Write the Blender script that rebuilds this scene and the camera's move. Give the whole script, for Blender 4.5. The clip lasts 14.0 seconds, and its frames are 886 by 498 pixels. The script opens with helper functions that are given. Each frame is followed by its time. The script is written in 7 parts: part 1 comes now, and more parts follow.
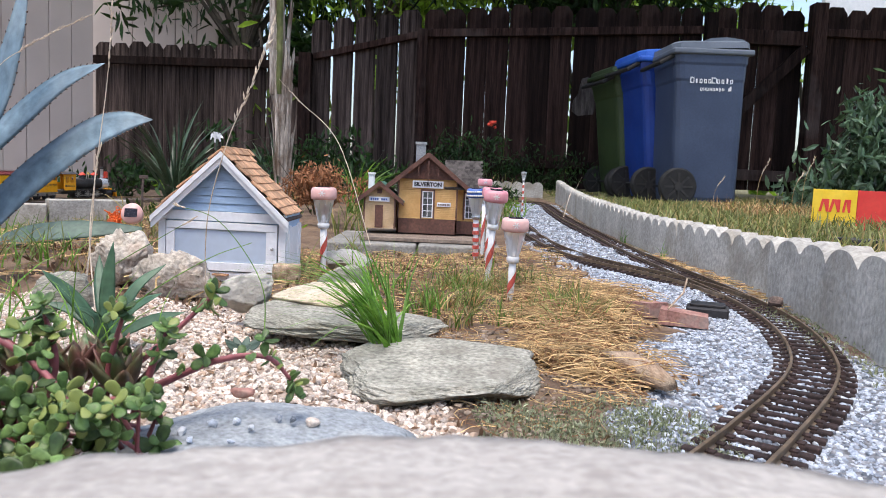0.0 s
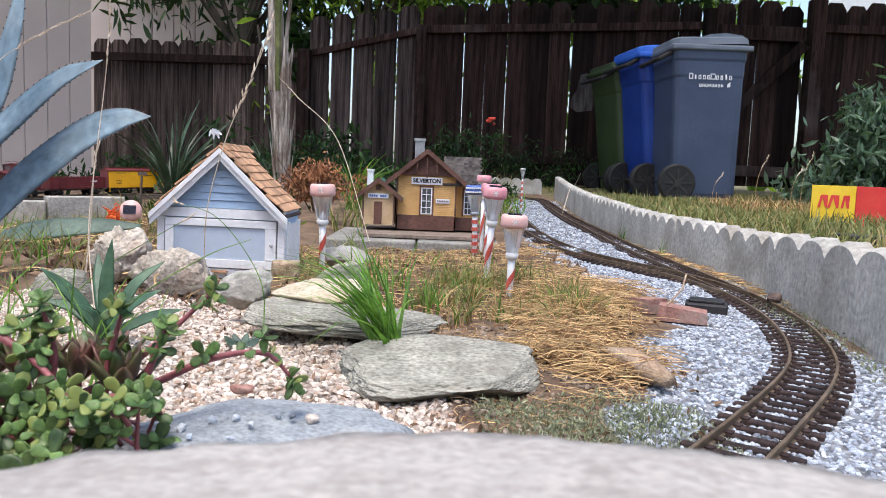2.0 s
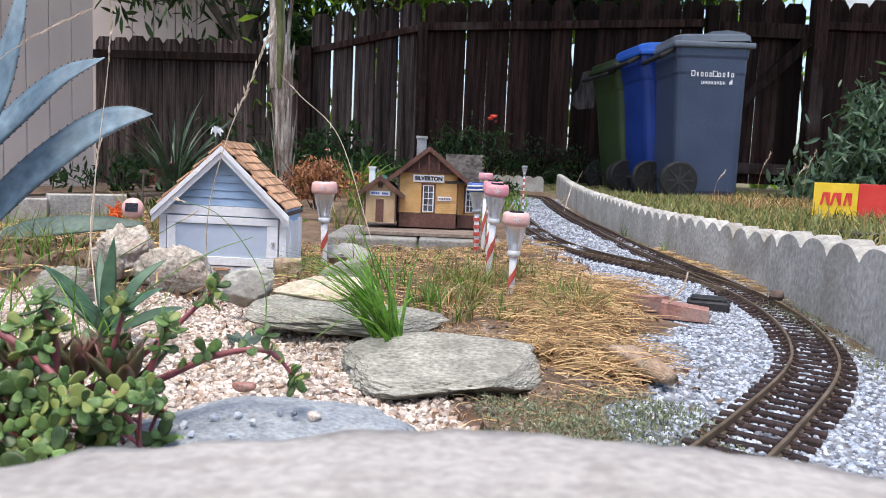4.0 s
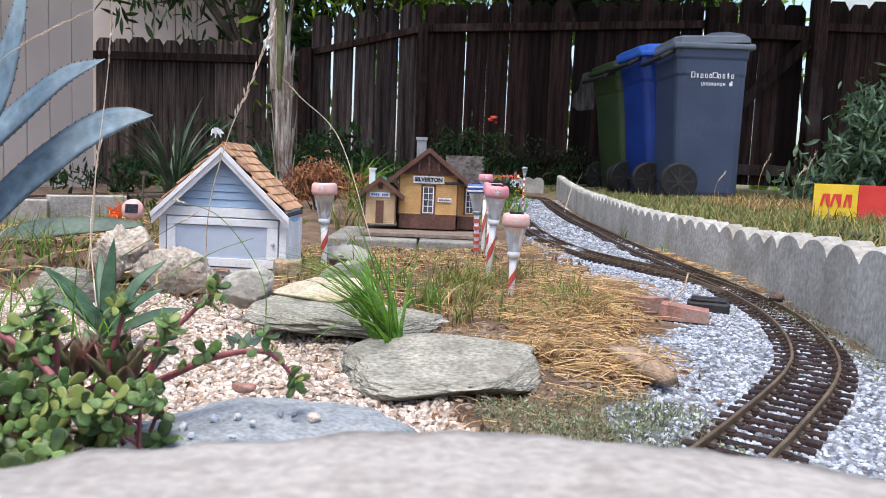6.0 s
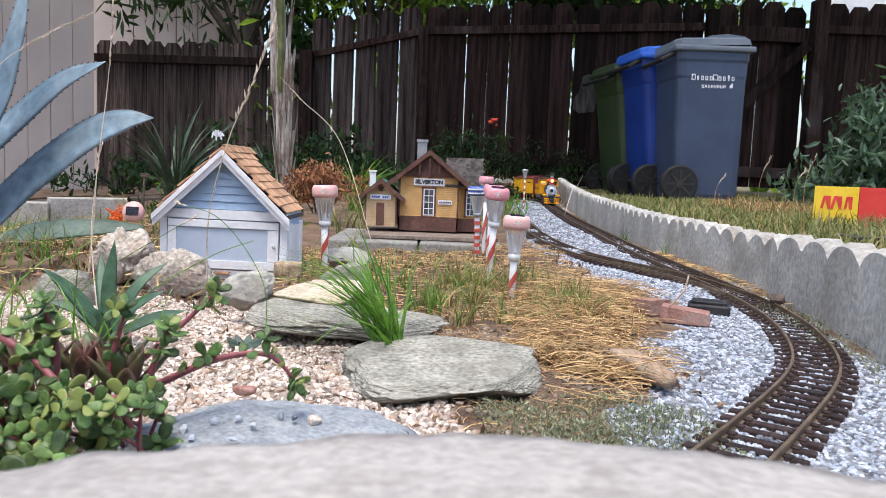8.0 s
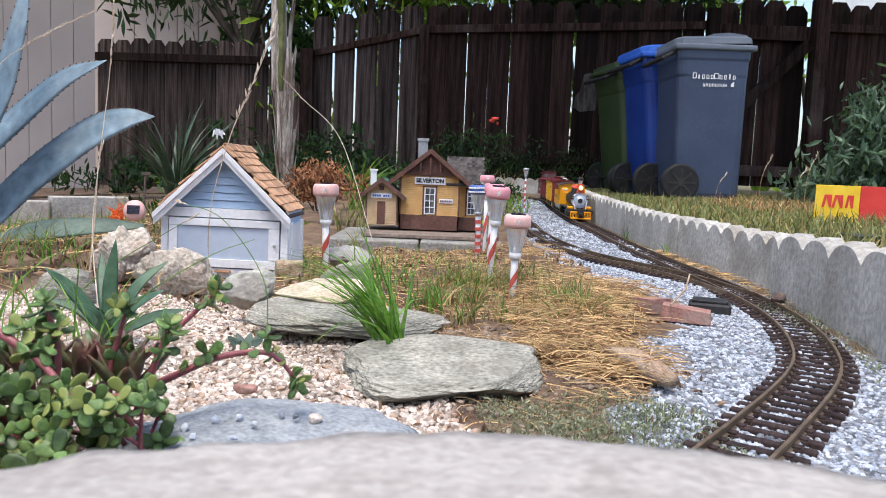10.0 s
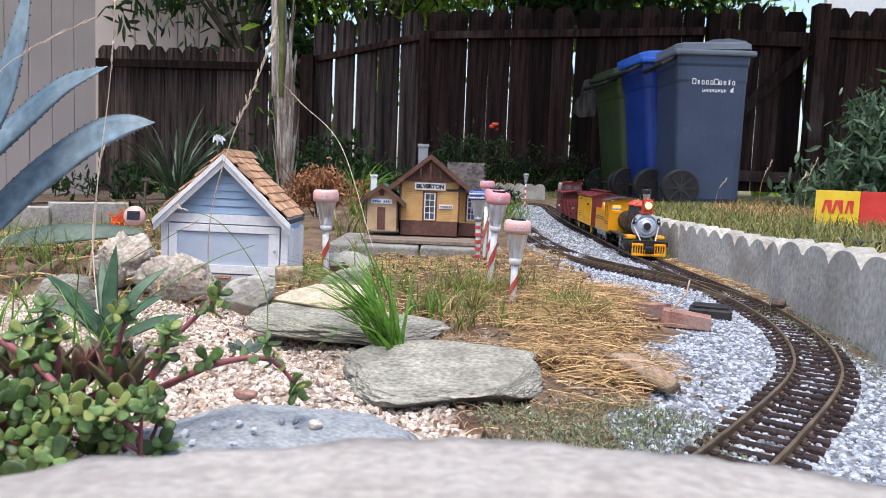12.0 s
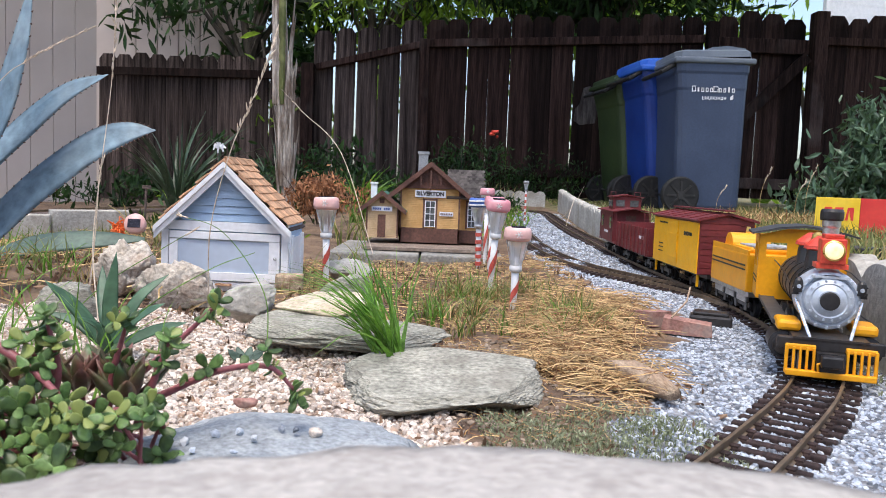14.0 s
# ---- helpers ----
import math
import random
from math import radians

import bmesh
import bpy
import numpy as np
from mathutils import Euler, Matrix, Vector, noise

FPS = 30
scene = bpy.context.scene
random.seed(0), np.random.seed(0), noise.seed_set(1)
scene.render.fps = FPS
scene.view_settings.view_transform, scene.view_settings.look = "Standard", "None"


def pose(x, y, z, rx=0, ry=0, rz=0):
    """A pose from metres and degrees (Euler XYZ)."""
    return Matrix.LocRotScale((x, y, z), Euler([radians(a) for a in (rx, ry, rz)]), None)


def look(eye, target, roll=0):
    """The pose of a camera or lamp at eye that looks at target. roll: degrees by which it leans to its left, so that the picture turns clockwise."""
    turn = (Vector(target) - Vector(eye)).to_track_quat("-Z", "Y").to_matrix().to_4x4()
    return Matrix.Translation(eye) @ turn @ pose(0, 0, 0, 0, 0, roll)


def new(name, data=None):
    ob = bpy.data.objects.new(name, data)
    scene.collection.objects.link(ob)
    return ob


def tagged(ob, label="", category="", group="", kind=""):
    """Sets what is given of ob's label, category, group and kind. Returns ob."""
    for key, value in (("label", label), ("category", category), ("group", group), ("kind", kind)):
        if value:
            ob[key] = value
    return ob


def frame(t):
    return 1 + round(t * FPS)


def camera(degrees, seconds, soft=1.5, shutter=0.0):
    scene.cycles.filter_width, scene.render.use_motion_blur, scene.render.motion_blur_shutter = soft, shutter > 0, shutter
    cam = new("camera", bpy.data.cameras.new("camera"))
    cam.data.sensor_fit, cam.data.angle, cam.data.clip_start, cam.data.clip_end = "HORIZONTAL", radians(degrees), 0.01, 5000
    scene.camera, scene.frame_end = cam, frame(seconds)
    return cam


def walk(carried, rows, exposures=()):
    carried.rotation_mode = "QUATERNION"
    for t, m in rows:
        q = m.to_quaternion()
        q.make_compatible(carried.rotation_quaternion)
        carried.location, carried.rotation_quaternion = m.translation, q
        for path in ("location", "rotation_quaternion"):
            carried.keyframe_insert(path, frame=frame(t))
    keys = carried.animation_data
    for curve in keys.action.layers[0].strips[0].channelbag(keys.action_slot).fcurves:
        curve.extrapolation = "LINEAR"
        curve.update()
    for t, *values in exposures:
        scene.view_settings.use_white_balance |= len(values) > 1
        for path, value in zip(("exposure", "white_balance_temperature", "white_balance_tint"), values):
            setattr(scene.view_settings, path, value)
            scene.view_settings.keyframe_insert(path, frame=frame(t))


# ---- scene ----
cam = camera(60.1, 14.0, soft=0.8)
cam.data.dof.use_dof = True
cam.data.dof.focus_distance = 1.15
cam.data.dof.aperture_fstop = 23.0
EYE = 0.18
TURNS = (
    (0.0, 0.20, -5.50, -2.40), (0.5, 0.17, -5.63, -2.39), (1.0, 0.19, -5.63, -2.35), (1.5, 0.19, -5.75, -2.36),
    (2.0, 0.12, -5.76, -2.32), (2.5, 0.19, -5.94, -2.34), (3.0, 0.25, -5.97, -2.29), (4.2, 0.25, -5.94, -2.30),
    (5.5, 0.25, -5.90, -2.30), (6.0, 0.25, -5.85, -2.31), (6.5, 0.25, -6.09, -2.29), (7.0, 0.31, -5.91, -2.29),
    (7.5, 0.26, -5.67, -2.26), (8.0, 0.29, -5.68, -2.29), (9.2, 0.34, -5.75, -2.29), (10.5, 0.37, -5.78, -2.29),
    (11.0, 0.36, -5.51, -2.26), (11.5, 0.37, -5.20, -2.28), (12.0, 0.36, -5.36, -2.25), (12.5, 0.36, -5.18, -2.24),
    (13.0, 0.34, -5.15, -2.22), (13.5, 0.36, -5.00, -2.22), (14.0, 0.38, -4.81, -2.20))
walk(cam, [(t, pose(0, 0, EYE, 90 + p, r, y)) for t, y, p, r in TURNS])

# ---- world and sun: open shade under a bright sky
world = bpy.data.worlds.new("sky")
scene.world = world
world.use_nodes = True
wn = world.node_tree
sky = wn.nodes.new("ShaderNodeTexSky")
sky.sky_type = "NISHITA"
sky.sun_disc = False
sky.sun_elevation = radians(71)
sky.sun_rotation = radians(197)
sky.air_density = 1.0
sky.dust_density = 3.0
wn.links.new(sky.outputs[0], wn.nodes["Background"].inputs[0])
wn.nodes["Background"].inputs[1].default_value = 0.15
sun_data = bpy.data.lights.new("sun", "SUN")
sun_data.energy = 1.05
sun_data.angle = radians(25)
sun_data.color = (1.0, 0.95, 0.88)
sun = new("sun", sun_data)
sun.matrix_world = look((-0.9, -2.0, 9), (0, 1, 0))
scene.view_settings.exposure = 1.08


# ---- materials
def material(name, c1, c2, scale=20.0, rough=0.8, metal=0.0, bump=0.3, rnd="", amount=0.35, stretch=(1, 1, 1),
             fine=6.0, glow=0.0, c3=None, spots=0.0, spot_scale=8.0, coat=0.0, grain=0.28, spec=0.5, trans=0.0, cracks=0.0, crack_scale=20.0):
    m = bpy.data.materials.new(name)
    m.use_nodes = True
    t = m.node_tree
    N, L = t.nodes, t.links
    b = N["Principled BSDF"]
    co = N.new("ShaderNodeTexCoord")
    mp = N.new("ShaderNodeMapping")
    mp.inputs["Scale"].default_value = stretch
    L.new(co.outputs["Object"], mp.inputs[0])
    n1 = N.new("ShaderNodeTexNoise")
    n1.inputs["Scale"].default_value = scale
    n1.inputs["Detail"].default_value = 5
    n2 = N.new("ShaderNodeTexNoise")
    n2.inputs["Scale"].default_value = scale * fine
    n2.inputs["Detail"].default_value = 4
    L.new(mp.outputs[0], n1.inputs[0])
    L.new(mp.outputs[0], n2.inputs[0])
    r = N.new("ShaderNodeValToRGB")
    r.color_ramp.elements[0].position, r.color_ramp.elements[1].position = 0.36, 0.64
    r.color_ramp.elements[0].color, r.color_ramp.elements[1].color = (*c1, 1), (*c2, 1)
    L.new(n1.outputs["Fac"], r.inputs[0])
    col = r.outputs[0]

    def mix(kind, fac, a, bb):
        x = N.new("ShaderNodeMix")
        x.data_type, x.blend_type = "RGBA", kind
        for sock, v in ((x.inputs[0], fac), (x.inputs[6], a), (x.inputs[7], bb)):
            if hasattr(v, "links"):
                L.new(v, sock)
            else:
                sock.default_value = v
        return x.outputs[2]
    gr = N.new("ShaderNodeMapRange")
    gr.inputs[1].default_value, gr.inputs[2].default_value = 0.3, 0.7
    gr.inputs[3].default_value, gr.inputs[4].default_value = 1 - grain, 1 + grain
    L.new(n2.outputs["Fac"], gr.inputs[0])
    col = mix("MULTIPLY", 1.0, col, gr.outputs[0])
    if spots:
        n3 = N.new("ShaderNodeTexNoise")
        n3.inputs["Scale"].default_value = spot_scale
        n3.inputs["Detail"].default_value = 6
        L.new(co.outputs["Object"], n3.inputs[0])
        sr = N.new("ShaderNodeMapRange")
        sr.inputs[1].default_value, sr.inputs[2].default_value = 0.52, 0.66
        sr.inputs[3].default_value, sr.inputs[4].default_value = 0.0, spots
        L.new(n3.outputs["Fac"], sr.inputs[0])
        col = mix("MIX", sr.outputs[0], col, (*c3, 1))
    if rnd:
        if rnd == "island":
            g = N.new("ShaderNodeNewGeometry")
            val = g.outputs["Random Per Island"]
        else:
            g = N.new("ShaderNodeObjectInfo")
            val = g.outputs["Random"]
        rr = N.new("ShaderNodeMapRange")
        rr.inputs[3].default_value, rr.inputs[4].default_value = 1 - amount, 1 + amount
        L.new(val, rr.inputs[0])
        col = mix("MULTIPLY", 1.0, col, rr.outputs[0])
        if c3 and not spots:
            s3 = N.new("ShaderNodeMath")
            s3.operation = "GREATER_THAN"
            s3.inputs[1].default_value = 0.8
            w3 = N.new("ShaderNodeMath")
            w3.operation = "FRACT"
            k3 = N.new("ShaderNodeMath")
            k3.operation = "MULTIPLY"
            k3.inputs[1].default_value = 17.31
            L.new(val, k3.inputs[0])
            L.new(k3.outputs[0], w3.inputs[0])
            L.new(w3.outputs[0], s3.inputs[0])
            col = mix("MIX", s3.outputs[0], col, (*c3, 1))
    line = None
    if cracks:
        # thin dark seams, bent by the coarse noise
        wv = N.new("ShaderNodeVectorMath")
        wv.operation = "MULTIPLY_ADD"
        wv.inputs[1].default_value = (0.035, 0.035, 0.012)
        L.new(n1.outputs["Color"], wv.inputs[0])
        L.new(mp.outputs[0], wv.inputs[2])
        vo = N.new("ShaderNodeTexVoronoi")
        vo.feature = "DISTANCE_TO_EDGE"
        vo.inputs["Scale"].default_value = crack_scale
        L.new(wv.outputs[0], vo.inputs["Vector"])
        cr = N.new("ShaderNodeMapRange")
        cr.inputs[1].default_value, cr.inputs[2].default_value = 0.0, 0.05
        cr.inputs[3].default_value, cr.inputs[4].default_value = 1 - cracks, 1.0
        L.new(vo.outputs["Distance"], cr.inputs[0])
        line = cr.outputs[0]
        col = mix("MULTIPLY", 1.0, col, line)
    L.new(col, b.inputs["Base Color"])
    b.inputs["Specular IOR Level"].default_value = spec
    b.inputs["Metallic"].default_value = metal
    ro = N.new("ShaderNodeMapRange")
    ro.inputs[3].default_value, ro.inputs[4].default_value = max(0.05, rough - 0.12), min(1.0, rough + 0.12)
    L.new(n2.outputs["Fac"], ro.inputs[0])
    L.new(ro.outputs[0], b.inputs["Roughness"])
    b.inputs["Coat Weight"].default_value = coat
    if bump:
        bp = N.new("ShaderNodeBump")
        bp.inputs["Strength"].default_value = bump
        bp.inputs["Distance"].default_value = 0.35 / (scale * fine)
        L.new(n2.outputs["Fac"], bp.inputs["Height"])
        L.new(bp.outputs[0], b.inputs["Normal"])
        if line:
            bc = N.new("ShaderNodeBump")
            bc.inputs["Strength"].default_value = 0.7
            bc.inputs["Distance"].default_value = 0.004
            L.new(line, bc.inputs["Height"])
            L.new(bp.outputs[0], bc.inputs["Normal"])
            L.new(bc.outputs[0], b.inputs["Normal"])
    if trans:
        tb = N.new("ShaderNodeBsdfTranslucent")
        L.new(mix("MULTIPLY", 1.0, col, (1.25, 1.3, 0.7, 1)), tb.inputs["Color"])
        ms = N.new("ShaderNodeMixShader")
        ms.inputs[0].default_value = trans
        L.new(b.outputs[0], ms.inputs[1])
        L.new(tb.outputs[0], ms.inputs[2])
        L.new(ms.outputs[0], N["Material Output"].inputs[0])
    if glow:
        L.new(col, b.inputs["Emission Color"])
        b.inputs["Emission Strength"].default_value = glow
    return m


def glass(name, tint=(1, 1, 1), rough=0.08):
    m = bpy.data.materials.new(name)
    m.use_nodes = True
    b = m.node_tree.nodes["Principled BSDF"]
    b.inputs["Base Color"].default_value = (*tint, 1)
    b.inputs["Transmission Weight"].default_value = 0.9
    b.inputs["Roughness"].default_value = rough
    b.inputs["IOR"].default_value = 1.08
    return m


M = dict(
    concrete=material("concrete", (0.35, 0.335, 0.305), (0.48, 0.46, 0.42), 9, 0.92, bump=0.6, fine=12, grain=0.24, c3=(0.24, 0.21, 0.165), spots=0.6, spot_scale=7, spec=0.2),
    ledge=material("ledge_concrete", (0.36, 0.335, 0.31), (0.42, 0.395, 0.365), 18, 0.95, bump=0.6, fine=14, grain=0.2, spec=0.2, c3=(0.25, 0.22, 0.2), spots=0.4, spot_scale=70),
    rail=material("brass_rail", (0.17, 0.12, 0.075), (0.28, 0.2, 0.13), 30, 0.45, 0.55, bump=0.1),
    sleeper=material("brown_plastic_sleeper", (0.02, 0.012, 0.011), (0.05, 0.031, 0.028), 60, 0.7, bump=0.3, rnd="object", amount=0.3, stretch=(1, 6, 1), spec=0.3),
    fence=material("weathered_fence_wood", (0.011, 0.0055, 0.0045), (0.04, 0.022, 0.018), 5, 0.9, bump=0.6, rnd="object", amount=0.6, stretch=(6, 6, 0.35), fine=7, c3=(0.07, 0.055, 0.05), spots=0.55, spot_scale=2.2, grain=0.6, spec=0.15),
    # grey weathering, plus the light on the left boards put into paler tones
    oldfence=material("grey_weathered_lit_fence_wood", (0.018, 0.012, 0.011), (0.125, 0.094, 0.084), 5, 0.9, bump=0.6, rnd="object", amount=0.5, stretch=(6, 6, 0.3), fine=7, c3=(0.03, 0.02, 0.018), spots=0.7, spot_scale=1.5, grain=0.6, spec=0.15),
    rocklight=material("pale_limestone", (0.4, 0.35, 0.29), (0.6, 0.55, 0.48), 22, 0.92, bump=0.9, fine=9, c3=(0.3, 0.19, 0.12), spots=0.55, spot_scale=18, grain=0.4, spec=0.25, cracks=0.16, crack_scale=22),
    rockgrey=material("grey_slate", (0.25, 0.245, 0.205), (0.385, 0.37, 0.315), 22, 0.92, bump=1.0, fine=9, stretch=(1, 1, 8), c3=(0.19, 0.175, 0.145), spots=0.5, spot_scale=30, grain=0.45, spec=0.25),
    rockblue=material("blue_grey_flagstone", (0.25, 0.275, 0.3), (0.34, 0.365, 0.385), 30, 0.9, bump=0.8, fine=9, c3=(0.4, 0.41, 0.41), spots=0.35, spot_scale=30, grain=0.3, spec=0.25, cracks=0.18, crack_scale=9),
    rockcream=material("cream_sandstone", (0.5, 0.42, 0.3), (0.62, 0.56, 0.46), 18, 0.85, bump=0.5, fine=8, c3=(0.5, 0.36, 0.2), spots=0.5),
    gravel=material("pink_white_gravel", (0.5, 0.42, 0.36), (0.7, 0.61, 0.53), 90, 0.88, bump=0.4, rnd="island", amount=0.38, c3=(0.45, 0.33, 0.25), spec=0.25),
    ballast=material("blue_grey_ballast", (0.22, 0.25, 0.3), (0.42, 0.46, 0.52), 80, 0.88, bump=0.4, rnd="island", amount=0.65, c3=(0.5, 0.53, 0.57), spec=0.25),
    straw=material("dry_straw", (0.34, 0.215, 0.1), (0.6, 0.43, 0.225), 40, 0.75, bump=0.2, rnd="island", amount=0.55, c3=(0.24, 0.12, 0.06), spec=0.25, trans=0.2),
    lawn=material("lawn_grass", (0.13, 0.155, 0.05), (0.26, 0.275, 0.12), 6, 0.6, bump=0.1, rnd="island", amount=0.5, c3=(0.4, 0.31, 0.15), spec=0.3, trans=0.3),
    grass=material("green_grass", (0.08, 0.19, 0.025), (0.19, 0.35, 0.07), 40, 0.45, bump=0.1, rnd="island", amount=0.4, spec=0.35, trans=0.35),
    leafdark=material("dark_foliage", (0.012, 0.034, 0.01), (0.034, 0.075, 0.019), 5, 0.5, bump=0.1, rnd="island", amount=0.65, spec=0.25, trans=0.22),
    # light green leaves; sunlight on the far trees and hedge is painted into this colour
    leaflight=material("light_green_foliage_sun_in_colour", (0.11, 0.2, 0.025), (0.26, 0.4, 0.07), 3, 0.5, bump=0.1, rnd="island", amount=0.5, spec=0.3, trans=0.5),
    flax=material("flax_leaf", (0.03, 0.06, 0.03), (0.07, 0.11, 0.06), 12, 0.45, bump=0.1, rnd="island", amount=0.4),
    agave=material("blue_agave", (0.1, 0.165, 0.22), (0.2, 0.285, 0.345), 6, 0.5, bump=0.3, fine=8, c3=(0.32, 0.38, 0.4), spots=0.45, spot_scale=7, spec=0.4),
    agavegreen=material("green_agave", (0.035, 0.09, 0.05), (0.08, 0.16, 0.09), 14, 0.5, bump=0.2),
    tooth=material("agave_tooth", (0.06, 0.03, 0.02), (0.12, 0.06, 0.04), 60, 0.5),
    succleaf=material("succulent_leaf", (0.055, 0.115, 0.03), (0.14, 0.225, 0.07), 60, 0.42, bump=0.15, rnd="island", amount=0.5, c3=(0.24, 0.29, 0.08), spec=0.4, trans=0.12),
    succred=material("red_green_rosette", (0.05, 0.11, 0.03), (0.17, 0.075, 0.06), 45, 0.4, bump=0.15, rnd="object", amount=0.4),
    stem=material("burgundy_stem", (0.2, 0.05, 0.06), (0.34, 0.11, 0.12), 30, 0.5, bump=0.3),
    rust=material("rust_brown_shrub", (0.2, 0.08, 0.035), (0.38, 0.17, 0.075), 20, 0.8, rnd="island", amount=0.45),
    bark=material("pale_peeling_bark", (0.2, 0.16, 0.13), (0.6, 0.54, 0.48), 14, 0.9, bump=0.9, stretch=(5, 5, 0.4), c3=(0.16, 0.1, 0.07), spots=0.6, spot_scale=9, grain=0.4, spec=0.15),
    barkdark=material("dark_bark", (0.03, 0.025, 0.02), (0.08, 0.065, 0.05), 8, 0.9, bump=0.8, stretch=(3, 3, 0.6)),
    white=material("white_paint", (0.78, 0.8, 0.84), (0.86, 0.87, 0.9), 20, 0.5, bump=0.2, c3=(0.6, 0.59, 0.57), spots=0.15, spot_scale=30, grain=0.07),
    bluewood=material("pale_blue_paint", (0.33, 0.47, 0.66), (0.4, 0.545, 0.73), 14, 0.6, bump=0.1, stretch=(1, 1, 4), grain=0.08),
    bluepanel=material("pale_lilac_panel", (0.46, 0.54, 0.66), (0.52, 0.6, 0.71), 10, 0.4, bump=0.05, grain=0.05),
    shingle=material("cedar_shingle", (0.42, 0.23, 0.13), (0.58, 0.35, 0.21), 40, 0.8, bump=0.5, rnd="object", amount=0.3, stretch=(1, 5, 1)),
    shingledark=material("shaded_shingle", (0.1, 0.06, 0.05), (0.2, 0.13, 0.1), 40, 0.8, bump=0.5, rnd="object", amount=0.3),
    station=material("ochre_clapboard", (0.56, 0.32, 0.1), (0.66, 0.4, 0.15), 30, 0.6, bump=0.1, grain=0.08),
    annex=material("tan_clapboard", (0.52, 0.36, 0.19), (0.6, 0.43, 0.25), 30, 0.6, bump=0.1, grain=0.08),
    brown=material("brown_trim", (0.09, 0.04, 0.03), (0.15, 0.07, 0.05), 30, 0.6, bump=0.3),
    slate=material("grey_brown_tile", (0.05, 0.044, 0.042), (0.09, 0.08, 0.075), 20, 0.85, bump=0.2, grain=0.1, rnd="island", amount=0.5, spec=0.2),
    greenroof=material("green_roof", (0.04, 0.13, 0.1), (0.07, 0.19, 0.14), 30, 0.6),
    deck=material("grey_deck_wood", (0.24, 0.2, 0.17), (0.38, 0.33, 0.29), 16, 0.85, bump=0.5, stretch=(1, 5, 1), rnd="object"),
    platdeck=material("brown_grey_platform_wood", (0.14, 0.105, 0.085), (0.24, 0.195, 0.16), 16, 0.88, bump=0.5, stretch=(1, 5, 1), rnd="object", spec=0.2),
    darkdeck=material("dark_weathered_board", (0.07, 0.05, 0.045), (0.14, 0.1, 0.085), 16, 0.85, bump=0.5, stretch=(0.5, 4, 1)),
    pane=material("dark_window_pane", (0.05, 0.055, 0.06), (0.13, 0.14, 0.14), 40, 0.12, bump=0),
    ink=material("black_lettering", (0.012, 0.012, 0.014), (0.02, 0.02, 0.022), 30, 0.5, bump=0),
    pink=material("pink_plastic", (0.68, 0.25, 0.3), (0.76, 0.36, 0.4), 25, 0.4, bump=0.03, grain=0.06, c3=(0.8, 0.6, 0.58), spots=0.3, spot_scale=40),
    palepink=material("faded_pink_plastic", (0.72, 0.42, 0.4), (0.78, 0.5, 0.46), 25, 0.4, bump=0.03, grain=0.06),
    whiteplastic=material("white_plastic", (0.7, 0.7, 0.7), (0.8, 0.8, 0.8), 30, 0.35, bump=0.02, grain=0.05),
    redstripe=material("red_stripe", (0.52, 0.08, 0.06), (0.6, 0.13, 0.1), 30, 0.45, bump=0.05),
    starblue=material("star_blue", (0.04, 0.1, 0.33), (0.07, 0.14, 0.42), 30, 0.4, bump=0.05),
    metal=material("dull_steel", (0.4, 0.4, 0.4), (0.55, 0.55, 0.55), 40, 0.35, 0.9, bump=0.1),
    solar=material("solar_panel", (0.02, 0.02, 0.03), (0.04, 0.04, 0.06), 60, 0.25, bump=0.02),
    clear=glass("clear_plastic", (0.97, 0.97, 0.98), 0.3),
    bingrey=material("blue_grey_bin_plastic", (0.036, 0.053, 0.1), (0.047, 0.068, 0.122), 4, 0.45, bump=0.05, fine=20, grain=0.1),
    lidgrey=material("grey_lid_plastic", (0.095, 0.115, 0.15), (0.13, 0.155, 0.19), 6, 0.5, bump=0.05, fine=20, grain=0.08),
    binblue=material("blue_bin_plastic", (0.006, 0.03, 0.2), (0.012, 0.05, 0.28), 4, 0.45, bump=0.05, fine=20, grain=0.08),
    lidblue=material("bright_blue_lid", (0.02, 0.1, 0.5), (0.04, 0.16, 0.6), 5, 0.45, bump=0.05, fine=20, grain=0.08),
    bingreen=material("olive_green_bin_plastic", (0.025, 0.045, 0.015), (0.04, 0.065, 0.022), 4, 0.5, bump=0.05, fine=20, grain=0.08),
    rubber=material("black_rubber", (0.006, 0.006, 0.0065), (0.014, 0.014, 0.015), 30, 0.75, bump=0.3),
    wallcream=material("cream_stucco_board", (0.5, 0.435, 0.4), (0.55, 0.48, 0.44), 0.9, 0.9, bump=0.03, fine=2.0, grain=0.05, c3=(0.45, 0.39, 0.36), spots=0.3, spot_scale=1.4, spec=0.2),
    yellow=material("train_yellow", (0.8, 0.34, 0.008), (0.86, 0.39, 0.012), 30, 0.35, bump=0.03, grain=0.06, c3=(0.6, 0.26, 0.015), spots=0.2, spot_scale=50),
    cheddar=material("boxcar_yellow", (0.86, 0.42, 0.006), (0.9, 0.47, 0.01), 30, 0.38, bump=0.03, grain=0.06, c3=(0.7, 0.36, 0.02), spots=0.2, spot_scale=50),
    oxide=material("oxide_red", (0.13, 0.017, 0.02), (0.18, 0.028, 0.03), 30, 0.5, bump=0.1, grain=0.12, c3=(0.1, 0.03, 0.025), spots=0.4, spot_scale=40),
    black=material("engine_black", (0.016, 0.015, 0.016), (0.035, 0.032, 0.032), 30, 0.4, bump=0.05),
    roofblack=material("cab_roof_black", (0.03, 0.03, 0.032), (0.06, 0.06, 0.062), 30, 0.55, bump=0.1),
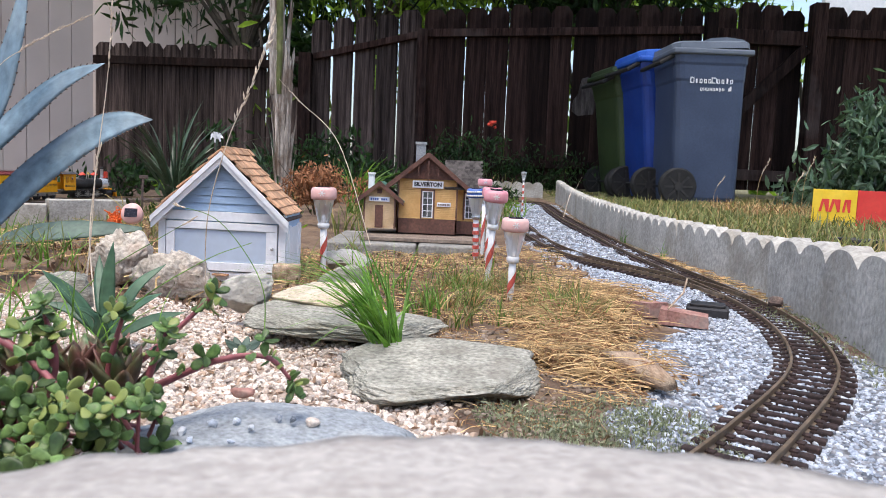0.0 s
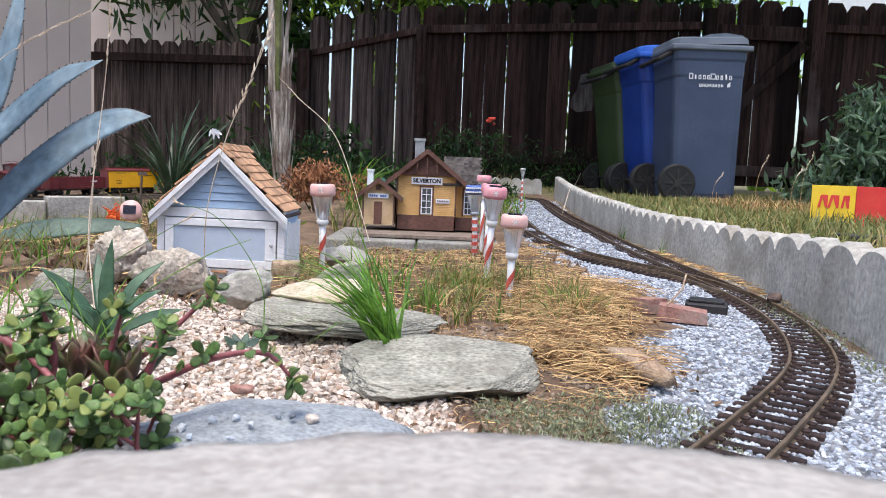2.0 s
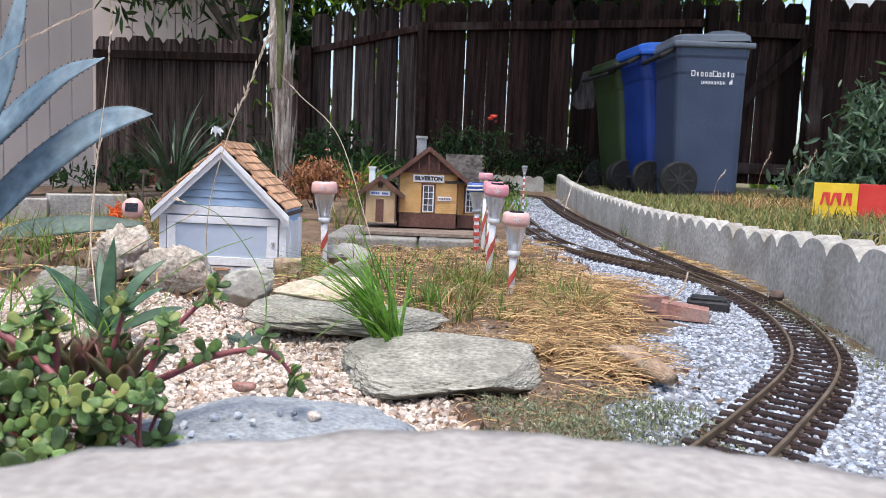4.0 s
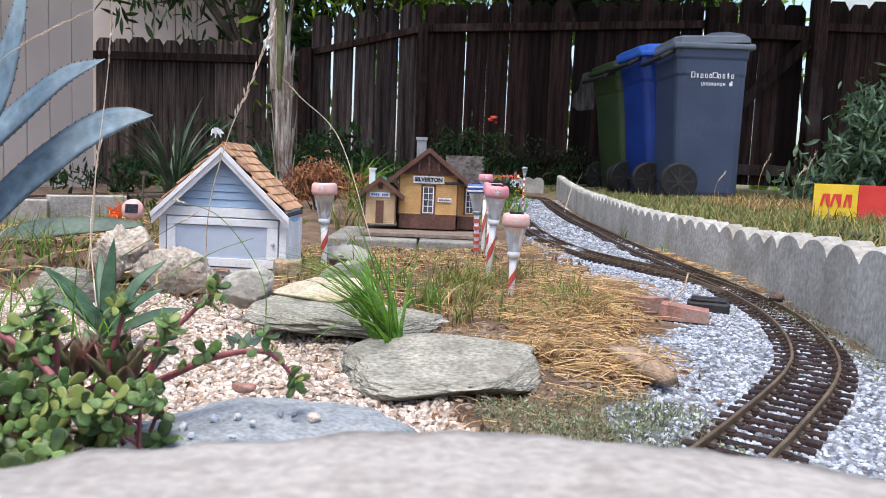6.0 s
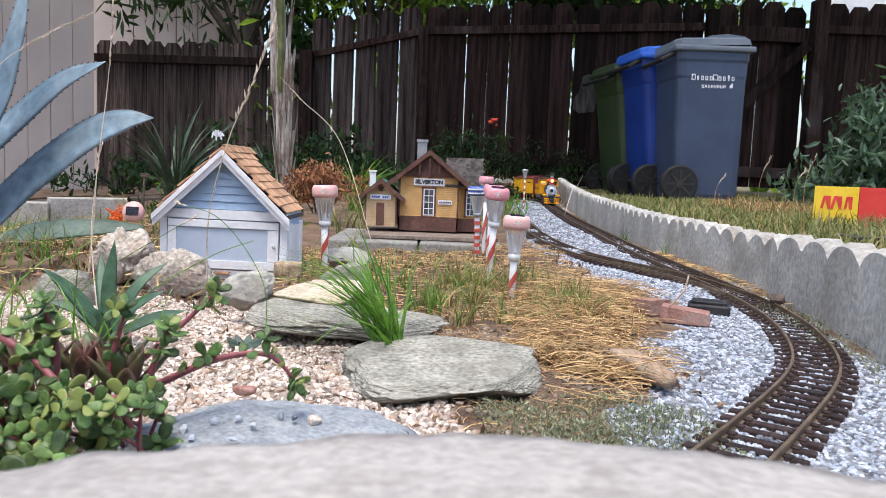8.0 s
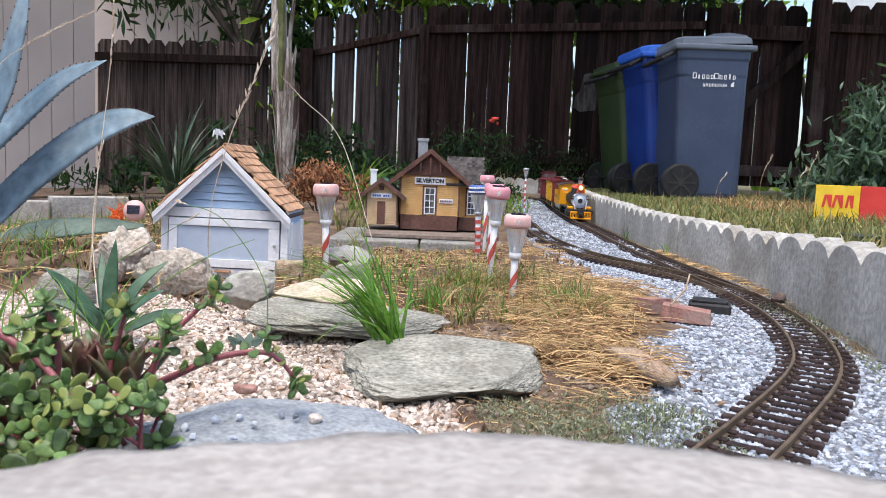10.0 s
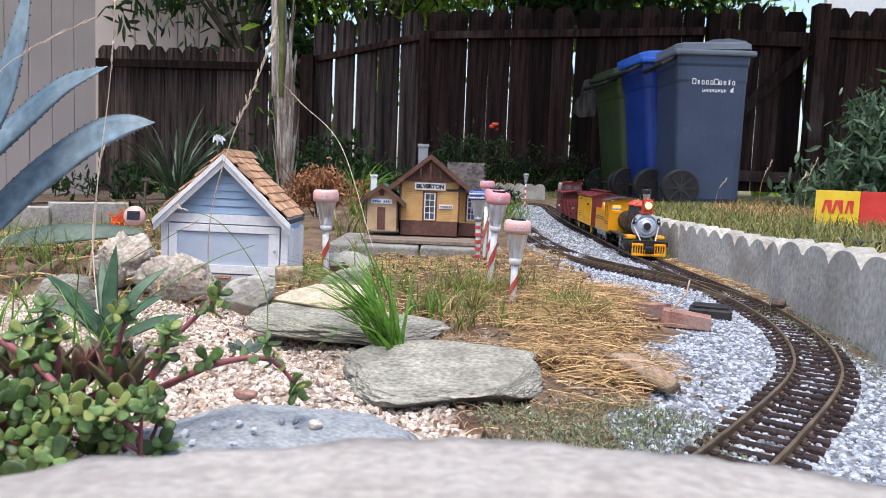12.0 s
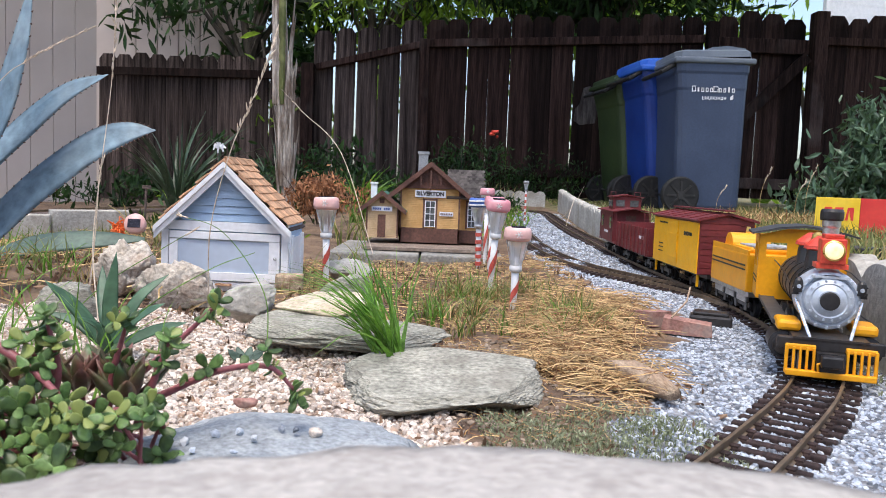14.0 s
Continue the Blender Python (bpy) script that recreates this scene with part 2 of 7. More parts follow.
    silver=material("smokebox_silver", (0.5, 0.55, 0.62), (0.6, 0.65, 0.72), 60, 0.38, 0.3, bump=0.05, grain=0.08),
    chrome=material("bright_rod", (0.75, 0.75, 0.75), (0.85, 0.85, 0.85), 30, 0.2, 0.9, bump=0),
    engred=material("engine_red", (0.6, 0.05, 0.03), (0.72, 0.09, 0.05), 30, 0.35, bump=0.05),
    gold=material("brass_bell", (0.6, 0.38, 0.1), (0.75, 0.5, 0.16), 30, 0.3, 0.9, bump=0),
    lamp=material("headlamp_glow", (0.95, 0.62, 0.25), (1.0, 0.8, 0.45), 20, 0.3, bump=0, glow=0.38),
    boxyellow=material("yellow_carton", (0.78, 0.52, 0.02), (0.84, 0.6, 0.05), 12, 0.6, bump=0.05, grain=0.05),
    boxred=material("red_carton", (0.6, 0.03, 0.03), (0.7, 0.06, 0.045), 12, 0.6, bump=0.05, grain=0.05),
    brick=material("pink_brick", (0.3, 0.155, 0.13), (0.42, 0.24, 0.2), 40, 0.95, bump=0.6, c3=(0.3, 0.27, 0.24), spots=0.5, spot_scale=40, spec=0.15),
    orange=material("orange_net", (0.75, 0.12, 0.02), (0.85, 0.2, 0.04), 30, 0.6),
    stick=material("bleached_driftwood", (0.3, 0.2, 0.13), (0.5, 0.38, 0.27), 20, 0.9, bump=0.8, stretch=(5, 1, 5)),
    dryseed=material("dry_seed_stalk", (0.5, 0.4, 0.3), (0.68, 0.58, 0.47), 50, 0.8, rnd="island", amount=0.2),
    worn=material("bleached_board", (0.035, 0.028, 0.026), (0.1, 0.088, 0.082), 9, 0.9, bump=0.4, stretch=(4, 4, 0.5), spec=0.12),
    litter=material("brown_litter", (0.15, 0.09, 0.058), (0.33, 0.22, 0.145), 20, 0.9, rnd="island", amount=0.5, spec=0.15),
    crumb=material("soil_crumb", (0.17, 0.13, 0.1), (0.31, 0.25, 0.195), 40, 0.95, rnd="island", amount=0.4, spec=0.15),
    leafmid=material("glossy_shrub_leaf", (0.045, 0.09, 0.05), (0.12, 0.19, 0.12), 5, 0.35, bump=0.1, rnd="island", amount=0.6, spec=0.5, trans=0.25),
    curb=material("grey_paving_block", (0.2, 0.195, 0.18), (0.31, 0.3, 0.275), 14, 0.92, bump=0.6, fine=10, c3=(0.17, 0.15, 0.12), spots=0.5, spot_scale=9, spec=0.2),
    herb=material("low_weed", (0.19, 0.215, 0.13), (0.31, 0.335, 0.225), 30, 0.75, rnd="island", amount=0.45, spec=0.2, trans=0.2),
    pale=material("pale_grey_green_leaf", (0.05, 0.085, 0.065), (0.1, 0.145, 0.11), 14, 0.6, bump=0.3),
)


# ---- building helpers
def link_bm(name, bm, mat, parent=None, label="", smooth=False):
    me = bpy.data.meshes.new(name)
    bm.normal_update()
    bm.to_mesh(me)
    bm.free()
    me.materials.append(M[mat] if isinstance(mat, str) else mat)
    if smooth:
        for p in me.polygons:
            p.use_smooth = True
    ob = new(name, me)
    ob.parent = parent
    if label:
        ob["label"] = label
    return ob


def part(name, bm, mat, parent, label="", smooth=False):
    return link_bm(name, bm, mat, parent, label, smooth)


def thing(name, m, label, category, group="", kind=""):
    ob = new(name)
    ob.empty_display_size = 0.02
    ob.matrix_basis = m
    return tagged(ob, label, category, group, kind)


def B():
    return bmesh.new()


def box(bm, c, s, m=None, bev=0.0):
    mm = Matrix.Translation(c) @ Matrix.Diagonal((*s, 1))
    r = bmesh.ops.create_cube(bm, size=1.0, matrix=(m @ mm) if m else mm)
    if bev:
        es = list({e for v in r["verts"] for e in v.link_edges})
        bmesh.ops.bevel(bm, geom=es, offset=bev, segments=2, affect="EDGES", profile=0.5)
    return bm


def cyl(bm, r1, r2, h, m, seg=16):
    """A cone along local z from 0 to h."""
    bmesh.ops.create_cone(bm, cap_ends=True, segments=seg, radius1=r1, radius2=r2, depth=h, matrix=m @ Matrix.Translation((0, 0, h / 2)))
    return bm


def lathe(bm, prof, seg=20, m=None):
    rings = []
    for r, z in prof:
        ring = []
        for i in range(seg):
            a = 2 * math.pi * i / seg
            v = Vector((r * math.cos(a), r * math.sin(a), z))
            ring.append(bm.verts.new(m @ v if m else v))
        rings.append(ring)
    for a, b in zip(rings, rings[1:]):
        for i in range(seg):
            bm.faces.new((a[i], a[(i + 1) % seg], b[(i + 1) % seg], b[i]))
    bm.faces.new(rings[0][::-1])
    bm.faces.new(rings[-1])
    return bm


def tube(bm, pts, radii, seg=6):
    pts = [Vector(p) for p in pts]
    if not isinstance(radii, (list, tuple)):
        radii = [radii] * len(pts)
    rings = []
    for i, p in enumerate(pts):
        d = (pts[min(i + 1, len(pts) - 1)] - pts[max(i - 1, 0)]).normalized()
        u = d.orthogonal().normalized() if i == 0 else (u - d * u.dot(d)).normalized()
        w = d.cross(u)
        rings.append([bm.verts.new(p + radii[i] * (u * math.cos(k * 2 * math.pi / seg) + w * math.sin(k * 2 * math.pi / seg))) for k in range(seg)])
    for a, b in zip(rings, rings[1:]):
        for k in range(seg):
            bm.faces.new((a[k], a[(k + 1) % seg], b[(k + 1) % seg], b[k]))
    bm.faces.new(rings[0][::-1])
    bm.faces.new(rings[-1])
    return bm


def prism(bm, outline, y0, y1, m=None):
    """An outline in x, z drawn out along y."""
    a = [bm.verts.new((m or Matrix()) @ Vector((x, y0, z))) for x, z in outline]
    b = [bm.verts.new((m or Matrix()) @ Vector((x, y1, z))) for x, z in outline]
    n = len(a)
    bm.faces.new(a)
    bm.faces.new(b[::-1])
    for i in range(n):
        bm.faces.new((a[i], b[i], b[(i + 1) % n], a[(i + 1) % n]))
    bmesh.ops.recalc_face_normals(bm, faces=bm.faces)
    return bm


def smooth_line(pts, n=8):
    """Points on a smooth curve through pts."""
    P = [Vector(p) for p in pts]
    P = [2 * P[0] - P[1]] + P + [2 * P[-1] - P[-2]]
    out = []
    for i in range(1, len(P) - 2):
        for k in range(n):
            t = k / n
            a, b, c, d = P[i - 1:i + 3]
            out.append(0.5 * ((2 * b) + (c - a) * t + (2 * a - 5 * b + 4 * c - d) * t * t + (3 * b - a - 3 * c + d) * t ** 3))
    out.append(P[-2])
    return out


def fleshy(bm, pts, widths, thick, up=(0, 0, 1), teeth=None):
    """A thick leaf: a lens-shaped section drawn along pts, hollow above."""
    pts = [Vector(p) for p in pts]
    rings = []
    for i, p in enumerate(pts):
        d = (pts[min(i + 1, len(pts) - 1)] - pts[max(i - 1, 0)]).normalized()
        side = d.cross(Vector(up)).normalized()
        n = side.cross(d).normalized()
        w, h = widths[i] / 2, thick * widths[i]
        rings.append([bm.verts.new(p + side * (w * a) + n * (h * b)) for a, b in
                      ((-1, 0.5), (-0.55, 0.12), (0, -0.05), (0.55, 0.12), (1, 0.5), (0.6, -0.5), (0, -0.8), (-0.6, -0.5))])
        if teeth is not None and 0 < i < len(pts) - 2:
            for sgn in (-1, 1):
                q = p + side * (w * sgn * 0.97) + n * h * 0.5
                teeth.append((q, side * sgn * 0.8 + d * 0.6, max(0.003, w * 0.12)))
    for a, b in zip(rings, rings[1:]):
        for k in range(8):
            bm.faces.new((a[k], a[(k + 1) % 8], b[(k + 1) % 8], b[k]))
    bm.faces.new(rings[0][::-1])
    bm.faces.new(rings[-1])
    return bm


def mesh_of(name, V, F, mat, label="", category="", kind="stuff", parent=None, smooth=False):
    me = bpy.data.meshes.new(name)
    me.from_pydata(V, [], F)
    me.materials.append(M[mat])
    if smooth:
        me.polygons.foreach_set("use_smooth", [True] * len(F))
    ob = new(name, me)
    ob.parent = parent
    if parent:
        if kind:
            ob["kind"] = kind
        return ob
    return tagged(ob, label, category, "", kind)


def ico(sub=1):
    bm = B()
    bmesh.ops.create_icosphere(bm, subdivisions=sub, radius=1)
    bm.verts.ensure_lookup_table()
    V = np.array([v.co[:] for v in bm.verts])
    F = [[v.index for v in f.verts] for f in bm.faces]
    bm.free()
    return V, F


rng = np.random.default_rng(7)


def rand_rot():
    return np.array(Euler(rng.uniform(0, 6.28, 3)).to_matrix())


def pebbles(name, spots, sizes, mat, label, category, parent=None, flat=0.75, rough=0.22):
    """Many angular stones in one mesh; spots: x, y, z of their centres."""
    V0, F0 = ico(1)
    kinds = []
    for k in range(14):
        kinds.append((V0 * (1 + rng.normal(0, rough, (len(V0), 1)))) * np.array([1, rng.uniform(0.65, 1), rng.uniform(0.5, 0.85)]) @ rand_rot().T)
    Vs, Fs = [], []
    for i, (p, s) in enumerate(zip(spots, sizes)):
        a = rng.uniform(0, 6.28)
        c, q = math.cos(a), math.sin(a)
        W = kinds[i % 14] * s @ np.array([[c, q, 0], [-q, c, 0], [0, 0, flat]])
        Vs.append(W + np.array(p))
        o = i * len(V0)
        Fs += [[f[0] + o, f[1] + o, f[2] + o] for f in F0]
    return mesh_of(name, np.concatenate(Vs).tolist(), Fs, mat, label, category, "stuff", parent)


def blades(name, roots, heights, leans, widths, mat, label, category, parent=None, seg=4, droop=1.0, kind="stuff", aim=None):
    """Many bent, tapering blades in one mesh."""
    Vs, Fs = [], []
    o = 0
    for (x, y, z), h, lean, w in zip(roots, heights, leans, widths):
        a = rng.uniform(0, 6.28) if aim is None else rng.normal(*aim)
        dx, dy = math.cos(a), math.sin(a)
        f = rng.uniform(0, 6.28)
        sx, sy = math.cos(f) * w / 2, math.sin(f) * w / 2
        for k in range(seg + 1):
            t = k / seg
            r = h * lean * t ** 1.6
            zz = z + h * t * (1 - 0.45 * droop * lean * t * t)
            q = (1 - t) ** 0.7 if k < seg else 0.05
            Vs.append((x + dx * r - sx * q, y + dy * r - sy * q, zz))
            Vs.append((x + dx * r + sx * q, y + dy * r + sy * q, zz))
        for k in range(seg):
            b = o + 2 * k
            Fs.append((b, b + 1, b + 3, b + 2))
        o += 2 * (seg + 1)
    return mesh_of(name, Vs, Fs, mat, label, category, kind, parent)


def leaves(name, centres, sizes, mat, label="", category="", parent=None, kind="stuff", long=1.8):
    """Many pointed leaves, folded along the midrib, in one mesh."""
    Vs, Fs = [], []
    T = np.array([(-1, 0, 0), (-0.3, 0.5, 0.12), (-0.3, -0.5, 0.12), (0.35, 0.42, 0.1), (0.35, -0.42, 0.1), (1, 0, -0.1), (0, 0, 0)]) * np.array([long / 2, 0.5, 0.5])
    FT = ((0, 2, 6), (0, 6, 1), (1, 6, 3), (2, 4, 6), (3, 6, 5), (4, 5, 6))
    for i, (c, s) in enumerate(zip(centres, sizes)):
        Vs.append(T * s @ rand_rot().T + np.array(c))
        Fs += [tuple(v + 7 * i for v in f) for f in FT]
    return mesh_of(name, np.concatenate(Vs).tolist(), Fs, mat, label, category, kind, parent)


def rock(name, m, size, mat, label, seed, sub=5, rough=0.22, flat=None, boxy=2.6, cut=11, strata=0.0):
    """A broken stone: a boxy ball with noise on two scales."""
    bm = B()
    bmesh.ops.create_icosphere(bm, subdivisions=sub, radius=1)
    off = Vector((seed * 7.3, seed * 3.1, seed * 1.7))
    R = random.Random(seed)
    cuts = []
    for i in range(cut):
        nv = Vector((R.gauss(0, 1), R.gauss(0, 1), R.gauss(0, 0.8))).normalized()
        cuts.append((nv, R.uniform(0.7, 0.95)))
    for v in bm.verts:
        d = v.co.normalized()
        k = (abs(d.x) ** boxy + abs(d.y) ** boxy + abs(d.z) ** boxy) ** (-1 / boxy)
        r = k * (1 + rough * noise.noise(d * 1.6 + off) + rough * 0.5 * noise.noise(d * 4 + off) + rough * 0.3 * noise.noise(d * 9 + off) + rough * 0.16 * noise.noise(d * 24 + off))
        p = d * r
        for nv, h in cuts:
            over = p.dot(nv) - h
            if over > 0:
                p -= nv * (over * 0.9)
        p += d * (0.12 * rough * noise.noise(d * 17 + off) + 0.1 * rough * noise.noise(d * 38 + off))
        if flat is not None and p.z > flat:
            p.z = flat + (p.z - flat) * 0.15
        p.z += 0.06 * noise.noise(Vector((p.x * 2, p.y * 2, p.z * 9)) + off)
        if strata:
            # split beds: each layer ends a little further in or out
            lay = noise.noise(Vector((p.x * 1.3, p.y * 1.3, p.z * 4.5)) + off) + 0.7 * noise.noise(Vector((p.x * 4, p.y * 4, p.z * 10)) - off)
            side = 1 - min(1.0, abs(d.z) * 1.4)
            p.x *= 1 + strata * lay * side
            p.y *= 1 + strata * lay * side
            p.z += 0.09 * noise.noise(Vector((p.x * 3, p.y * 3, 4)) + off)
        v.co = Vector((p.x * size[0], p.y * size[1], p.z * size[2]))
    ob = link_bm(name, bm, mat, smooth=True)
    ob.matrix_basis = m
    return tagged(ob, label, "rock")


# ---- the line of the railway: main line, x y z of the rail tops, in the way of travel
MAIN = smooth_line([
    (-2.3, 2.1, -0.045), (-2.26, 2.9, -0.045), (-2.19, 3.6, -0.04), (-2.07, 4.1, -0.03), (-1.84, 4.52, -0.02), (-1.47, 4.82, -0.01), (-0.95, 5.2, 0.005), (-0.42, 5.58, 0.008), (0.02, 5.6, 0.012), (0.3, 5.45, 0.022), (0.48, 5.2, 0.032), (0.58, 4.93, 0.036), (0.605, 4.65, 0.035), (0.588, 4.3, 0.031), (0.565, 3.9, 0.024), (0.548, 3.3, 0.01), (0.535, 2.7, 0.003), (0.517, 2.2, 0.0), (0.507, 1.8, 0.0), (0.505, 1.5, 0.0), (0.5, 1.28, 0.0), (0.488, 1.13, 0.0), (0.468, 1.01, 0.0), (0.438, 0.9, 0.0), (0.4, 0.8, 0.0), (0.358, 0.722, 0.0), (0.31, 0.65, 0.0), (0.265, 0.588, 0.0), (0.222, 0.53, 0.0), (0.16, 0.455, 0.0), (0.05, 0.36, 0.0), (-0.15, 0.3, 0.0)], 10)
SIDING = smooth_line([(0.497, 1.27, 0.0), (0.482, 1.42, 0.0), (0.44, 1.57, 0.0), (0.385, 1.72, 0.0), (0.335, 1.9, 0.0), (0.305, 2.2, 0.0), (0.3, 2.6, 0.0), (0.31, 3.1, 0.004)], 10)


def arc(line):
    s = [0.0]
    for a, b in zip(line, line[1:]):
        s.append(s[-1] + (b - a).length)
    return np.array(s), np.array([p[:] for p in line])


MS, MP = arc(MAIN)


def on_line(S, P, s):
    return Vector([float(np.interp(s, S, P[:, k])) for k in range(3)])


def heading(S, P, s, d=0.02):
    return (on_line(S, P, s + d) - on_line(S, P, s - d)).normalized()


# ---- the lie of the land
EDGE = smooth_line([(0.47, 0.62, 0.1), (0.53, 0.9, 0.1), (0.583, 1.32, 0.09), (0.588, 1.7, 0.09), (0.585, 2.1, 0.09), (0.59, 2.5, 0.094), (0.615, 3.2, 0.108),
                    (0.66, 4.0, 0.128), (0.715, 4.7, 0.155), (0.765, 5.3, 0.176)], 12)
ES, EP = arc(EDGE)


def ramp(v, a, b):
    t = np.clip((v - a) / (b - a), 0, 1)
    return t * t * (3 - 2 * t)


def land(x, y):
    x, y = np.asarray(x, float), np.asarray(y, float)
    ex = np.interp(y, EP[:, 1], EP[:, 0])
    lawn = 0.035 + 0.01 * ramp(y, 3, 5.4) + 0.06 * ramp(y, 5.8, 7.2)
    far = 0.035 * ramp(y, 3.0, 4.8)
    left = -0.12 * ramp(-x, 0.9, 1.9) * ramp(y, 1.5, 3.5)
    garden = -0.012 + far + left - 0.036 * ramp(y, 1.5, 2.05) * ramp(-x, -0.3, 0.1)
    bump = 0.006 * np.sin(x * 21 + 1) * np.sin(y * 17) + 0.004 * np.sin(x * 47 + y * 31)
    near = ramp(np.abs(x), 0, 0.01) * 0
    back = ramp(y, 5.6, 7.2)
    back = back * ramp(x, -1.8, -0.9)
    garden = garden * (1 - back) + 0.11 * back
    k = ramp(x, ex + 0.0, ex + 0.06)
    track = np.exp(-((x - np.interp(y, np.array([0.3, 0.53, 0.65, 0.8, 1.01, 1.28, 2.2, 4.0]), np.array([0, 0.222, 0.31, 0.4, 0.468, 0.5, 0.517, 0.59]))) / 0.13) ** 2)
    return garden * (1 - k) + lawn * k + (bump * (1 - 0.9 * track) + 0.0015 * track) * (1 - k) + bump * k + near


def land1(x, y):
    return float(land(x, y))


def spread(lo, hi, n, inside):
    """n random places within the box lo..hi for which inside(x, y) is true."""
    out = np.zeros((0, 2))
    while len(out) < n:
        c = rng.uniform(lo, hi, (n * 2, 2))
        out = np.concatenate([out, c[inside(c[:, 0], c[:, 1])]])
    return out[:n]


def track_x(y):
    return np.interp(y, MP[::-1, 1][:190], MP[::-1, 0][:190])


def wob(x, y):
    return 0.03 * np.sin(x * 19 + y * 7) + 0.025 * np.sin(y * 31 - x * 11) + 0.015 * np.sin(x * 53 + y * 47)


def is_gravel(x, y):
    right = np.interp(y, [0.4, 0.55, 0.62, 0.72, 0.85, 1.0], [0.02, 0.05, 0.03, -0.03, -0.1, -0.2])
    return (x < right + 0.5 * wob(x, y)) & (y < 1.06 + wob(x, y)) & (y > 0.3) & (x > -1.0)


def is_ballast(x, y):
    near = np.interp(y, [0.3, 0.5, 0.65, 0.8, 1.0, 1.2, 1.5, 2.2, 3.2, 5.0], [-0.2, 0.1, 0.17, 0.23, 0.3, 0.36, 0.3, 0.24, 0.26, 0.45])
    ex = np.interp(y, EP[:, 1], EP[:, 0])
    return (x > near + 0.6 * wob(x, y)) & (x < ex - 0.035 + 0.3 * wob(x, y)) & (y < 4.9) & (y > 0.22)


def make_ground():
    u = np.linspace(-1, 1, 211)
    xs = 0.9 * u + 400 * np.sign(u) * np.abs(u) ** 13 + 5.5 * np.sign(u) * np.abs(u) ** 5
    v = np.linspace(0, 1, 261)
    ys = 0.1 + 2.0 * v + 8.0 * v ** 4 + 800 * v ** 22
    ys = np.concatenate([[-300, -60, -12, -4, -1.5, -0.5, -0.1], ys])
    X, Y = np.meshgrid(xs, ys)
    Z = land(X, Y)
    V = np.stack([X, Y, Z], -1).reshape(-1, 3)
    n = len(xs)
    F = [(j * n + i, j * n + i + 1, (j + 1) * n + i + 1, (j + 1) * n + i) for j in range(len(ys) - 1) for i in range(n - 1)]
    me = bpy.data.meshes.new("ground")
    me.from_pydata(V.tolist(), [], F)
    zone = me.color_attributes.new("zone", "FLOAT_COLOR", "POINT")
    x, y = V[:, 0], V[:, 1]
    ex = np.interp(y, EP[:, 1], EP[:, 0])
    c = np.zeros((len(V), 4))
    c[:, 0] = is_gravel(x, y)
    c[:, 1] = is_ballast(x, y)
    c[:, 2] = (x > ex) & (x > 0.3)
    c[:, 3] = 1
    zone.data.foreach_set("color", c.ravel())
    m = bpy.data.materials.new("garden_soil")
    m.use_nodes = True
    N, L = m.node_tree.nodes, m.node_tree.links
    at = N.new("ShaderNodeAttribute")
    at.attribute_name = "zone"
    sep = N.new("ShaderNodeSeparateColor")
    L.new(at.outputs["Color"], sep.inputs[0])
    co = N.new("ShaderNodeTexCoord")
    n1 = N.new("ShaderNodeTexNoise")
    n1.inputs["Scale"].default_value = 9
    n1.inputs["Detail"].default_value = 8
    n2 = N.new("ShaderNodeTexNoise")
    n2.inputs["Scale"].default_value = 140
    n2.inputs["Detail"].default_value = 4
    L.new(co.outputs["Object"], n1.inputs[0])
    L.new(co.outputs["Object"], n2.inputs[0])

    def two(a, b, src, lo=0.35, hi=0.65):
        r = N.new("ShaderNodeValToRGB")
        r.color_ramp.elements[0].position, r.color_ramp.elements[1].position = lo, hi
        r.color_ramp.elements[0].color, r.color_ramp.elements[1].color = (*a, 1), (*b, 1)
        L.new(src.outputs["Fac"], r.inputs[0])
        return r.outputs[0]

    def mix(f, a, b, kind="MIX"):
        x = N.new("ShaderNodeMix")
        x.data_type, x.blend_type = "RGBA", kind
        if hasattr(f, "links"):
            L.new(f, x.inputs[0])
        else:
            x.inputs[0].default_value = f
        L.new(a, x.inputs[6])
        L.new(b, x.inputs[7])
        return x.outputs[2]
    soil = two((0.1, 0.06, 0.04), (0.24, 0.16, 0.1), n1)
    gravel = two((0.26, 0.19, 0.14), (0.48, 0.39, 0.32), n2)
    ball = two((0.12, 0.12, 0.13), (0.3, 0.31, 0.33), n2)
    turf = two((0.1, 0.1, 0.04), (0.26, 0.21, 0.1), n1)
    col = mix(sep.outputs[0], soil, gravel)
    col = mix(sep.outputs[1], col, ball)
    col = mix(sep.outputs[2], col, turf)
    fine = two((0.7, 0.7, 0.7), (1, 1, 1), n2)
    col = mix(1.0, col, fine, "MULTIPLY")
    b = N["Principled BSDF"]
    L.new(col, b.inputs["Base Color"])
    b.inputs["Roughness"].default_value = 0.95
    bp = N.new("ShaderNodeBump")
    bp.inputs["Strength"].default_value = 0.8
    bp.inputs["Distance"].default_value = 0.004
    L.new(n2.outputs["Fac"], bp.inputs["Height"])
    L.new(bp.outputs[0], b.inputs["Normal"])
    me.materials.append(m)
    tagged(new("ground", me), "garden soil with gravel, dry turf and ballast", "ground", "", "structure")


make_ground()


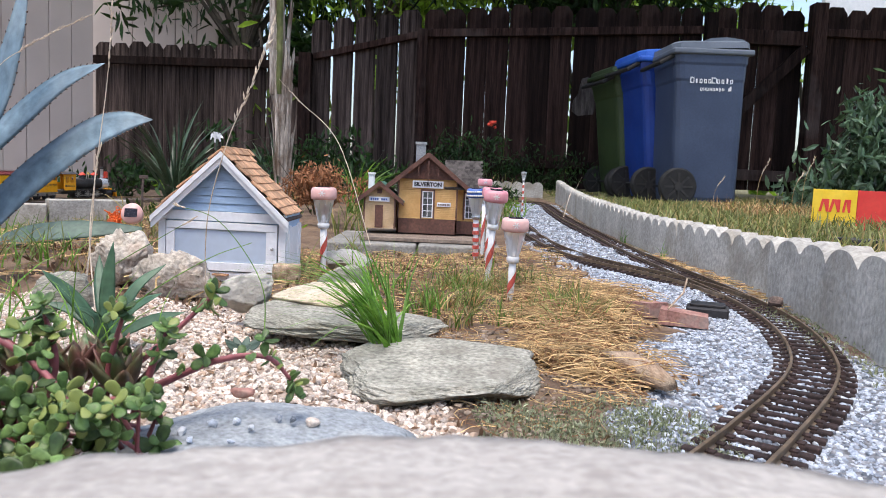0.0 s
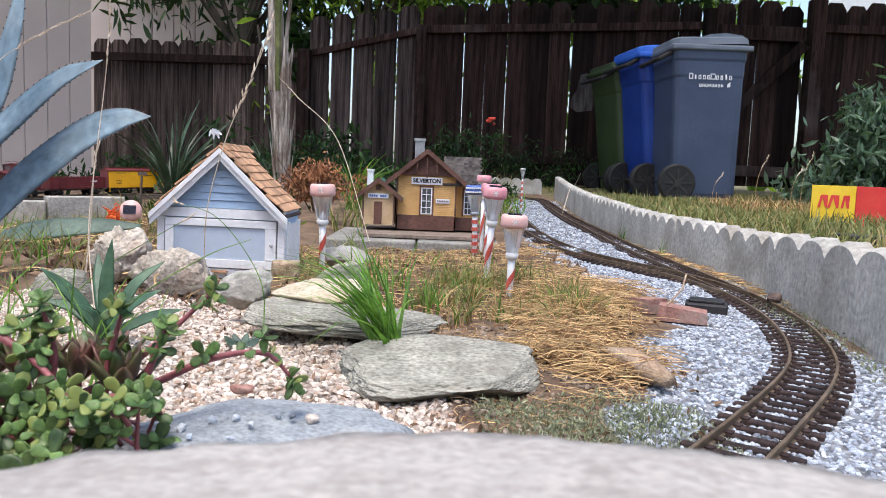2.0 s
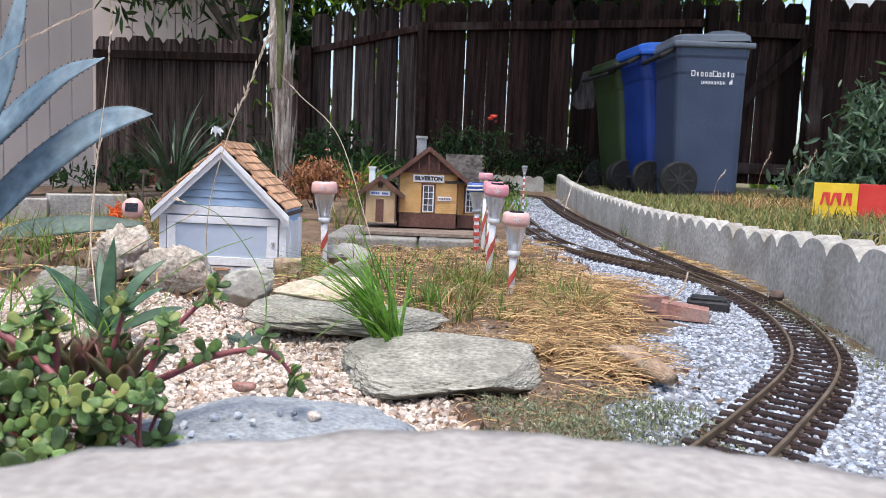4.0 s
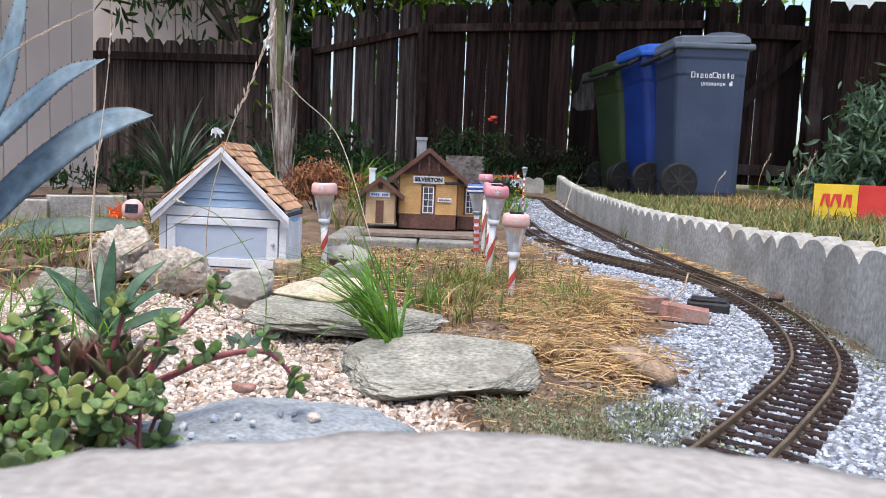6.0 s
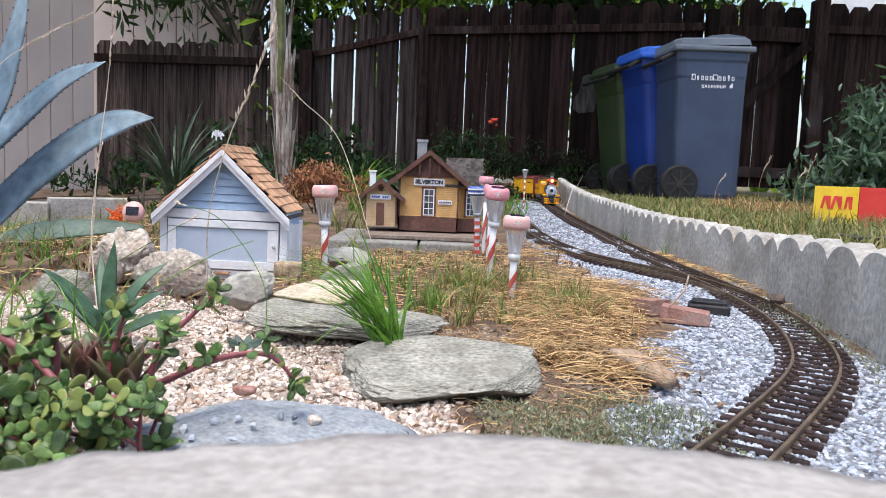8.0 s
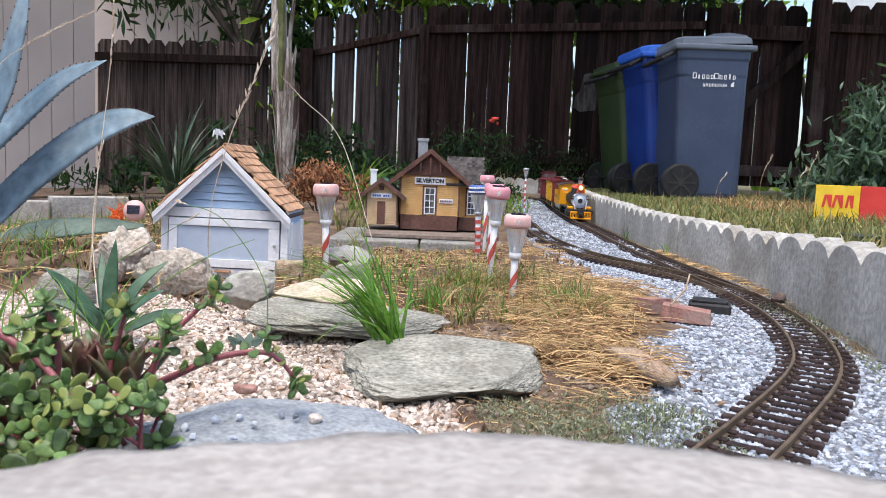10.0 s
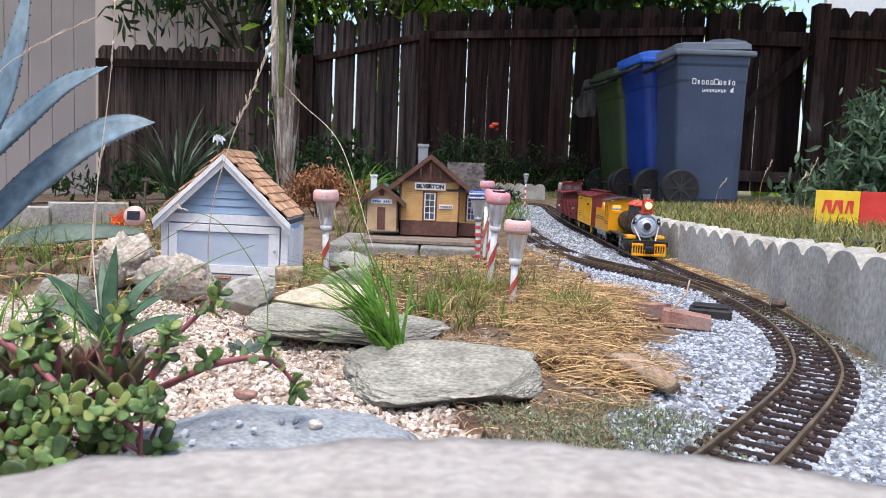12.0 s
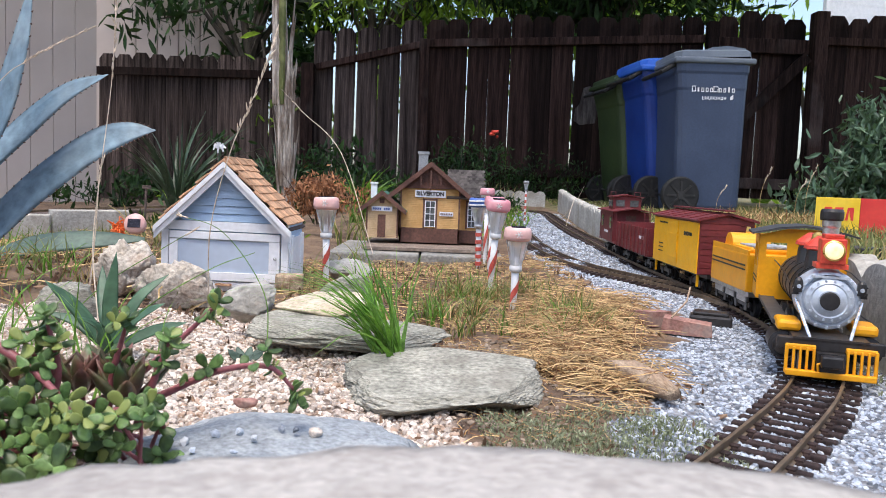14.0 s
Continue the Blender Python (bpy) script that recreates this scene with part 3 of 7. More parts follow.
# ---- the concrete ledge on which the camera stands
def make_ledge():
    bm = B()
    bmesh.ops.create_grid(bm, x_segments=160, y_segments=60, size=1)
    for v in bm.verts:
        a, b = v.co.x, (v.co.y + 1) / 2
        x = a * 0.45
        far = 0.222 - 1.35 * (x - 0.03) ** 2 - 2.5 * max(0, x - 0.06) ** 2 + 0.006 * noise.noise(Vector((x * 18, 3, 0))) + 0.004 * noise.noise(Vector((x * 60, 3, 0))) + 0.003 * noise.noise(Vector((x * 140, 3, 0)))
        y = -0.5 + (far + 0.5) * b
        z = 0.1108 - 0.05 * max(0.0, -x - 0.04) + 0.0022 * noise.noise(Vector((x * 30, y * 30, 1))) + 0.0012 * noise.noise(Vector((x * 90, y * 90, 1)))
        if b > 0.88:
            k = (b - 0.88) / 0.12
            z -= 0.009 * k * k
            y = -0.5 + (far + 0.5) * (0.88 + 0.12 * k ** 0.9)
        v.co = Vector((x, y, z))
    r = bmesh.ops.extrude_face_region(bm, geom=bm.faces[:])
    for g in r["geom"]:
        if isinstance(g, bmesh.types.BMVert):
            g.co.z = -0.02
    bmesh.ops.recalc_face_normals(bm, faces=bm.faces)
    ob = link_bm("concrete_ledge", bm, "ledge", smooth=True)
    tagged(ob, "pale worn concrete ledge in the foreground", "ledge", "", "structure")


make_ledge()


# ---- track
def sweep(line, off, w, z0, z1, step=1):
    """A bar of width w along the line, off to its left, from z0 to z1 under the rail top."""
    bm = B()
    rings = []
    n = len(line)
    for i in range(0, n, step):
        d = (line[min(i + 1, n - 1)] - line[max(i - 1, 0)]).normalized()
        l = Vector((-d.y, d.x, 0)).normalized()
        p = line[i] + l * off
        rings.append([bm.verts.new(p + l * a + Vector((0, 0, b))) for a, b in ((-w / 2, z1), (w / 2, z1), (w / 2, z1 - 0.002), (w * 0.2, z1 - 0.0025), (w * 0.2, z0 + 0.001), (w * 0.9, z0), (-w * 0.9, z0), (-w * 0.2, z0 + 0.001), (-w * 0.2, z1 - 0.0025), (-w / 2, z1 - 0.002))])
    for a, b in zip(rings, rings[1:]):
        for k in range(10):
            bm.faces.new((a[k], a[(k + 1) % 10], b[(k + 1) % 10], b[k]))
    bm.faces.new(rings[0])
    bm.faces.new(rings[-1][::-1])
    bmesh.ops.recalc_face_normals(bm, faces=bm.faces)
    return bm


def make_track():
    for line, label, lo, hi in ((MAIN, "brass garden railway track on dark brown sleepers", 3.9, 99), (SIDING, "brass siding track branching off on brown sleepers", 0.0, 99)):
        S, P = arc(line)
        top = thing("railway_track", Matrix(), label, "railway track", "garden railway")
        for off in (-0.0225, 0.0225):
            part("rail", sweep(line, off, 0.0028, -0.0075, 0.0), "rail", top)
        bm = B()
        box(bm, (0, 0, -0.0113), (0.0095, 0.08, 0.0086), bev=0.0012)
        for sy in (-0.0225, 0.0225):
            box(bm, (0, sy, -0.0068), (0.008, 0.014, 0.002))
        base = bpy.data.meshes.new("sleeper")
        bm.to_mesh(base)
        bm.free()
        base.materials.append(M["sleeper"])
        s = 0.01
        total = S[-1]
        picked = 0
        while s < total:
            y = on_line(S, P, s)
            d = heading(S, P, s)
            if line is SIDING and s < 0.12:
                s += 0.0225
                continue
            if (line is MAIN and s > total - 6.0) or line is SIDING:
                o = new("sleeper", base)
                o.parent = top
                o.matrix_basis = Matrix.LocRotScale(y, Euler((0, 0, math.atan2(d.y, d.x) + rng.normal(0, 0.012))), None)
                picked += 1
            s += 0.0225


make_track()


# ---- scalloped concrete edging
def make_edging():
    def block(s0, s1, top_extra, tilt, scallop, out=0.0):
        bm = B()
        n = 56
        rows = []
        for i in range(n + 1):
            s = s0 + (s1 - s0) * i / n
            p = on_line(ES, EP, s)
            d = heading(ES, EP, s)
            l = Vector((d.y, -d.x, 0)).normalized()
            k = ((s - s0) / scallop) % 1.0
            arch = math.sqrt(max(0.0, 1 - (2 * k - 1) ** 2))
            z = p.z + top_extra - 0.03 + 0.034 * arch ** 0.8
            zb = z - 0.012 + 0.012 * (1 if arch > 0.2 else arch / 0.2)
            base = land1(p.x - 0.05, p.y) - 0.03
            q = p - l * (out + 0.0012 * noise.noise(Vector((s * 30, 0, 2))))
            rows.append([bm.verts.new(q + Vector((0, 0, base - p.z)) - l * 0.004), bm.verts.new(q + Vector((0, 0, z - 0.006 - p.z)) - l * 0.002 * tilt),
                         bm.verts.new(q + Vector((0, 0, z - p.z)) + l * 0.006), bm.verts.new(q + Vector((0, 0, p.z + top_extra - 0.002 - p.z)) + l * 0.03 if arch < 0.99 else q + Vector((0, 0, z - p.z)) + l * 0.03),
                         bm.verts.new(q + Vector((0, 0, base - p.z)) + l * 0.045)])
        for a, b in zip(rows, rows[1:]):
            for k in range(4):
                bm.faces.new((a[k], a[k + 1], b[k + 1], b[k]))
        bm.faces.new(rows[0])
        bm.faces.new(rows[-1][::-1])
        bmesh.ops.recalc_face_normals(bm, faces=bm.faces)
        ob = link_bm("edging_block", bm, "concrete")
        tagged(ob, "grey scalloped concrete edging block beside the track", "garden edging", "edging along the track")
    joint = float(np.interp(1.315, EP[:, 1], ES))
    L = 0.6
    s = joint
    block(max(0, joint - L), joint - 0.009, 0.009, 2, 0.112, 0.018)
    i = 0
    while s < ES[-1] - 0.15:
        block(s + 0.003, min(s + L, ES[-1]) - 0.003, -0.002 * (i % 2), 1, 0.078)
        s += L
        i += 1
    # the far row, turning back to the left behind the tracks
    for k in range(3):
        bm = B()
        n = 40
        out = [(0, -0.08)]
        for i in range(n + 1):
            x = 0.56 * i / n
            a = (x / 0.08) % 1
            out.append((x, 0.07 + 0.03 * math.sqrt(max(0, 1 - (2 * a - 1) ** 2))))
        out.append((0.56, -0.08))
        prism(bm, out, 0, 0.045)
        ob = link_bm("edging_block", bm, "concrete")
        ob.matrix_basis = pose(0.2 - 0.57 * k, 6.0 + 0.05 * k, 0.055 - 0.02 * k, 0, 0, -4)
        tagged(ob, "grey scalloped concrete edging block behind the railway", "garden edging", "edging along the track")


make_edging()


# ---- fence, gate and buildings
def board_mesh(w):
    bm = B()
    prism(bm, [(-w / 2, 0), (w / 2, 0), (w / 2, 0.965), (w * 0.28, 1.0), (-w * 0.28, 1.0), (-w / 2, 0.965)], 0, 0.02)
    me = bpy.data.meshes.new("board")
    bm.to_mesh(me)
    bm.free()
    me.materials.append(M["fence"])
    return me


OLD_BOARD = board_mesh(0.186)
OLD_BOARD.materials[0] = M["oldfence"]
BOARD = board_mesh(0.189)


def boards(top, a, b, z0, ztop, pitch, wide=1.0, mesh=None):
    a, b = Vector(a), Vector(b)
    n = max(1, round((b - a).length / pitch))
    ang = math.atan2(b.y - a.y, b.x - a.x)
    for i in range(n):
        t = (i + 0.5) / n
        p = a.lerp(b, t)
        h = ztop(t) - z0 + rng.normal(0, 0.012)
        o = new("board", mesh or BOARD)
        o.parent = top
        o.matrix_basis = Matrix.LocRotScale(Vector((p.x, p.y, z0)), Euler((rng.normal(0, 0.004), rng.normal(0, 0.004), ang)), Vector((pitch / 0.2 * wide * (1 + rng.normal(0, 0.02)), 1, h)))


def beam(top, name, a, b, w, h):
    a, b = Vector(a), Vector(b)
    d = b - a
    bm = B()
    m = Matrix.Translation((a + b) / 2) @ d.to_track_quat("X", "Z").to_matrix().to_4x4()
    box(bm, (0, 0, 0), (d.length, w, h), m, bev=0.004)
    return part(name, bm, "fence", top)


def make_fence():
    f = thing("fence", Matrix(), "dark brown weathered plank fence with gaps", "fence", "", "structure")
    y = 7.2
    boards(f, (-0.26, y, 0), (2.3, y, 0), 0.0, lambda t: 1.70 + 0.12 * t, 0.2, 1.025)
    beam(f, "rail", (-0.26, y - 0.03, 1.465), (2.3, y - 0.03, 1.60), 0.05, 0.07)
    beam(f, "rail", (-0.26, y - 0.03, 0.3), (2.3, y - 0.03, 0.34), 0.05, 0.07)
    beam(f, "post", (-0.255, y - 0.05, -0.05), (-0.265, y - 0.05, 1.5), 0.09, 0.09)
    boards(f, (-1.37, 7.6, 0), (-0.27, y, 0), 0.0, lambda t: 1.60 + 0.1 * t, 0.215, 1.025, OLD_BOARD)
    beam(f, "rail", (-1.32, 7.55, 1.27), (-0.27, y - 0.03, 1.46), 0.05, 0.06)
    beam(f, "post", (-1.4, 7.55, -0.05), (-1.4, 7.55, 1.3), 0.12, 0.12)
    boards(f, (3.42, y, 0), (4.8, y, 0), 0.0, lambda t: 1.86, 0.2, 1.04)
    beam(f, "rail", (3.42, y - 0.03, 1.62), (4.8, y - 0.03, 1.62), 0.05, 0.07)
    beam(f, "post", (3.33, y - 0.05, -0.05), (3.33, y - 0.05, 1.87), 0.14, 0.12)
    beam(f, "post", (2.36, y - 0.05, -0.05), (2.36, y - 0.05, 1.75), 0.1, 0.1)
    bm = B()
    prism(bm, [(1.14, 0.82), (1.2, 0.78), (1.34, 0.8), (1.36, 0.92), (1.33, 1.06), (1.28, 1.14), (1.22, 1.12), (1.19, 0.98), (1.15, 0.92)], y - 0.004, y - 0.001)
    part("worn_patch", bm, "worn", f, "bleached worn patch on the boards")
    g = thing("fence_gate", Matrix(), "dark wooden gate with a diagonal brace", "gate", "", "structure")
    boards(g, (2.42, y + 0.03, 0), (3.26, y + 0.03, 0), 0.16, lambda t: 1.80 + 0.08 * math.sin(math.pi * t), 0.2, 1.045)
    beam(g, "rail", (2.42, y - 0.01, 1.56), (3.26, y - 0.01, 1.56), 0.05, 0.13)
    beam(g, "rail", (2.42, y - 0.01, 0.3), (3.26, y - 0.01, 0.3), 0.05, 0.1)
    beam(g, "brace", (2.5, y - 0.06, 0.72), (3.24, y - 0.06, 1.47), 0.04, 0.1)
    k = thing("fence", Matrix(), "low dark plank fence behind the spiky plant", "fence", "", "structure")
    boards(k, (-4.1, 9.0, 0), (-1.5, 8.9, 0), -0.2, lambda t: 1.56, 0.2, 1.06, OLD_BOARD)
    beam(k, "rail", (-4.1, 8.95, 1.34), (-1.5, 8.87, 1.36), 0.06, 0.09)


def make_buildings():
    w = thing("wall_west", Matrix(), "cream house wall with vertical grooves", "wall", "", "structure")
    a, b = Vector((-5.6, 6.1, -0.3)), Vector((-3.62, 7.9, -0.3))
    ang = math.atan2(b.y - a.y, b.x - a.x)
    n = 13
    step = (b - a).length / n
    for i in range(n):
        bm = B()
        box(bm, (step / 2, 0.06, 1.9), (step - 0.005, 0.12, 3.8), bev=0.004)
        o = part("panel", bm, "wallcream", w)
        o.matrix_basis = Matrix.LocRotScale(a.lerp(b, i / n), Euler((0, 0, ang)), None)
    bm = B()
    box(bm, (1.33, 0.068, 1.9), (2.64, 0.1, 3.78))
    o = part("backing", bm, "wallcream", w)
    o.matrix_basis = Matrix.LocRotScale(a, Euler((0, 0, ang)), None)
    # the same house further back, over the low fence
    h = thing("wall_north", Matrix(), "cream house wall behind the fence", "wall", "", "structure")
    for i in range(9):
        bm = B()
        box(bm, (0.14, 0.06, 2.0), (0.27, 0.12, 4.0), bev=0.006)
        o = part("panel", bm, "wallcream", h)
        o.matrix_basis = pose(-5.0 + 0.28 * i, 10.2, -0.3)
    g = thing("house", Matrix(), "pale neighbouring house wall behind the gate", "house")
    for i in range(14):
        bm = B()
        prism(bm, [(0, 0), (0, 0.2), (-0.01, 0.2), (-0.03, 0)], 0, 4.0)
        o = part("siding_board", bm, "white", g)
        o.matrix_basis = Matrix.LocRotScale(Vector((4.75, 10.0, 0.8 + 0.19 * i)), Euler((0, 0, radians(-70))), None)
    bm = B()
    box(bm, (0, 0, 2.6), (0.06, 0.1, 2.2), bev=0.004)
    o = part("corner_board", bm, "white", g)
    o.matrix_basis = pose(4.73, 10.0, 0.0)


make_fence()
make_buildings()


# ---- wheeled bins
def wheelie_bin(m, h, body, lid, label, back=0.03, axle=-0.2, lift=0.0, group="wheeled bins"):
    """Seen from its side: the handle and wheels at -x, the front at +x."""
    t = thing("wheelie_bin", m, label, "bin", group)
    bm = B()
    k = h / 1.1
    rings = []
    # depth along x and width along y grow upward
    for z, x0, x1, hw in ((0.03, -0.225 + back, 0.238, 0.245), (0.06, -0.235 + back, 0.246, 0.255), (0.3, -0.24 + 0.72 * back, 0.248, 0.262), (0.7, -0.242 + 0.36 * back, 0.25, 0.275), (0.86, -0.244 + 0.2 * back, 0.251, 0.28), (0.88, -0.25 + 0.16 * back, 0.254, 0.284), (0.97, -0.254, 0.255, 0.286), (0.99, -0.26, 0.262, 0.292), (1.05, -0.262, 0.264, 0.294)):
        r = 0.06
        ring = []
        for cx, cy, a0 in ((x1 - r, hw - r, 0), (x0 + r, hw - r, 90), (x0 + r, -hw + r, 180), (x1 - r, -hw + r, 270)):
            for a in (0, 30, 60, 90):
                q = radians(a0 + a)
                ring.append(bm.verts.new((cx + r * math.cos(q), cy + r * math.sin(q), z * k)))
        rings.append(ring)
    n = len(rings[0])
    for a, b in zip(rings, rings[1:]):
        for i in range(n):
            bm.faces.new((a[i], a[(i + 1) % n], b[(i + 1) % n], b[i]))
    bm.faces.new(rings[0][::-1])
    bm.faces.new(rings[-1])
    part("body", bm, body, t, smooth=False)
    bm = B()
    box(bm, (0, 0, 1.062 * k), (0.565, 0.625, 0.04), bev=0.012)
    rings = []
    for z, sc in ((1.075, 0.97), (1.115, 0.95), (1.13, 0.86), (1.138, 0.6)):
        rings.append([bm.verts.new((sx * 0.283 * sc, sy * 0.31 * sc, z * k + lift * (sx * sc + 1))) for sx, sy in ((1, 0.8), (0.86, 1), (-0.86, 1), (-1, 0.8), (-1, -0.8), (-0.86, -1), (0.86, -1), (1, -0.8))])
    for a, b in zip(rings, rings[1:]):
        for i in range(8):
            bm.faces.new((a[i], a[(i + 1) % 8], b[(i + 1) % 8], b[i]))
    bm.faces.new(rings[-1])
    part("lid", bm, lid, t)
    bm = B()
    tube(bm, [(-0.25, -0.24, 1.04 * k), (-0.34, -0.24, 0.99 * k), (-0.35, 0, 0.985 * k), (-0.34, 0.24, 0.99 * k), (-0.25, 0.24, 1.04 * k)], 0.016, 8)
    part("handle", bm, "rubber", t)
    bm = B()
    tube(bm, [(axle, -0.3, 0.13), (axle, 0.3, 0.13)], 0.012, 8)
    part("axle", bm, "rubber", t)
    for sy in (-0.285, 0.285):
        mm = Matrix.Translation((axle, sy, 0.13)) @ pose(0, 0, 0, 90, 0, 0)
        bm = B()
        lathe(bm, [(0.09, -0.03), (0.12, -0.032), (0.13, -0.02), (0.13, 0.02), (0.12, 0.032), (0.09, 0.03)], 28, mm)
        wh = part("wheel", bm, "rubber", t)
        bm = B()
        lathe(bm, [(0.03, -0.036), (0.03, 0.036)], 14, mm)
        for a in range(8):
            q = Matrix.Translation((axle, sy, 0.13)) @ pose(0, 0, 0, 0, a * 45, 0)
            box(bm, (0.06, 0, 0), (0.075, 0.068, 0.014), q)
        part("spokes", bm, "black", wh)
    return t


def bar_marks(parent, name, rows, mat, m):
    """Rows of plain bars that stand for writing: x, z, width, height."""
    bm = B()
    for x, z, w, h in rows:
        box(bm, (x, 0, z), (w, 0.002, h), m)
    return part(name, bm, mat, parent)


grey_bin = wheelie_bin(pose(1.79, 5.62, 0.042, 0, -0.8, 3), 1.09, "bingrey", "lidgrey", "tall blue-grey wheeled bin with white lettering", lift=0.01)
marks = []
for i, (w, h, dz) in enumerate(((0.026, 0.04, 0), (0.01, 0.028, -0.006), (0.018, 0.028, -0.006), (0.018, 0.028, -0.006), (0.018, 0.028, -0.006), (0.034, 0.04, 0), (0.018, 0.028, -0.006), (0.016, 0.028, -0.006), (0.01, 0.036, -0.002), (0.018, 0.028, -0.006))):
    x = -0.135 + 0.0305 * i
    marks += [(x - w / 2, 0.86 + dz, 0.005, h), (x + w / 2 - 0.004, 0.857 + dz, 0.005, h * 0.8), (x, 0.86 + dz - h * 0.42, w * 0.8, 0.005), (x, 0.86 + dz + h * 0.42, w * 0.7, 0.005)]
for i in range(8):
    x = -0.075 + 0.0215 * i
    marks += [(x, 0.8, 0.004, 0.022), (x + 0.011, 0.8, 0.004, 0.018), (x + 0.0055, 0.79 + 0.01 * (i % 2), 0.01, 0.004)]
marks += [(0.12 + 0.004 * k, 0.8 + 0.002 * k, 0.005, 0.02 + 0.003 * k) for k in range(5)]
bar_marks(grey_bin, "lettering", marks, "white", pose(0.0, -0.2815, 0, 0.5, 0, 0))
bm = B()
prism(bm, [(-0.17, 0), (0.17, 0), (0.15, 0.035), (0.02, 0.045), (-0.1, 0.03)], -0.12, 0.12)
cover = link_bm("cardboard_sheet", bm, "lidgrey")
cover.matrix_basis = pose(1.9, 5.62, 1.183, 0, 0, 8)
tagged(cover, "crumpled grey sheet lying on the grey bin lid", "cardboard")
wheelie_bin(pose(1.645, 6.08, 0.05, 0, -1, 8), 1.09, "binblue", "lidblue", "blue wheeled bin with a bright blue lid", back=0.1, axle=-0.17, lift=0.02)
wheelie_bin(pose(1.54, 6.52, 0.06, 0, -1, 10), 1.03, "bingreen", "bingreen", "olive green wheeled bin standing by the fence", back=0.09, axle=-0.15)


# ---- blue model house
def blue_house():
    h = thing("model_house", pose(-0.368, 1.27, 0, 0, 0.5, 0), "pale blue wooden model house with white trim", "model house", "model buildings")
    W, D, E, T = 0.105, 0.128, 0.092, 0.19
    bm = B()
    prism(bm, [(-W, -0.012), (W, -0.012), (W, E + 0.012), (0, T), (-W, E + 0.012)], 0.008, D - 0.008)
    part("body", bm, "bluewood", h)
    n = 7
    for i in range(n):
        z0 = 0.105 + i * 0.0128
        w0 = W * (T - z0 - 0.0) / (T - E) * 0.98
        w1 = W * (T - z0 - 0.0125) / (T - E) * 0.98
        if w1 < 0.004:
            w1 = 0.001
        bm = B()
        prism(bm, [(-w0, z0), (w0, z0), (w1, z0 + 0.0122), (-w1, z0 + 0.0122)], 0.003, 0.0075)
        for v in bm.verts:
            if v.co.z < z0 + 0.005 and v.co.y < 0.005:
                v.co.y -= 0.0022
        part("clapboard", bm, "bluewood", h)
    def bar(name, x0, x1, z0, z1, y0=-0.002, y1=0.008, mat="white"):
        b = B()
        box(b, ((x0 + x1) / 2, (y0 + y1) / 2, (z0 + z1) / 2), (x1 - x0, y1 - y0, z1 - z0), bev=0.0008)
        return part(name, b, mat, h)
    bar("lintel", -W, W, 0.0885, 0.104)
    bar("corner_board", -W - 0.001, -W + 0.011, -0.012, 0.088)
    bar("corner_board", W - 0.011, W + 0.001, -0.012, 0.088)
    bar("sill", -W + 0.012, W - 0.012, -0.012, 0.004)
    d = bar("door", -W + 0.013, W - 0.013, 0.006, 0.0865, 0.002, 0.007)
    for a in ((-W + 0.013, W - 0.013, 0.006, 0.02), (-W + 0.013, W - 0.013, 0.0745, 0.0865), (-W + 0.013, -W + 0.027, 0.0205, 0.074), (W - 0.031, W - 0.013, 0.0205, 0.074)):
        b = B()
        box(b, ((a[0] + a[1]) / 2, -0.0015, (a[2] + a[3]) / 2), (a[1] - a[0], 0.006, a[3] - a[2]), bev=0.0006)
        part("door_rail", b, "white", d)
    b = B()
    box(b, (-0.002, 0.0005, 0.047), (0.154, 0.003, 0.053))
    part("panel", b, "bluepanel", d)
    b = B()
    lathe(b, [(0.0022, 0), (0.0028, 0.004), (0.001, 0.006)], 10, pose(W - 0.02, -0.0045, 0.047, 90))
    part("knob", b, "metal", d)
    bar("side_board", W - 0.002, W + 0.004, -0.012, 0.085, 0.02, 0.032)
    bar("side_board", W - 0.002, W + 0.004, -0.012, 0.085, D - 0.03, D - 0.008)
    b = B()
    box(b, (W + 0.001, D / 2, 0.036), (0.003, D - 0.02, 0.09))
    part("side_wall", b, "white", h)
    # roof: slabs, barge boards and shingles
    slope = math.atan2(T - E + 0.004, W)
    for sgn in (-1, 1):
        m = Matrix.Translation((0, 0, T + 0.012)) @ pose(0, 0, 0, 0, math.degrees(slope) if sgn > 0 else 180 - math.degrees(slope), 0)
        L = 0.152
        b = B()
        box(b, (L / 2, D / 2 - 0.005, -0.003 * sgn), (L, D + 0.018, 0.005), m)
        part("roof", b, "darkdeck", h)
        k = (T - E + 0.004) / W
        X = W + 0.008
        for y0, y1, za, zb in ((-0.018, -0.013, 0.012, -0.0065), (-0.0225, -0.0185, 0.0135, 0.004)):
            b = B()
            prism(b, [(0.0002 * sgn, T + za), (sgn * X, T + za - k * X), (sgn * X, T + zb - k * X), (0.0002 * sgn, T + zb)], y0, y1)
            part("barge_board", b, "white", h)
        b = B()
        box(b, (0, 0, 0), (0.026, 0.0215, 0.0028), bev=0.0004)
        me = bpy.data.meshes.new("shingle")
        b.to_mesh(me)
        b.free()
        me.materials.append(M["shingle"])
        rows = 8
        for r in range(rows):
            for c in range(9):
                o = new("shingle", me)
                o.parent = h
                off = 0.011 if r % 2 else 0.0
                yy = -0.01 + c * 0.0222 + off
                if yy > D + 0.002:
                    continue
                o.matrix_basis = m @ Matrix.Translation((0.01 + r * 0.0175 + rng.normal(0, 0.0007), yy, (0.0045 + rng.normal(0, 0.0003)) * sgn)) @ pose(0, 0, 0, rng.normal(0, 1), -5.5 * sgn, rng.normal(0, 1.2))
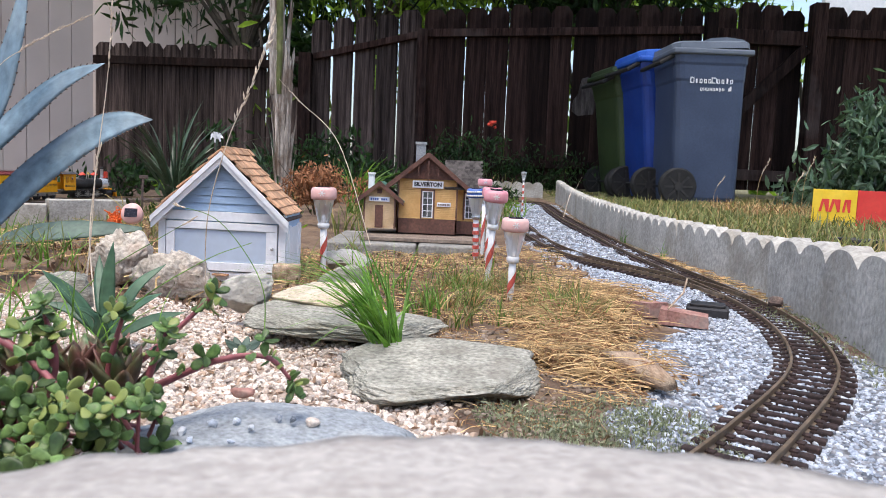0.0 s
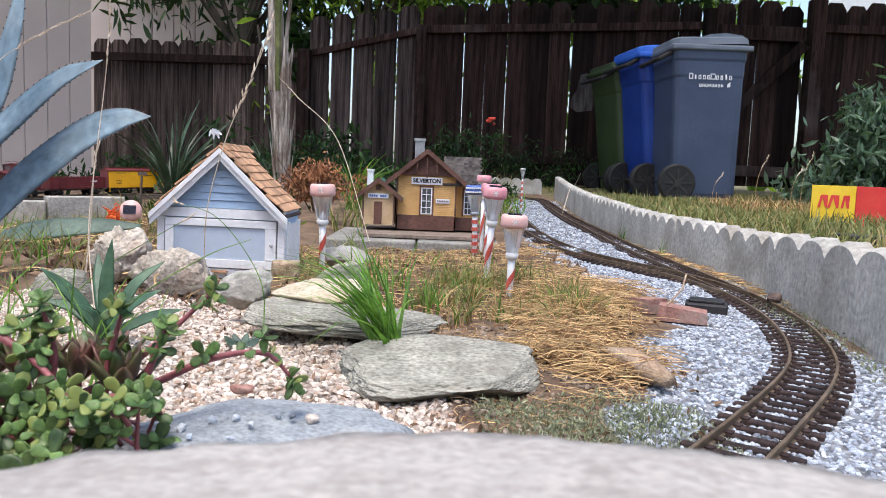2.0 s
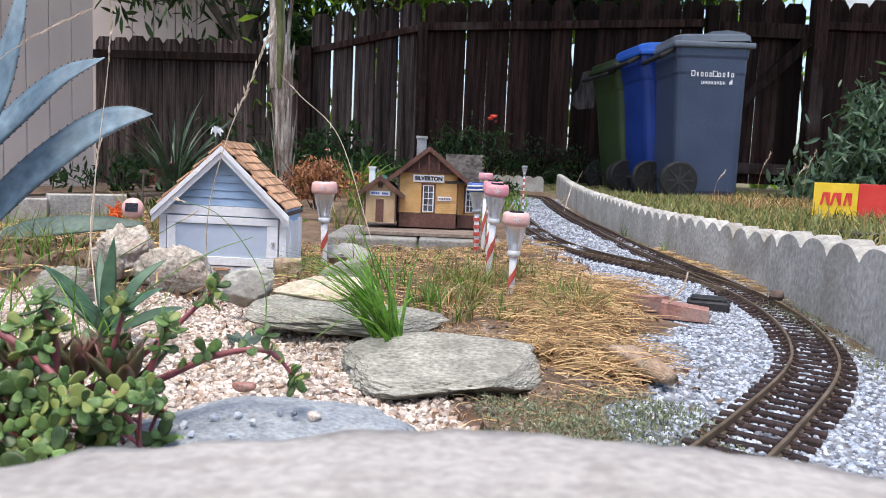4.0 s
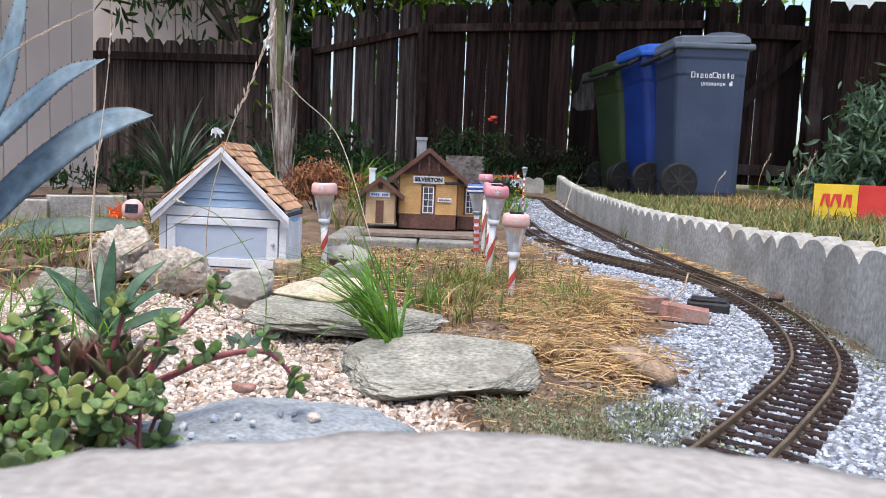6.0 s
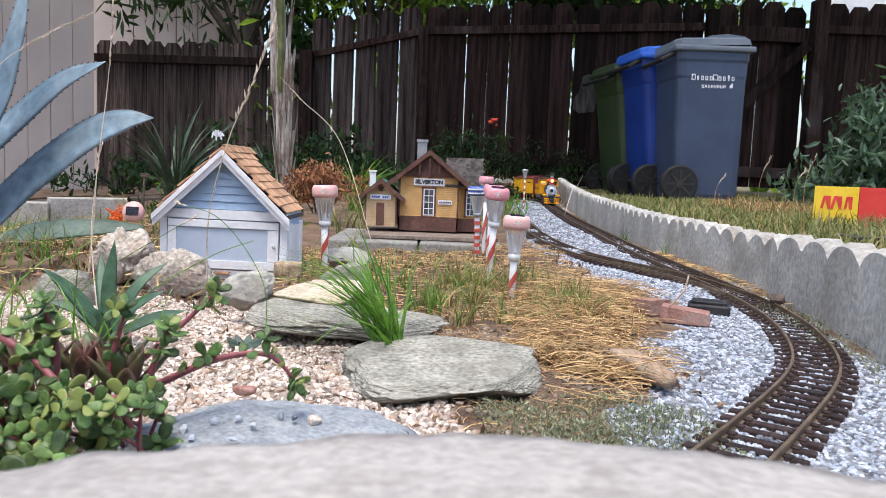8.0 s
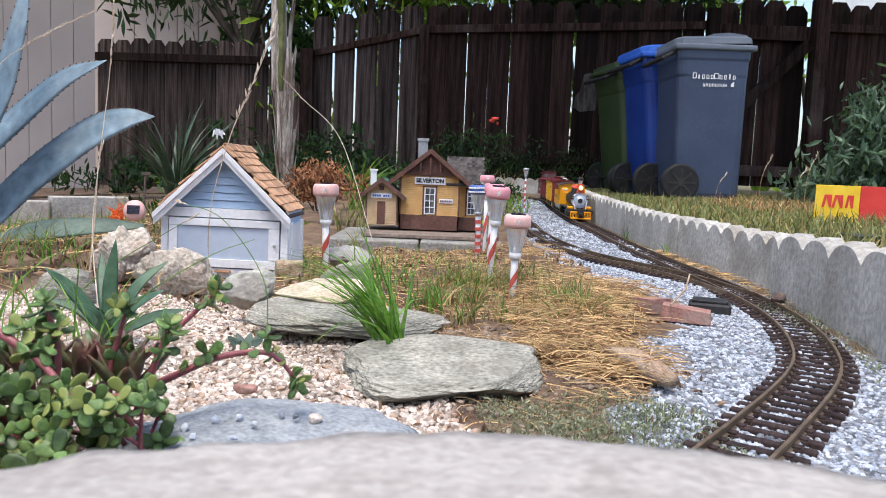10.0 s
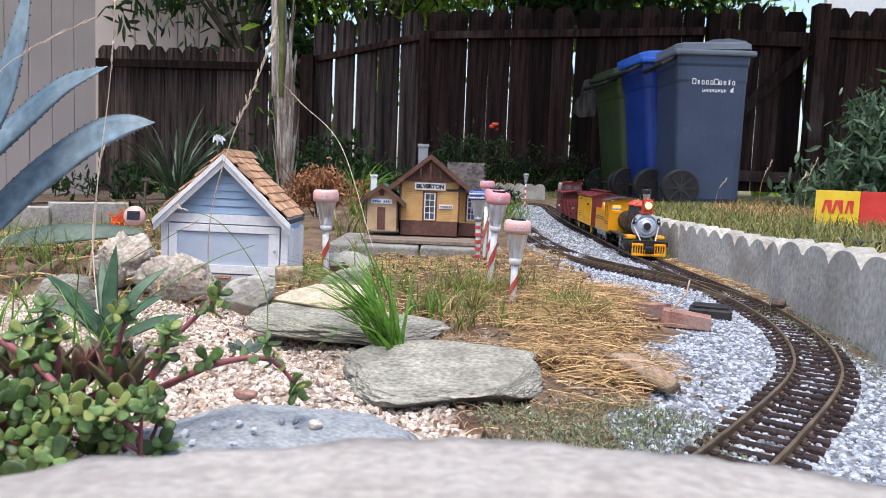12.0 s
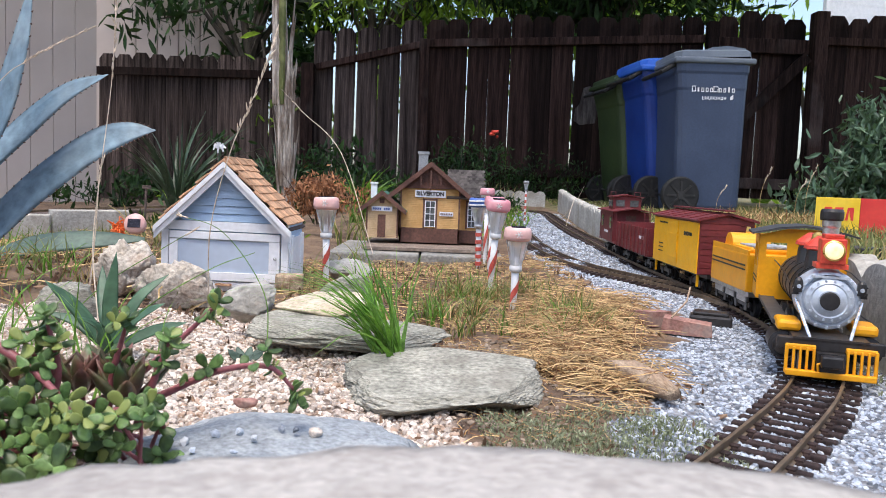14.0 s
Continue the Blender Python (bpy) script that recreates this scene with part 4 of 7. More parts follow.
    for i in range(8):
        for sgn in (-1, 1):
            b = B()
            box(b, (sgn * 0.006, 0.0 + i * 0.0215, T + 0.0135 + 0.001 * (i % 2)), (0.0165, 0.0225, 0.0025), Matrix.Translation((0, 0, 0)) @ Matrix.Translation((0, 0, T + 0.02)) @ pose(0, 0, 0, 0, 44 * sgn, 0) @ Matrix.Translation((0, 0, -T - 0.0135)))
            part("ridge_cap", b, "shingle", h)
    b = B()
    box(b, (-W - 0.001, D / 2, 0.036), (0.003, D - 0.02, 0.09))
    part("side_wall", b, "white", h)


blue_house()


# ---- station on its platform
def sign_text(parent, words, size, m, mat="ink", stretch=1.0):
    cu = bpy.data.curves.new("sign_words", "FONT")
    cu.body = words
    cu.size = size
    cu.align_x, cu.align_y = "CENTER", "CENTER"
    cu.extrude = 0.0004
    cu.offset = size * 0.045
    tmp = bpy.data.objects.new("sign_words", cu)
    me = bpy.data.meshes.new_from_object(tmp)
    bpy.data.objects.remove(tmp)
    me.materials.append(M[mat])
    o = new("lettering", me)
    o.parent = parent
    o.matrix_basis = m @ Matrix.Diagonal((stretch, 1, 1, 1))
    return o


def gable_house(t, x0, x1, y0, y1, zb, ze, zr, over, wall, roof, skirt, trim="brown", tiles=True):
    xm = (x0 + x1) / 2
    bm = B()
    prism(bm, [(x0, zb), (x1, zb), (x1, ze), (xm, zr), (x0, ze)], y0, y1)
    part("wall_shell", bm, wall, t)
    n = int((ze - zb) / 0.0055)
    for i in range(n):
        bm = B()
        z = zb + skirt + i * 0.0055
        if z > ze - 0.004:
            bm.free()
            break
        prism(bm, [(x0 - 0.0005, z), (x1 + 0.0005, z), (x1 + 0.0005, z + 0.0044), (x0 - 0.0005, z + 0.0044)], y0 - 0.0012, y0 - 0.0002)
        for v in bm.verts:
            if v.co.y < y0 - 0.001 and v.co.z < z + 0.001:
                v.co.y -= 0.002
        part("clapboard", bm, wall, t)
    if skirt:
        bm = B()
        box(bm, (xm, (y0 + y1) / 2, zb + skirt / 2), (x1 - x0 + 0.006, y1 - y0 + 0.006, skirt))
        part("skirt_board", bm, trim, t)
    for x in (x0, x1):
        bm = B()
        box(bm, (x, y0 - 0.001, (zb + ze) / 2), (0.005, 0.004, ze - zb))
        part("corner_post", bm, trim, t)
    half = (x1 - x0) / 2
    ang = math.degrees(math.atan2(zr - ze, half))
    L = (half + over) / math.cos(radians(ang))
    for sgn in (-1, 1):
        m = Matrix.Translation((xm, 0, zr + 0.004)) @ pose(0, 0, 0, 0, ang if sgn > 0 else 180 - ang, 0)
        bm = B()
        box(bm, (L / 2, (y0 + y1) / 2, 0), (L, y1 - y0 + 2 * over * 0.6, 0.006), m)
        part("roof", bm, roof, t)
        bm = B()
        k = (zr - ze) / half
        prism(bm, [(xm, zr + 0.009), (xm + sgn * (half + over), zr + 0.009 - k * (half + over)), (xm + sgn * (half + over), zr - 0.006 - k * (half + over)), (xm, zr - 0.006)], y0 - over * 0.6 - 0.004, y0 - over * 0.6 - 0.0005)
        part("barge_board", bm, trim, t)
        if tiles:
            bm = B()
            for r in range(int(L / 0.01)):
                for c in range(int((y1 - y0 + 1.2 * over) / 0.012)):
                    box(bm, (0.006 + r * 0.01, y0 - over * 0.6 + 0.006 + c * 0.012 + (0.006 if r % 2 else 0), 0.0045 * sgn), (0.011, 0.0112, 0.002), m @ pose(0, 0, 0, 0, 0, 0))
            part("roof_tiles", bm, roof, t)
    return t


def window(t, x, y, z, w, h, nx, nz, face="y"):
    m = Matrix.Translation((x, y, z)) @ (Matrix() if face == "y" else pose(0, 0, 0, 0, 0, 90))
    bm = B()
    box(bm, (0, 0, 0), (w, 0.003, h), m)
    wf = part("window", bm, "pane", t)
    bm = B()
    for i in range(nx + 1):
        box(bm, (-w / 2 + w * i / nx, -0.002, 0), (0.0018 if 0 < i < nx else 0.003, 0.003, h + 0.003), m)
    for j in range(nz + 1):
        box(bm, (0, -0.0022, -h / 2 + h * j / nz), (w + 0.003, 0.003, 0.002), m)
    part("window_frame", bm, "white", wf)
    bm = B()
    for sx in (-1, 1):
        box(bm, (sx * (w / 2 + 0.0045), -0.0012, 0), (0.005, 0.003, h + 0.012), m)
    box(bm, (0, -0.0012, h / 2 + 0.005), (w + 0.014, 0.003, 0.005), m)
    part("surround", bm, "brown", wf)


def make_station():
    t = thing("model_station", pose(0, 2.35, 0), "ochre model railway station with brown gables", "model station", "model buildings")
    # main block: gable end towards the camera
    gable_house(t, -0.142, 0.037, 0.0, 0.2, 0.0, 0.165, 0.238, 0.036, "station", "brown", 0.045)
    bm = B()
    prism(bm, [(-0.142, 0.166), (0.037, 0.166), (0.0, 0.196), (-0.0525, 0.237), (-0.105, 0.196)], -0.008, -0.003)
    part("gable_panel", bm, "brown", t)
    for dx in (-0.03, 0.0, 0.03):
        bm = B()
        box(bm, (-0.0525 + dx, -0.018, 0.19), (0.004, 0.012, 0.03 + 0.03 * (dx == 0)))
        part("gable_strut", bm, "brown", t)
    window(t, -0.052, -0.0025, 0.089, 0.03, 0.078, 2, 4)
    bm = B()
    box(bm, (-0.0525, -0.005, 0.15), (0.094, 0.005, 0.022), bev=0.0006)
    s = part("sign_board", bm, "white", t)
    sign_text(s, "SILVERTON", 0.0165, pose(-0.0525, -0.0086, 0.15, 90, 0, 0), stretch=1.0)
    bm = B()
    box(bm, (-0.002, -0.004, 0.09), (0.042, 0.004, 0.013))
    s = part("notice_board", bm, "white", t)
    bar_marks(s, "lettering", [(-0.018 + 0.0053 * i, 0.09, 0.0036, 0.005) for i in range(7)], "brown", pose(0, -0.0068, 0))
    # wing to the right, roof falling towards the camera
    bm = B()
    box(bm, (0.075, 0.11, 0.075), (0.07, 0.15, 0.15))
    part("wing_walls", bm, "station", t)
    bm = B()
    box(bm, (0.075, 0.11, 0.02), (0.074, 0.155, 0.04))
    part("skirt_board", bm, "brown", t)
    window(t, 0.082, 0.033, 0.088, 0.034, 0.075, 3, 4)
    m = Matrix.Translation((0.06, 0.0, 0.142)) @ pose(0, 0, 0, 36, 0, 0)
    bm = B()
    box(bm, (-0.006, 0.07, 0), (0.113, 0.15, 0.005), m)
    part("wing_roof", bm, "slate", t)
    bm = B()
    for r in range(14):
        for c in range(11):
            box(bm, (-0.058 + c * 0.0105 + (0.005 if r % 2 else 0), r * 0.0105, 0.0035), (0.0098, 0.0118, 0.002), m)
    part("wing_roof_tiles", bm, "slate", t)
    # chimney
    bm = B()
    box(bm, (-0.082, 0.13, 0.24), (0.03, 0.03, 0.075))
    box(bm, (-0.082, 0.13, 0.279), (0.036, 0.036, 0.008))
    part("chimney", bm, "rockblue", t)
    # annex to the left
    a = thing("model_annex", pose(0, 2.33, 0.012), "tan model hut with a brown door", "model hut", "model buildings")
    gable_house(a, -0.243, -0.15, 0.0, 0.12, 0.0, 0.098, 0.135, 0.027, "annex", "greenroof", 0.0, tiles=False)
    bm = B()
    box(bm, (-0.198, -0.003, 0.036), (0.024, 0.005, 0.068))
    part("door", bm, "brown", a)
    bm = B()
    box(bm, (-0.198, -0.004, 0.088), (0.062, 0.004, 0.014))
    s = part("sign_board", bm, "white", a)
    bar_marks(s, "lettering", [(-0.222 + 0.0065 * i, 0.088, 0.0048, 0.006) for i in range(8) if i != 4], "starblue", pose(0, -0.0068, 0))
    bm = B()
    box(bm, (-0.198, -0.003, 0.112), (0.014, 0.004, 0.013))
    part("vent", bm, "brown", a)
    bm = B()
    box(bm, (-0.23, 0.07, 0.14), (0.018, 0.018, 0.045))
    box(bm, (-0.23, 0.07, 0.165), (0.023, 0.023, 0.006))
    part("chimney", bm, "white", a)
    # platform planks and the blocks under it
    p = thing("station_platform", pose(0, 2.2, -0.006), "grey plank platform under the station", "platform")
    for i in range(9):
        bm = B()
        box(bm, (-0.045, 0.02 + i * 0.042, -0.004), (0.39 + 0.016 * (i % 2), 0.04, 0.01), bev=0.001)
        part("plank", bm, "platdeck", p)
    for x0, x1, dy in ((-0.33, -0.075, 0.0), (-0.07, 0.165, 0.01)):
        bm = B()
        box(bm, (0, 0, 0), (x1 - x0, 0.44, 0.06), bev=0.005)
        o = link_bm("concrete_block", bm, "curb")
        o.matrix_basis = pose((x0 + x1) / 2, 2.34 + dy, -0.0475, 0, 0.4, 0)
        tagged(o, "grey concrete paving block under the station", "paving block", "blocks under the station")


make_station()


# ---- solar stake lamps
def solar_lamp(x, y, z, top, head, label, lean=(0, 0), shade="pink", r=0.02, metal=False):
    """A stake lamp: striped post, clear flared glass, and a round cap with a cell; top is the height of the cap's top."""
    t = thing("solar_lamp", Matrix.Translation((x, y, z)) @ pose(0, 0, 0, lean[0], lean[1], 0), label, "solar lamp", "solar stake lamps")
    h = top - z
    cap, glassh = r * 0.92, r * 2.0
    bm = B()
    zc = h - cap
    lathe(bm, [(r * 0.8, zc - 0.002), (r, zc), (r * 1.04, zc + cap * 0.25), (r * 1.02, zc + cap * 0.75), (r * 0.93, zc + cap * 0.95), (r * 0.8, h)], 28)
    c = part("cap", bm, head, t, smooth=True)
    bm = B()
    box(bm, (0, 0, h + 0.0008), (r * 1.05, r * 1.05, 0.0012))
    part("solar_cell", bm, "solar", c)
    if not metal:
        bm = B()
        for k in range(6):
            q = pose(0, -r * 1.035, zc + cap * 0.5) @ pose(0, 0, 0, 0, 60 * k, 0)
            box(bm, (r * 0.13, 0, 0), (r * 0.26, 0.0008, r * 0.055), q)
        part("snowflake", bm, "whiteplastic", c)
    bm = B()
    lathe(bm, [(r * 0.38, zc - glassh), (r * 0.52, zc - glassh * 0.72), (r * 0.62, zc - glassh * 0.4), (r * 0.84, zc - 0.001)], 20)
    part("shade", bm, "clear", t, "clear ribbed plastic", smooth=True)
    bm = B()
    for k in range(10):
        a = 2 * math.pi * k / 10
        tube(bm, [(r * 0.4 * math.cos(a), r * 0.4 * math.sin(a), zc - glassh), (r * 0.84 * math.cos(a), r * 0.84 * math.sin(a), zc - 0.001)], 0.0006, 4)
    part("ribs", bm, "whiteplastic", t)
    bm = B()
    lathe(bm, [(r * 0.2, zc - glassh - 0.012), (r * 0.45, zc - glassh - 0.008), (r * 0.5, zc - glassh - 0.001), (r * 0.24, zc - glassh + 0.004), (r * 0.12, zc - glassh + r * 0.7)], 16)
    part("collar", bm, "whiteplastic" if not metal else "metal", t, smooth=True)
    zp = zc - glassh - 0.01
    bm = B()
    lathe(bm, [(r * 0.1, -0.03), (r * 0.22, -0.005), (r * 0.26, zp * 0.5), (r * 0.29, zp)], 14)
    part("stake", bm, "whiteplastic", t, smooth=True)
    bm = B()
    n = 24 if not metal else 0
    rings = []
    for k in range(n):
        f = k / (n - 1)
        a = 2.2 * math.pi * f + 1.0
        z0 = zp * f
        rr = r * (0.235 + 0.06 * f) + 0.0006
        wz = zp * 0.14
        for q in (0,):
            rings.append([bm.verts.new((rr * math.cos(a + s), rr * math.sin(a + s), z0 + u)) for s, u in ((-0.25, -wz), (0.25, -wz * 0.6), (0.25, wz), (-0.25, wz * 0.6))])
    for a, b in zip(rings, rings[1:]):
        for i in range(4):
            bm.faces.new((a[i], a[(i + 1) % 4], b[(i + 1) % 4], b[i]))
    if metal:
        for k in range(5):
            lathe(bm, [(r * 0.36, zp * (0.1 + 0.18 * k)), (r * 0.36, zp * (0.19 + 0.18 * k))], 14)
    part("stripe", bm, "redstripe", t)
    return t


solar_lamp(0.108, 1.18, land1(0.108, 1.18), 0.119, "palepink", "faded pink solar stake lamp with snowflake", (2, 1), r=0.0205)
solar_lamp(0.084, 1.4, land1(0.084, 1.4), 0.158, "pink", "pink solar stake lamp with a striped post", (5, 3), r=0.0215)
solar_lamp(0.1, 1.72, land1(0.1, 1.72), 0.158, "pink", "pink solar stake lamp in the row", (3, 2), r=0.022)
solar_lamp(0.106, 2.05, land1(0.106, 2.05), 0.175, "pink", "pink solar stake lamp at the end of the row", (0, 0), r=0.019)
solar_lamp(-0.226, 1.45, land1(-0.226, 1.45), 0.148, "palepink", "pink solar stake lamp beside the blue house", (0, -1), r=0.0235)
flag = solar_lamp(0.083, 1.9, land1(0.083, 1.9), 0.151, "starblue", "solar stake lamp with starry blue cap and red-white post", (2, -2), r=0.023, metal=True)
bm = B()
for k in range(14):
    a = -2.8 + 0.2 * k
    for j in (0.3, 0.7):
        zz = 0.151 - land1(0.083, 1.9) - 0.024 + 0.024 * j
        box(bm, (0.0238 * math.cos(a + 0.1 * (j > 0.5)), 0.0238 * math.sin(a + 0.1 * (j > 0.5)), zz), (0.0042, 0.0042, 0.0042), bev=0.001)
part("stars", bm, "whiteplastic", flag)
solar_lamp(0.386, 3.8, land1(0.386, 3.8), 0.214, "metal", "small steel solar lamp with striped post", (0, 0), r=0.014, metal=True)


def fallen_lamp():
    t = thing("fallen_lamp", pose(-0.612, 1.5, 0.08, 75, 0, 5), "fallen pink solar lamp head showing its dark cell", "solar lamp")
    bm = B()
    lathe(bm, [(0.014, -0.02), (0.019, -0.012), (0.021, 0.0), (0.019, 0.006)], 24)
    part("cap", bm, "palepink", t, smooth=True)
    bm = B()
    box(bm, (0, 0, 0.0068), (0.024, 0.017, 0.002))
    part("solar_cell", bm, "solar", t)
    bm = B()
    lathe(bm, [(0.004, -0.06), (0.012, -0.021)], 16)
    part("shade", bm, "whiteplastic", t)


fallen_lamp()

# ---- stones
rock("boulder", pose(-0.375, 1.09, 0.018, 3, 8, 12), (0.054, 0.04, 0.036), "rocklight", "grey-buff broken boulder before the blue house", 1, rough=0.36, cut=16)
rock("boulder", pose(-0.485, 1.16, 0.03, 0, -8, 30), (0.047, 0.04, 0.04), "rocklight", "pale broken boulder with rusty patches", 2, rough=0.36, cut=16)
rock("rock", pose(-0.237, 0.93, 0.028, 0, -14, 15), (0.034, 0.026, 0.022), "concrete", "rough grey rock resting on the slate", 3, rough=0.3)
rock("rock", pose(-0.475, 0.96, 0.006, 0, 0, 0), (0.034, 0.03, 0.032), "rockgrey", "rounded grey rock among pale gravel", 4)
rock("flagstone", pose(-0.115, 0.87, 0.007, 1, 3, -6), (0.118, 0.055, 0.0125), "rockgrey", "long layered grey slate slab", 5, sub=6, strata=0.022, rough=0.15, cut=5, boxy=4.0, flat=0.7)
rock("flagstone", pose(0.008, 0.71, -0.006, 3.8, 0, 4), (0.092, 0.09, 0.0165), "rockgrey", "flat grey weathered slab beside the straw", 6, sub=6, strata=0.025, rough=0.13, cut=5, boxy=4.0, flat=0.72)
rock("flagstone", pose(-0.14, 0.95, 0.026, 4, 0, 8), (0.072, 0.045, 0.01), "rockcream", "cream sandstone flag on the slate slab", 7, rough=0.14, boxy=3.4)
rock("flagstone", pose(-0.112, 0.475, -0.013, 5, -1, 10), (0.112, 0.122, 0.027), "rockblue", "large blue-grey flagstone with loose pebbles on it", 8, sub=5, rough=0.12, cut=5, boxy=1.6)
rock("rock", pose(-0.16, 1.25, 0.004, 0, 0, 20), (0.045, 0.03, 0.022), "rockgrey", "pale grey rock beside the lamp", 9)
rock("rock", pose(-0.25, 1.24, 0.004, 0, 0, 12), (0.026, 0.02, 0.022), "stick", "tan brick lump beside the house", 10, boxy=7.0, rough=0.1)
rock("rock", pose(-0.19, 1.5, 0.004, 0, 0, 20), (0.05, 0.035, 0.022), "concrete", "pale grey concrete lump in the bed", 12)
rock("rock", pose(0.52, 1.18, 0.006, 0, 0, 20), (0.012, 0.012, 0.008), "darkdeck", "small dark clod beside the edging", 11)
pebbles("pebbles", [(-0.13, 0.49, 0.0135), (-0.145, 0.485, 0.0135), (-0.118, 0.478, 0.0135), (-0.105, 0.5, 0.0135), (-0.16, 0.47, 0.0125), (-0.15, 0.455, 0.0125), (-0.095, 0.497, 0.014), (-0.125, 0.455, 0.0125)],
        [0.0042, 0.0035, 0.003, 0.0036, 0.0045, 0.004, 0.003, 0.0034], "ballast", "loose grey pebbles lying on the flagstone", "pebbles")
rock("rock", pose(-0.082, 0.5, 0.0115), (0.0048, 0.004, 0.0032), "gravel", "small tan pebble on the flagstone", 15, sub=3)
rock("rock", pose(-0.155, 0.6, 0.0), (0.01, 0.005, 0.004), "brick", "brick-red chip in the gravel", 16, sub=3)

# ---- bits beside the track
bm = B()
prism(bm, [(-0.028, 0.0), (0.04, 0.0), (0.038, 0.016), (-0.025, 0.022)], -0.018, 0.018)
o = link_bm("brick", bm, "brick")
o.matrix_basis = pose(0.335, 1.06, -0.014, 0, 0, -20)
tagged(o, "pink brick wedge supporting the ballast", "brick", "bricks beside the track")
bm = B()
prism(bm, [(-0.03, 0.0), (0.04, 0.0), (0.04, 0.022), (-0.03, 0.016)], -0.018, 0.018)
o = link_bm("brick", bm, "brick")
o.matrix_basis = pose(0.3, 1.14, -0.014, 0, 0, -62)
tagged(o, "pink brick wedge lying beside the switch box", "brick", "bricks beside the track")
bm = B()
box(bm, (0, 0, 0.008), (0.06, 0.04, 0.016), bev=0.003)
box(bm, (0.0, 0, 0.018), (0.05, 0.03, 0.006), bev=0.002)
o = link_bm("switch_box", bm, "black")
o.matrix_basis = pose(0.395, 1.12, -0.012, 0, 0, -20)
tagged(o, "black plastic switch motor beside the track", "switch motor")
bm = B()
tube(bm, [(0.17, 0.78, 0.0), (0.185, 0.73, 0.006), (0.197, 0.695, 0.005), (0.207, 0.665, 0.002)], [0.006, 0.011, 0.011, 0.007], 9)
for v in bm.verts:
    v.co += 0.003 * Vector((noise.noise(v.co * 90), noise.noise(v.co * 90 + Vector((5, 0, 0))), noise.noise(v.co * 70)))
o = link_bm("driftwood_stick", bm, "stick", smooth=True)
tagged(o, "short bleached stick lying on the ballast", "stick")
bm = B()
tube(bm, [(0.31, 1.03, 0.012), (0.345, 1.08, 0.028), (0.365, 1.13, 0.042)], 0.0014, 5)
o = link_bm("twig", bm, "stick")
tagged(o, "dry twig leaning over the brick wedge", "twig")

# ---- carton on the lawn
t = thing("carton", pose(1.54, 2.875, 0.042, 0, 0, -26), "yellow and red cardboard carton on the lawn", "box")
bm = B()
box(bm, (-0.073, 0.06, 0.073), (0.15, 0.14, 0.146), bev=0.001)
part("yellow_half", bm, "boxyellow", t)
bm = B()
box(bm, (0.125, 0.06, 0.073), (0.244, 0.14, 0.146), bev=0.001)
part("red_half", bm, "boxred", t)
bm = B()
for x, w in ((-0.107, 0.036), (-0.071, 0.04), (-0.031, 0.03)):
    prism(bm, [(x - w / 2, 0.062), (x - w / 2 + 0.009, 0.062), (x - 0.002, 0.1), (x + w / 2 - 0.01, 0.062), (x + w / 2 - 0.002, 0.062), (x + w / 2 - 0.002, 0.11), (x - w / 4, 0.11)], -0.0125, -0.0105)
part("emblem", bm, "boxred", t)
bm = B()
box(bm, (0, 0, 0.006), (0.3, 0.1, 0.034), bev=0.004)
o = link_bm("planter_tray", bm, "black")
o.matrix_basis = pose(1.2, 2.02, 0.036)
tagged(o, "low black plastic tray on the lawn", "tray")


# ---- the train; every vehicle runs along local +x, rail top at z = 0
def wheelset(t, x, r=0.0145, mat="rubber"):
    for sy in (-0.0215, 0.0215):
        bm = B()
        lathe(bm, [(r + 0.002, -0.004), (r + 0.002, -0.0025), (r, -0.002), (r, 0.004), (r * 0.6, 0.0035), (r * 0.55, 0.002)], 20, pose(x, sy, r, 90 if sy < 0 else -90))
        part("wheel", bm, mat, t)


def bogie(t, x):
    bm = B()
    for sy in (-0.032, 0.032):
        box(bm, (x, sy, 0.018), (0.075, 0.005, 0.008), bev=0.001)
        for dx in (-0.025, 0.025):
            box(bm, (x + dx, sy, 0.015), (0.012, 0.008, 0.013), bev=0.001)
    box(bm, (x, 0, 0.022), (0.02, 0.07, 0.008))
    part("bogie", bm, "black", t)
    for dx in (-0.025, 0.025):
        wheelset(t, x + dx)


def coupler(t, x):
    bm = B()
    s = 1 if x > 0 else -1
    box(bm, (x + s * 0.012, 0, 0.019), (0.03, 0.009, 0.007))
    box(bm, (x + s * 0.028, 0, 0.019), (0.006, 0.02, 0.012), bev=0.002)
    part("coupler", bm, "black", t)


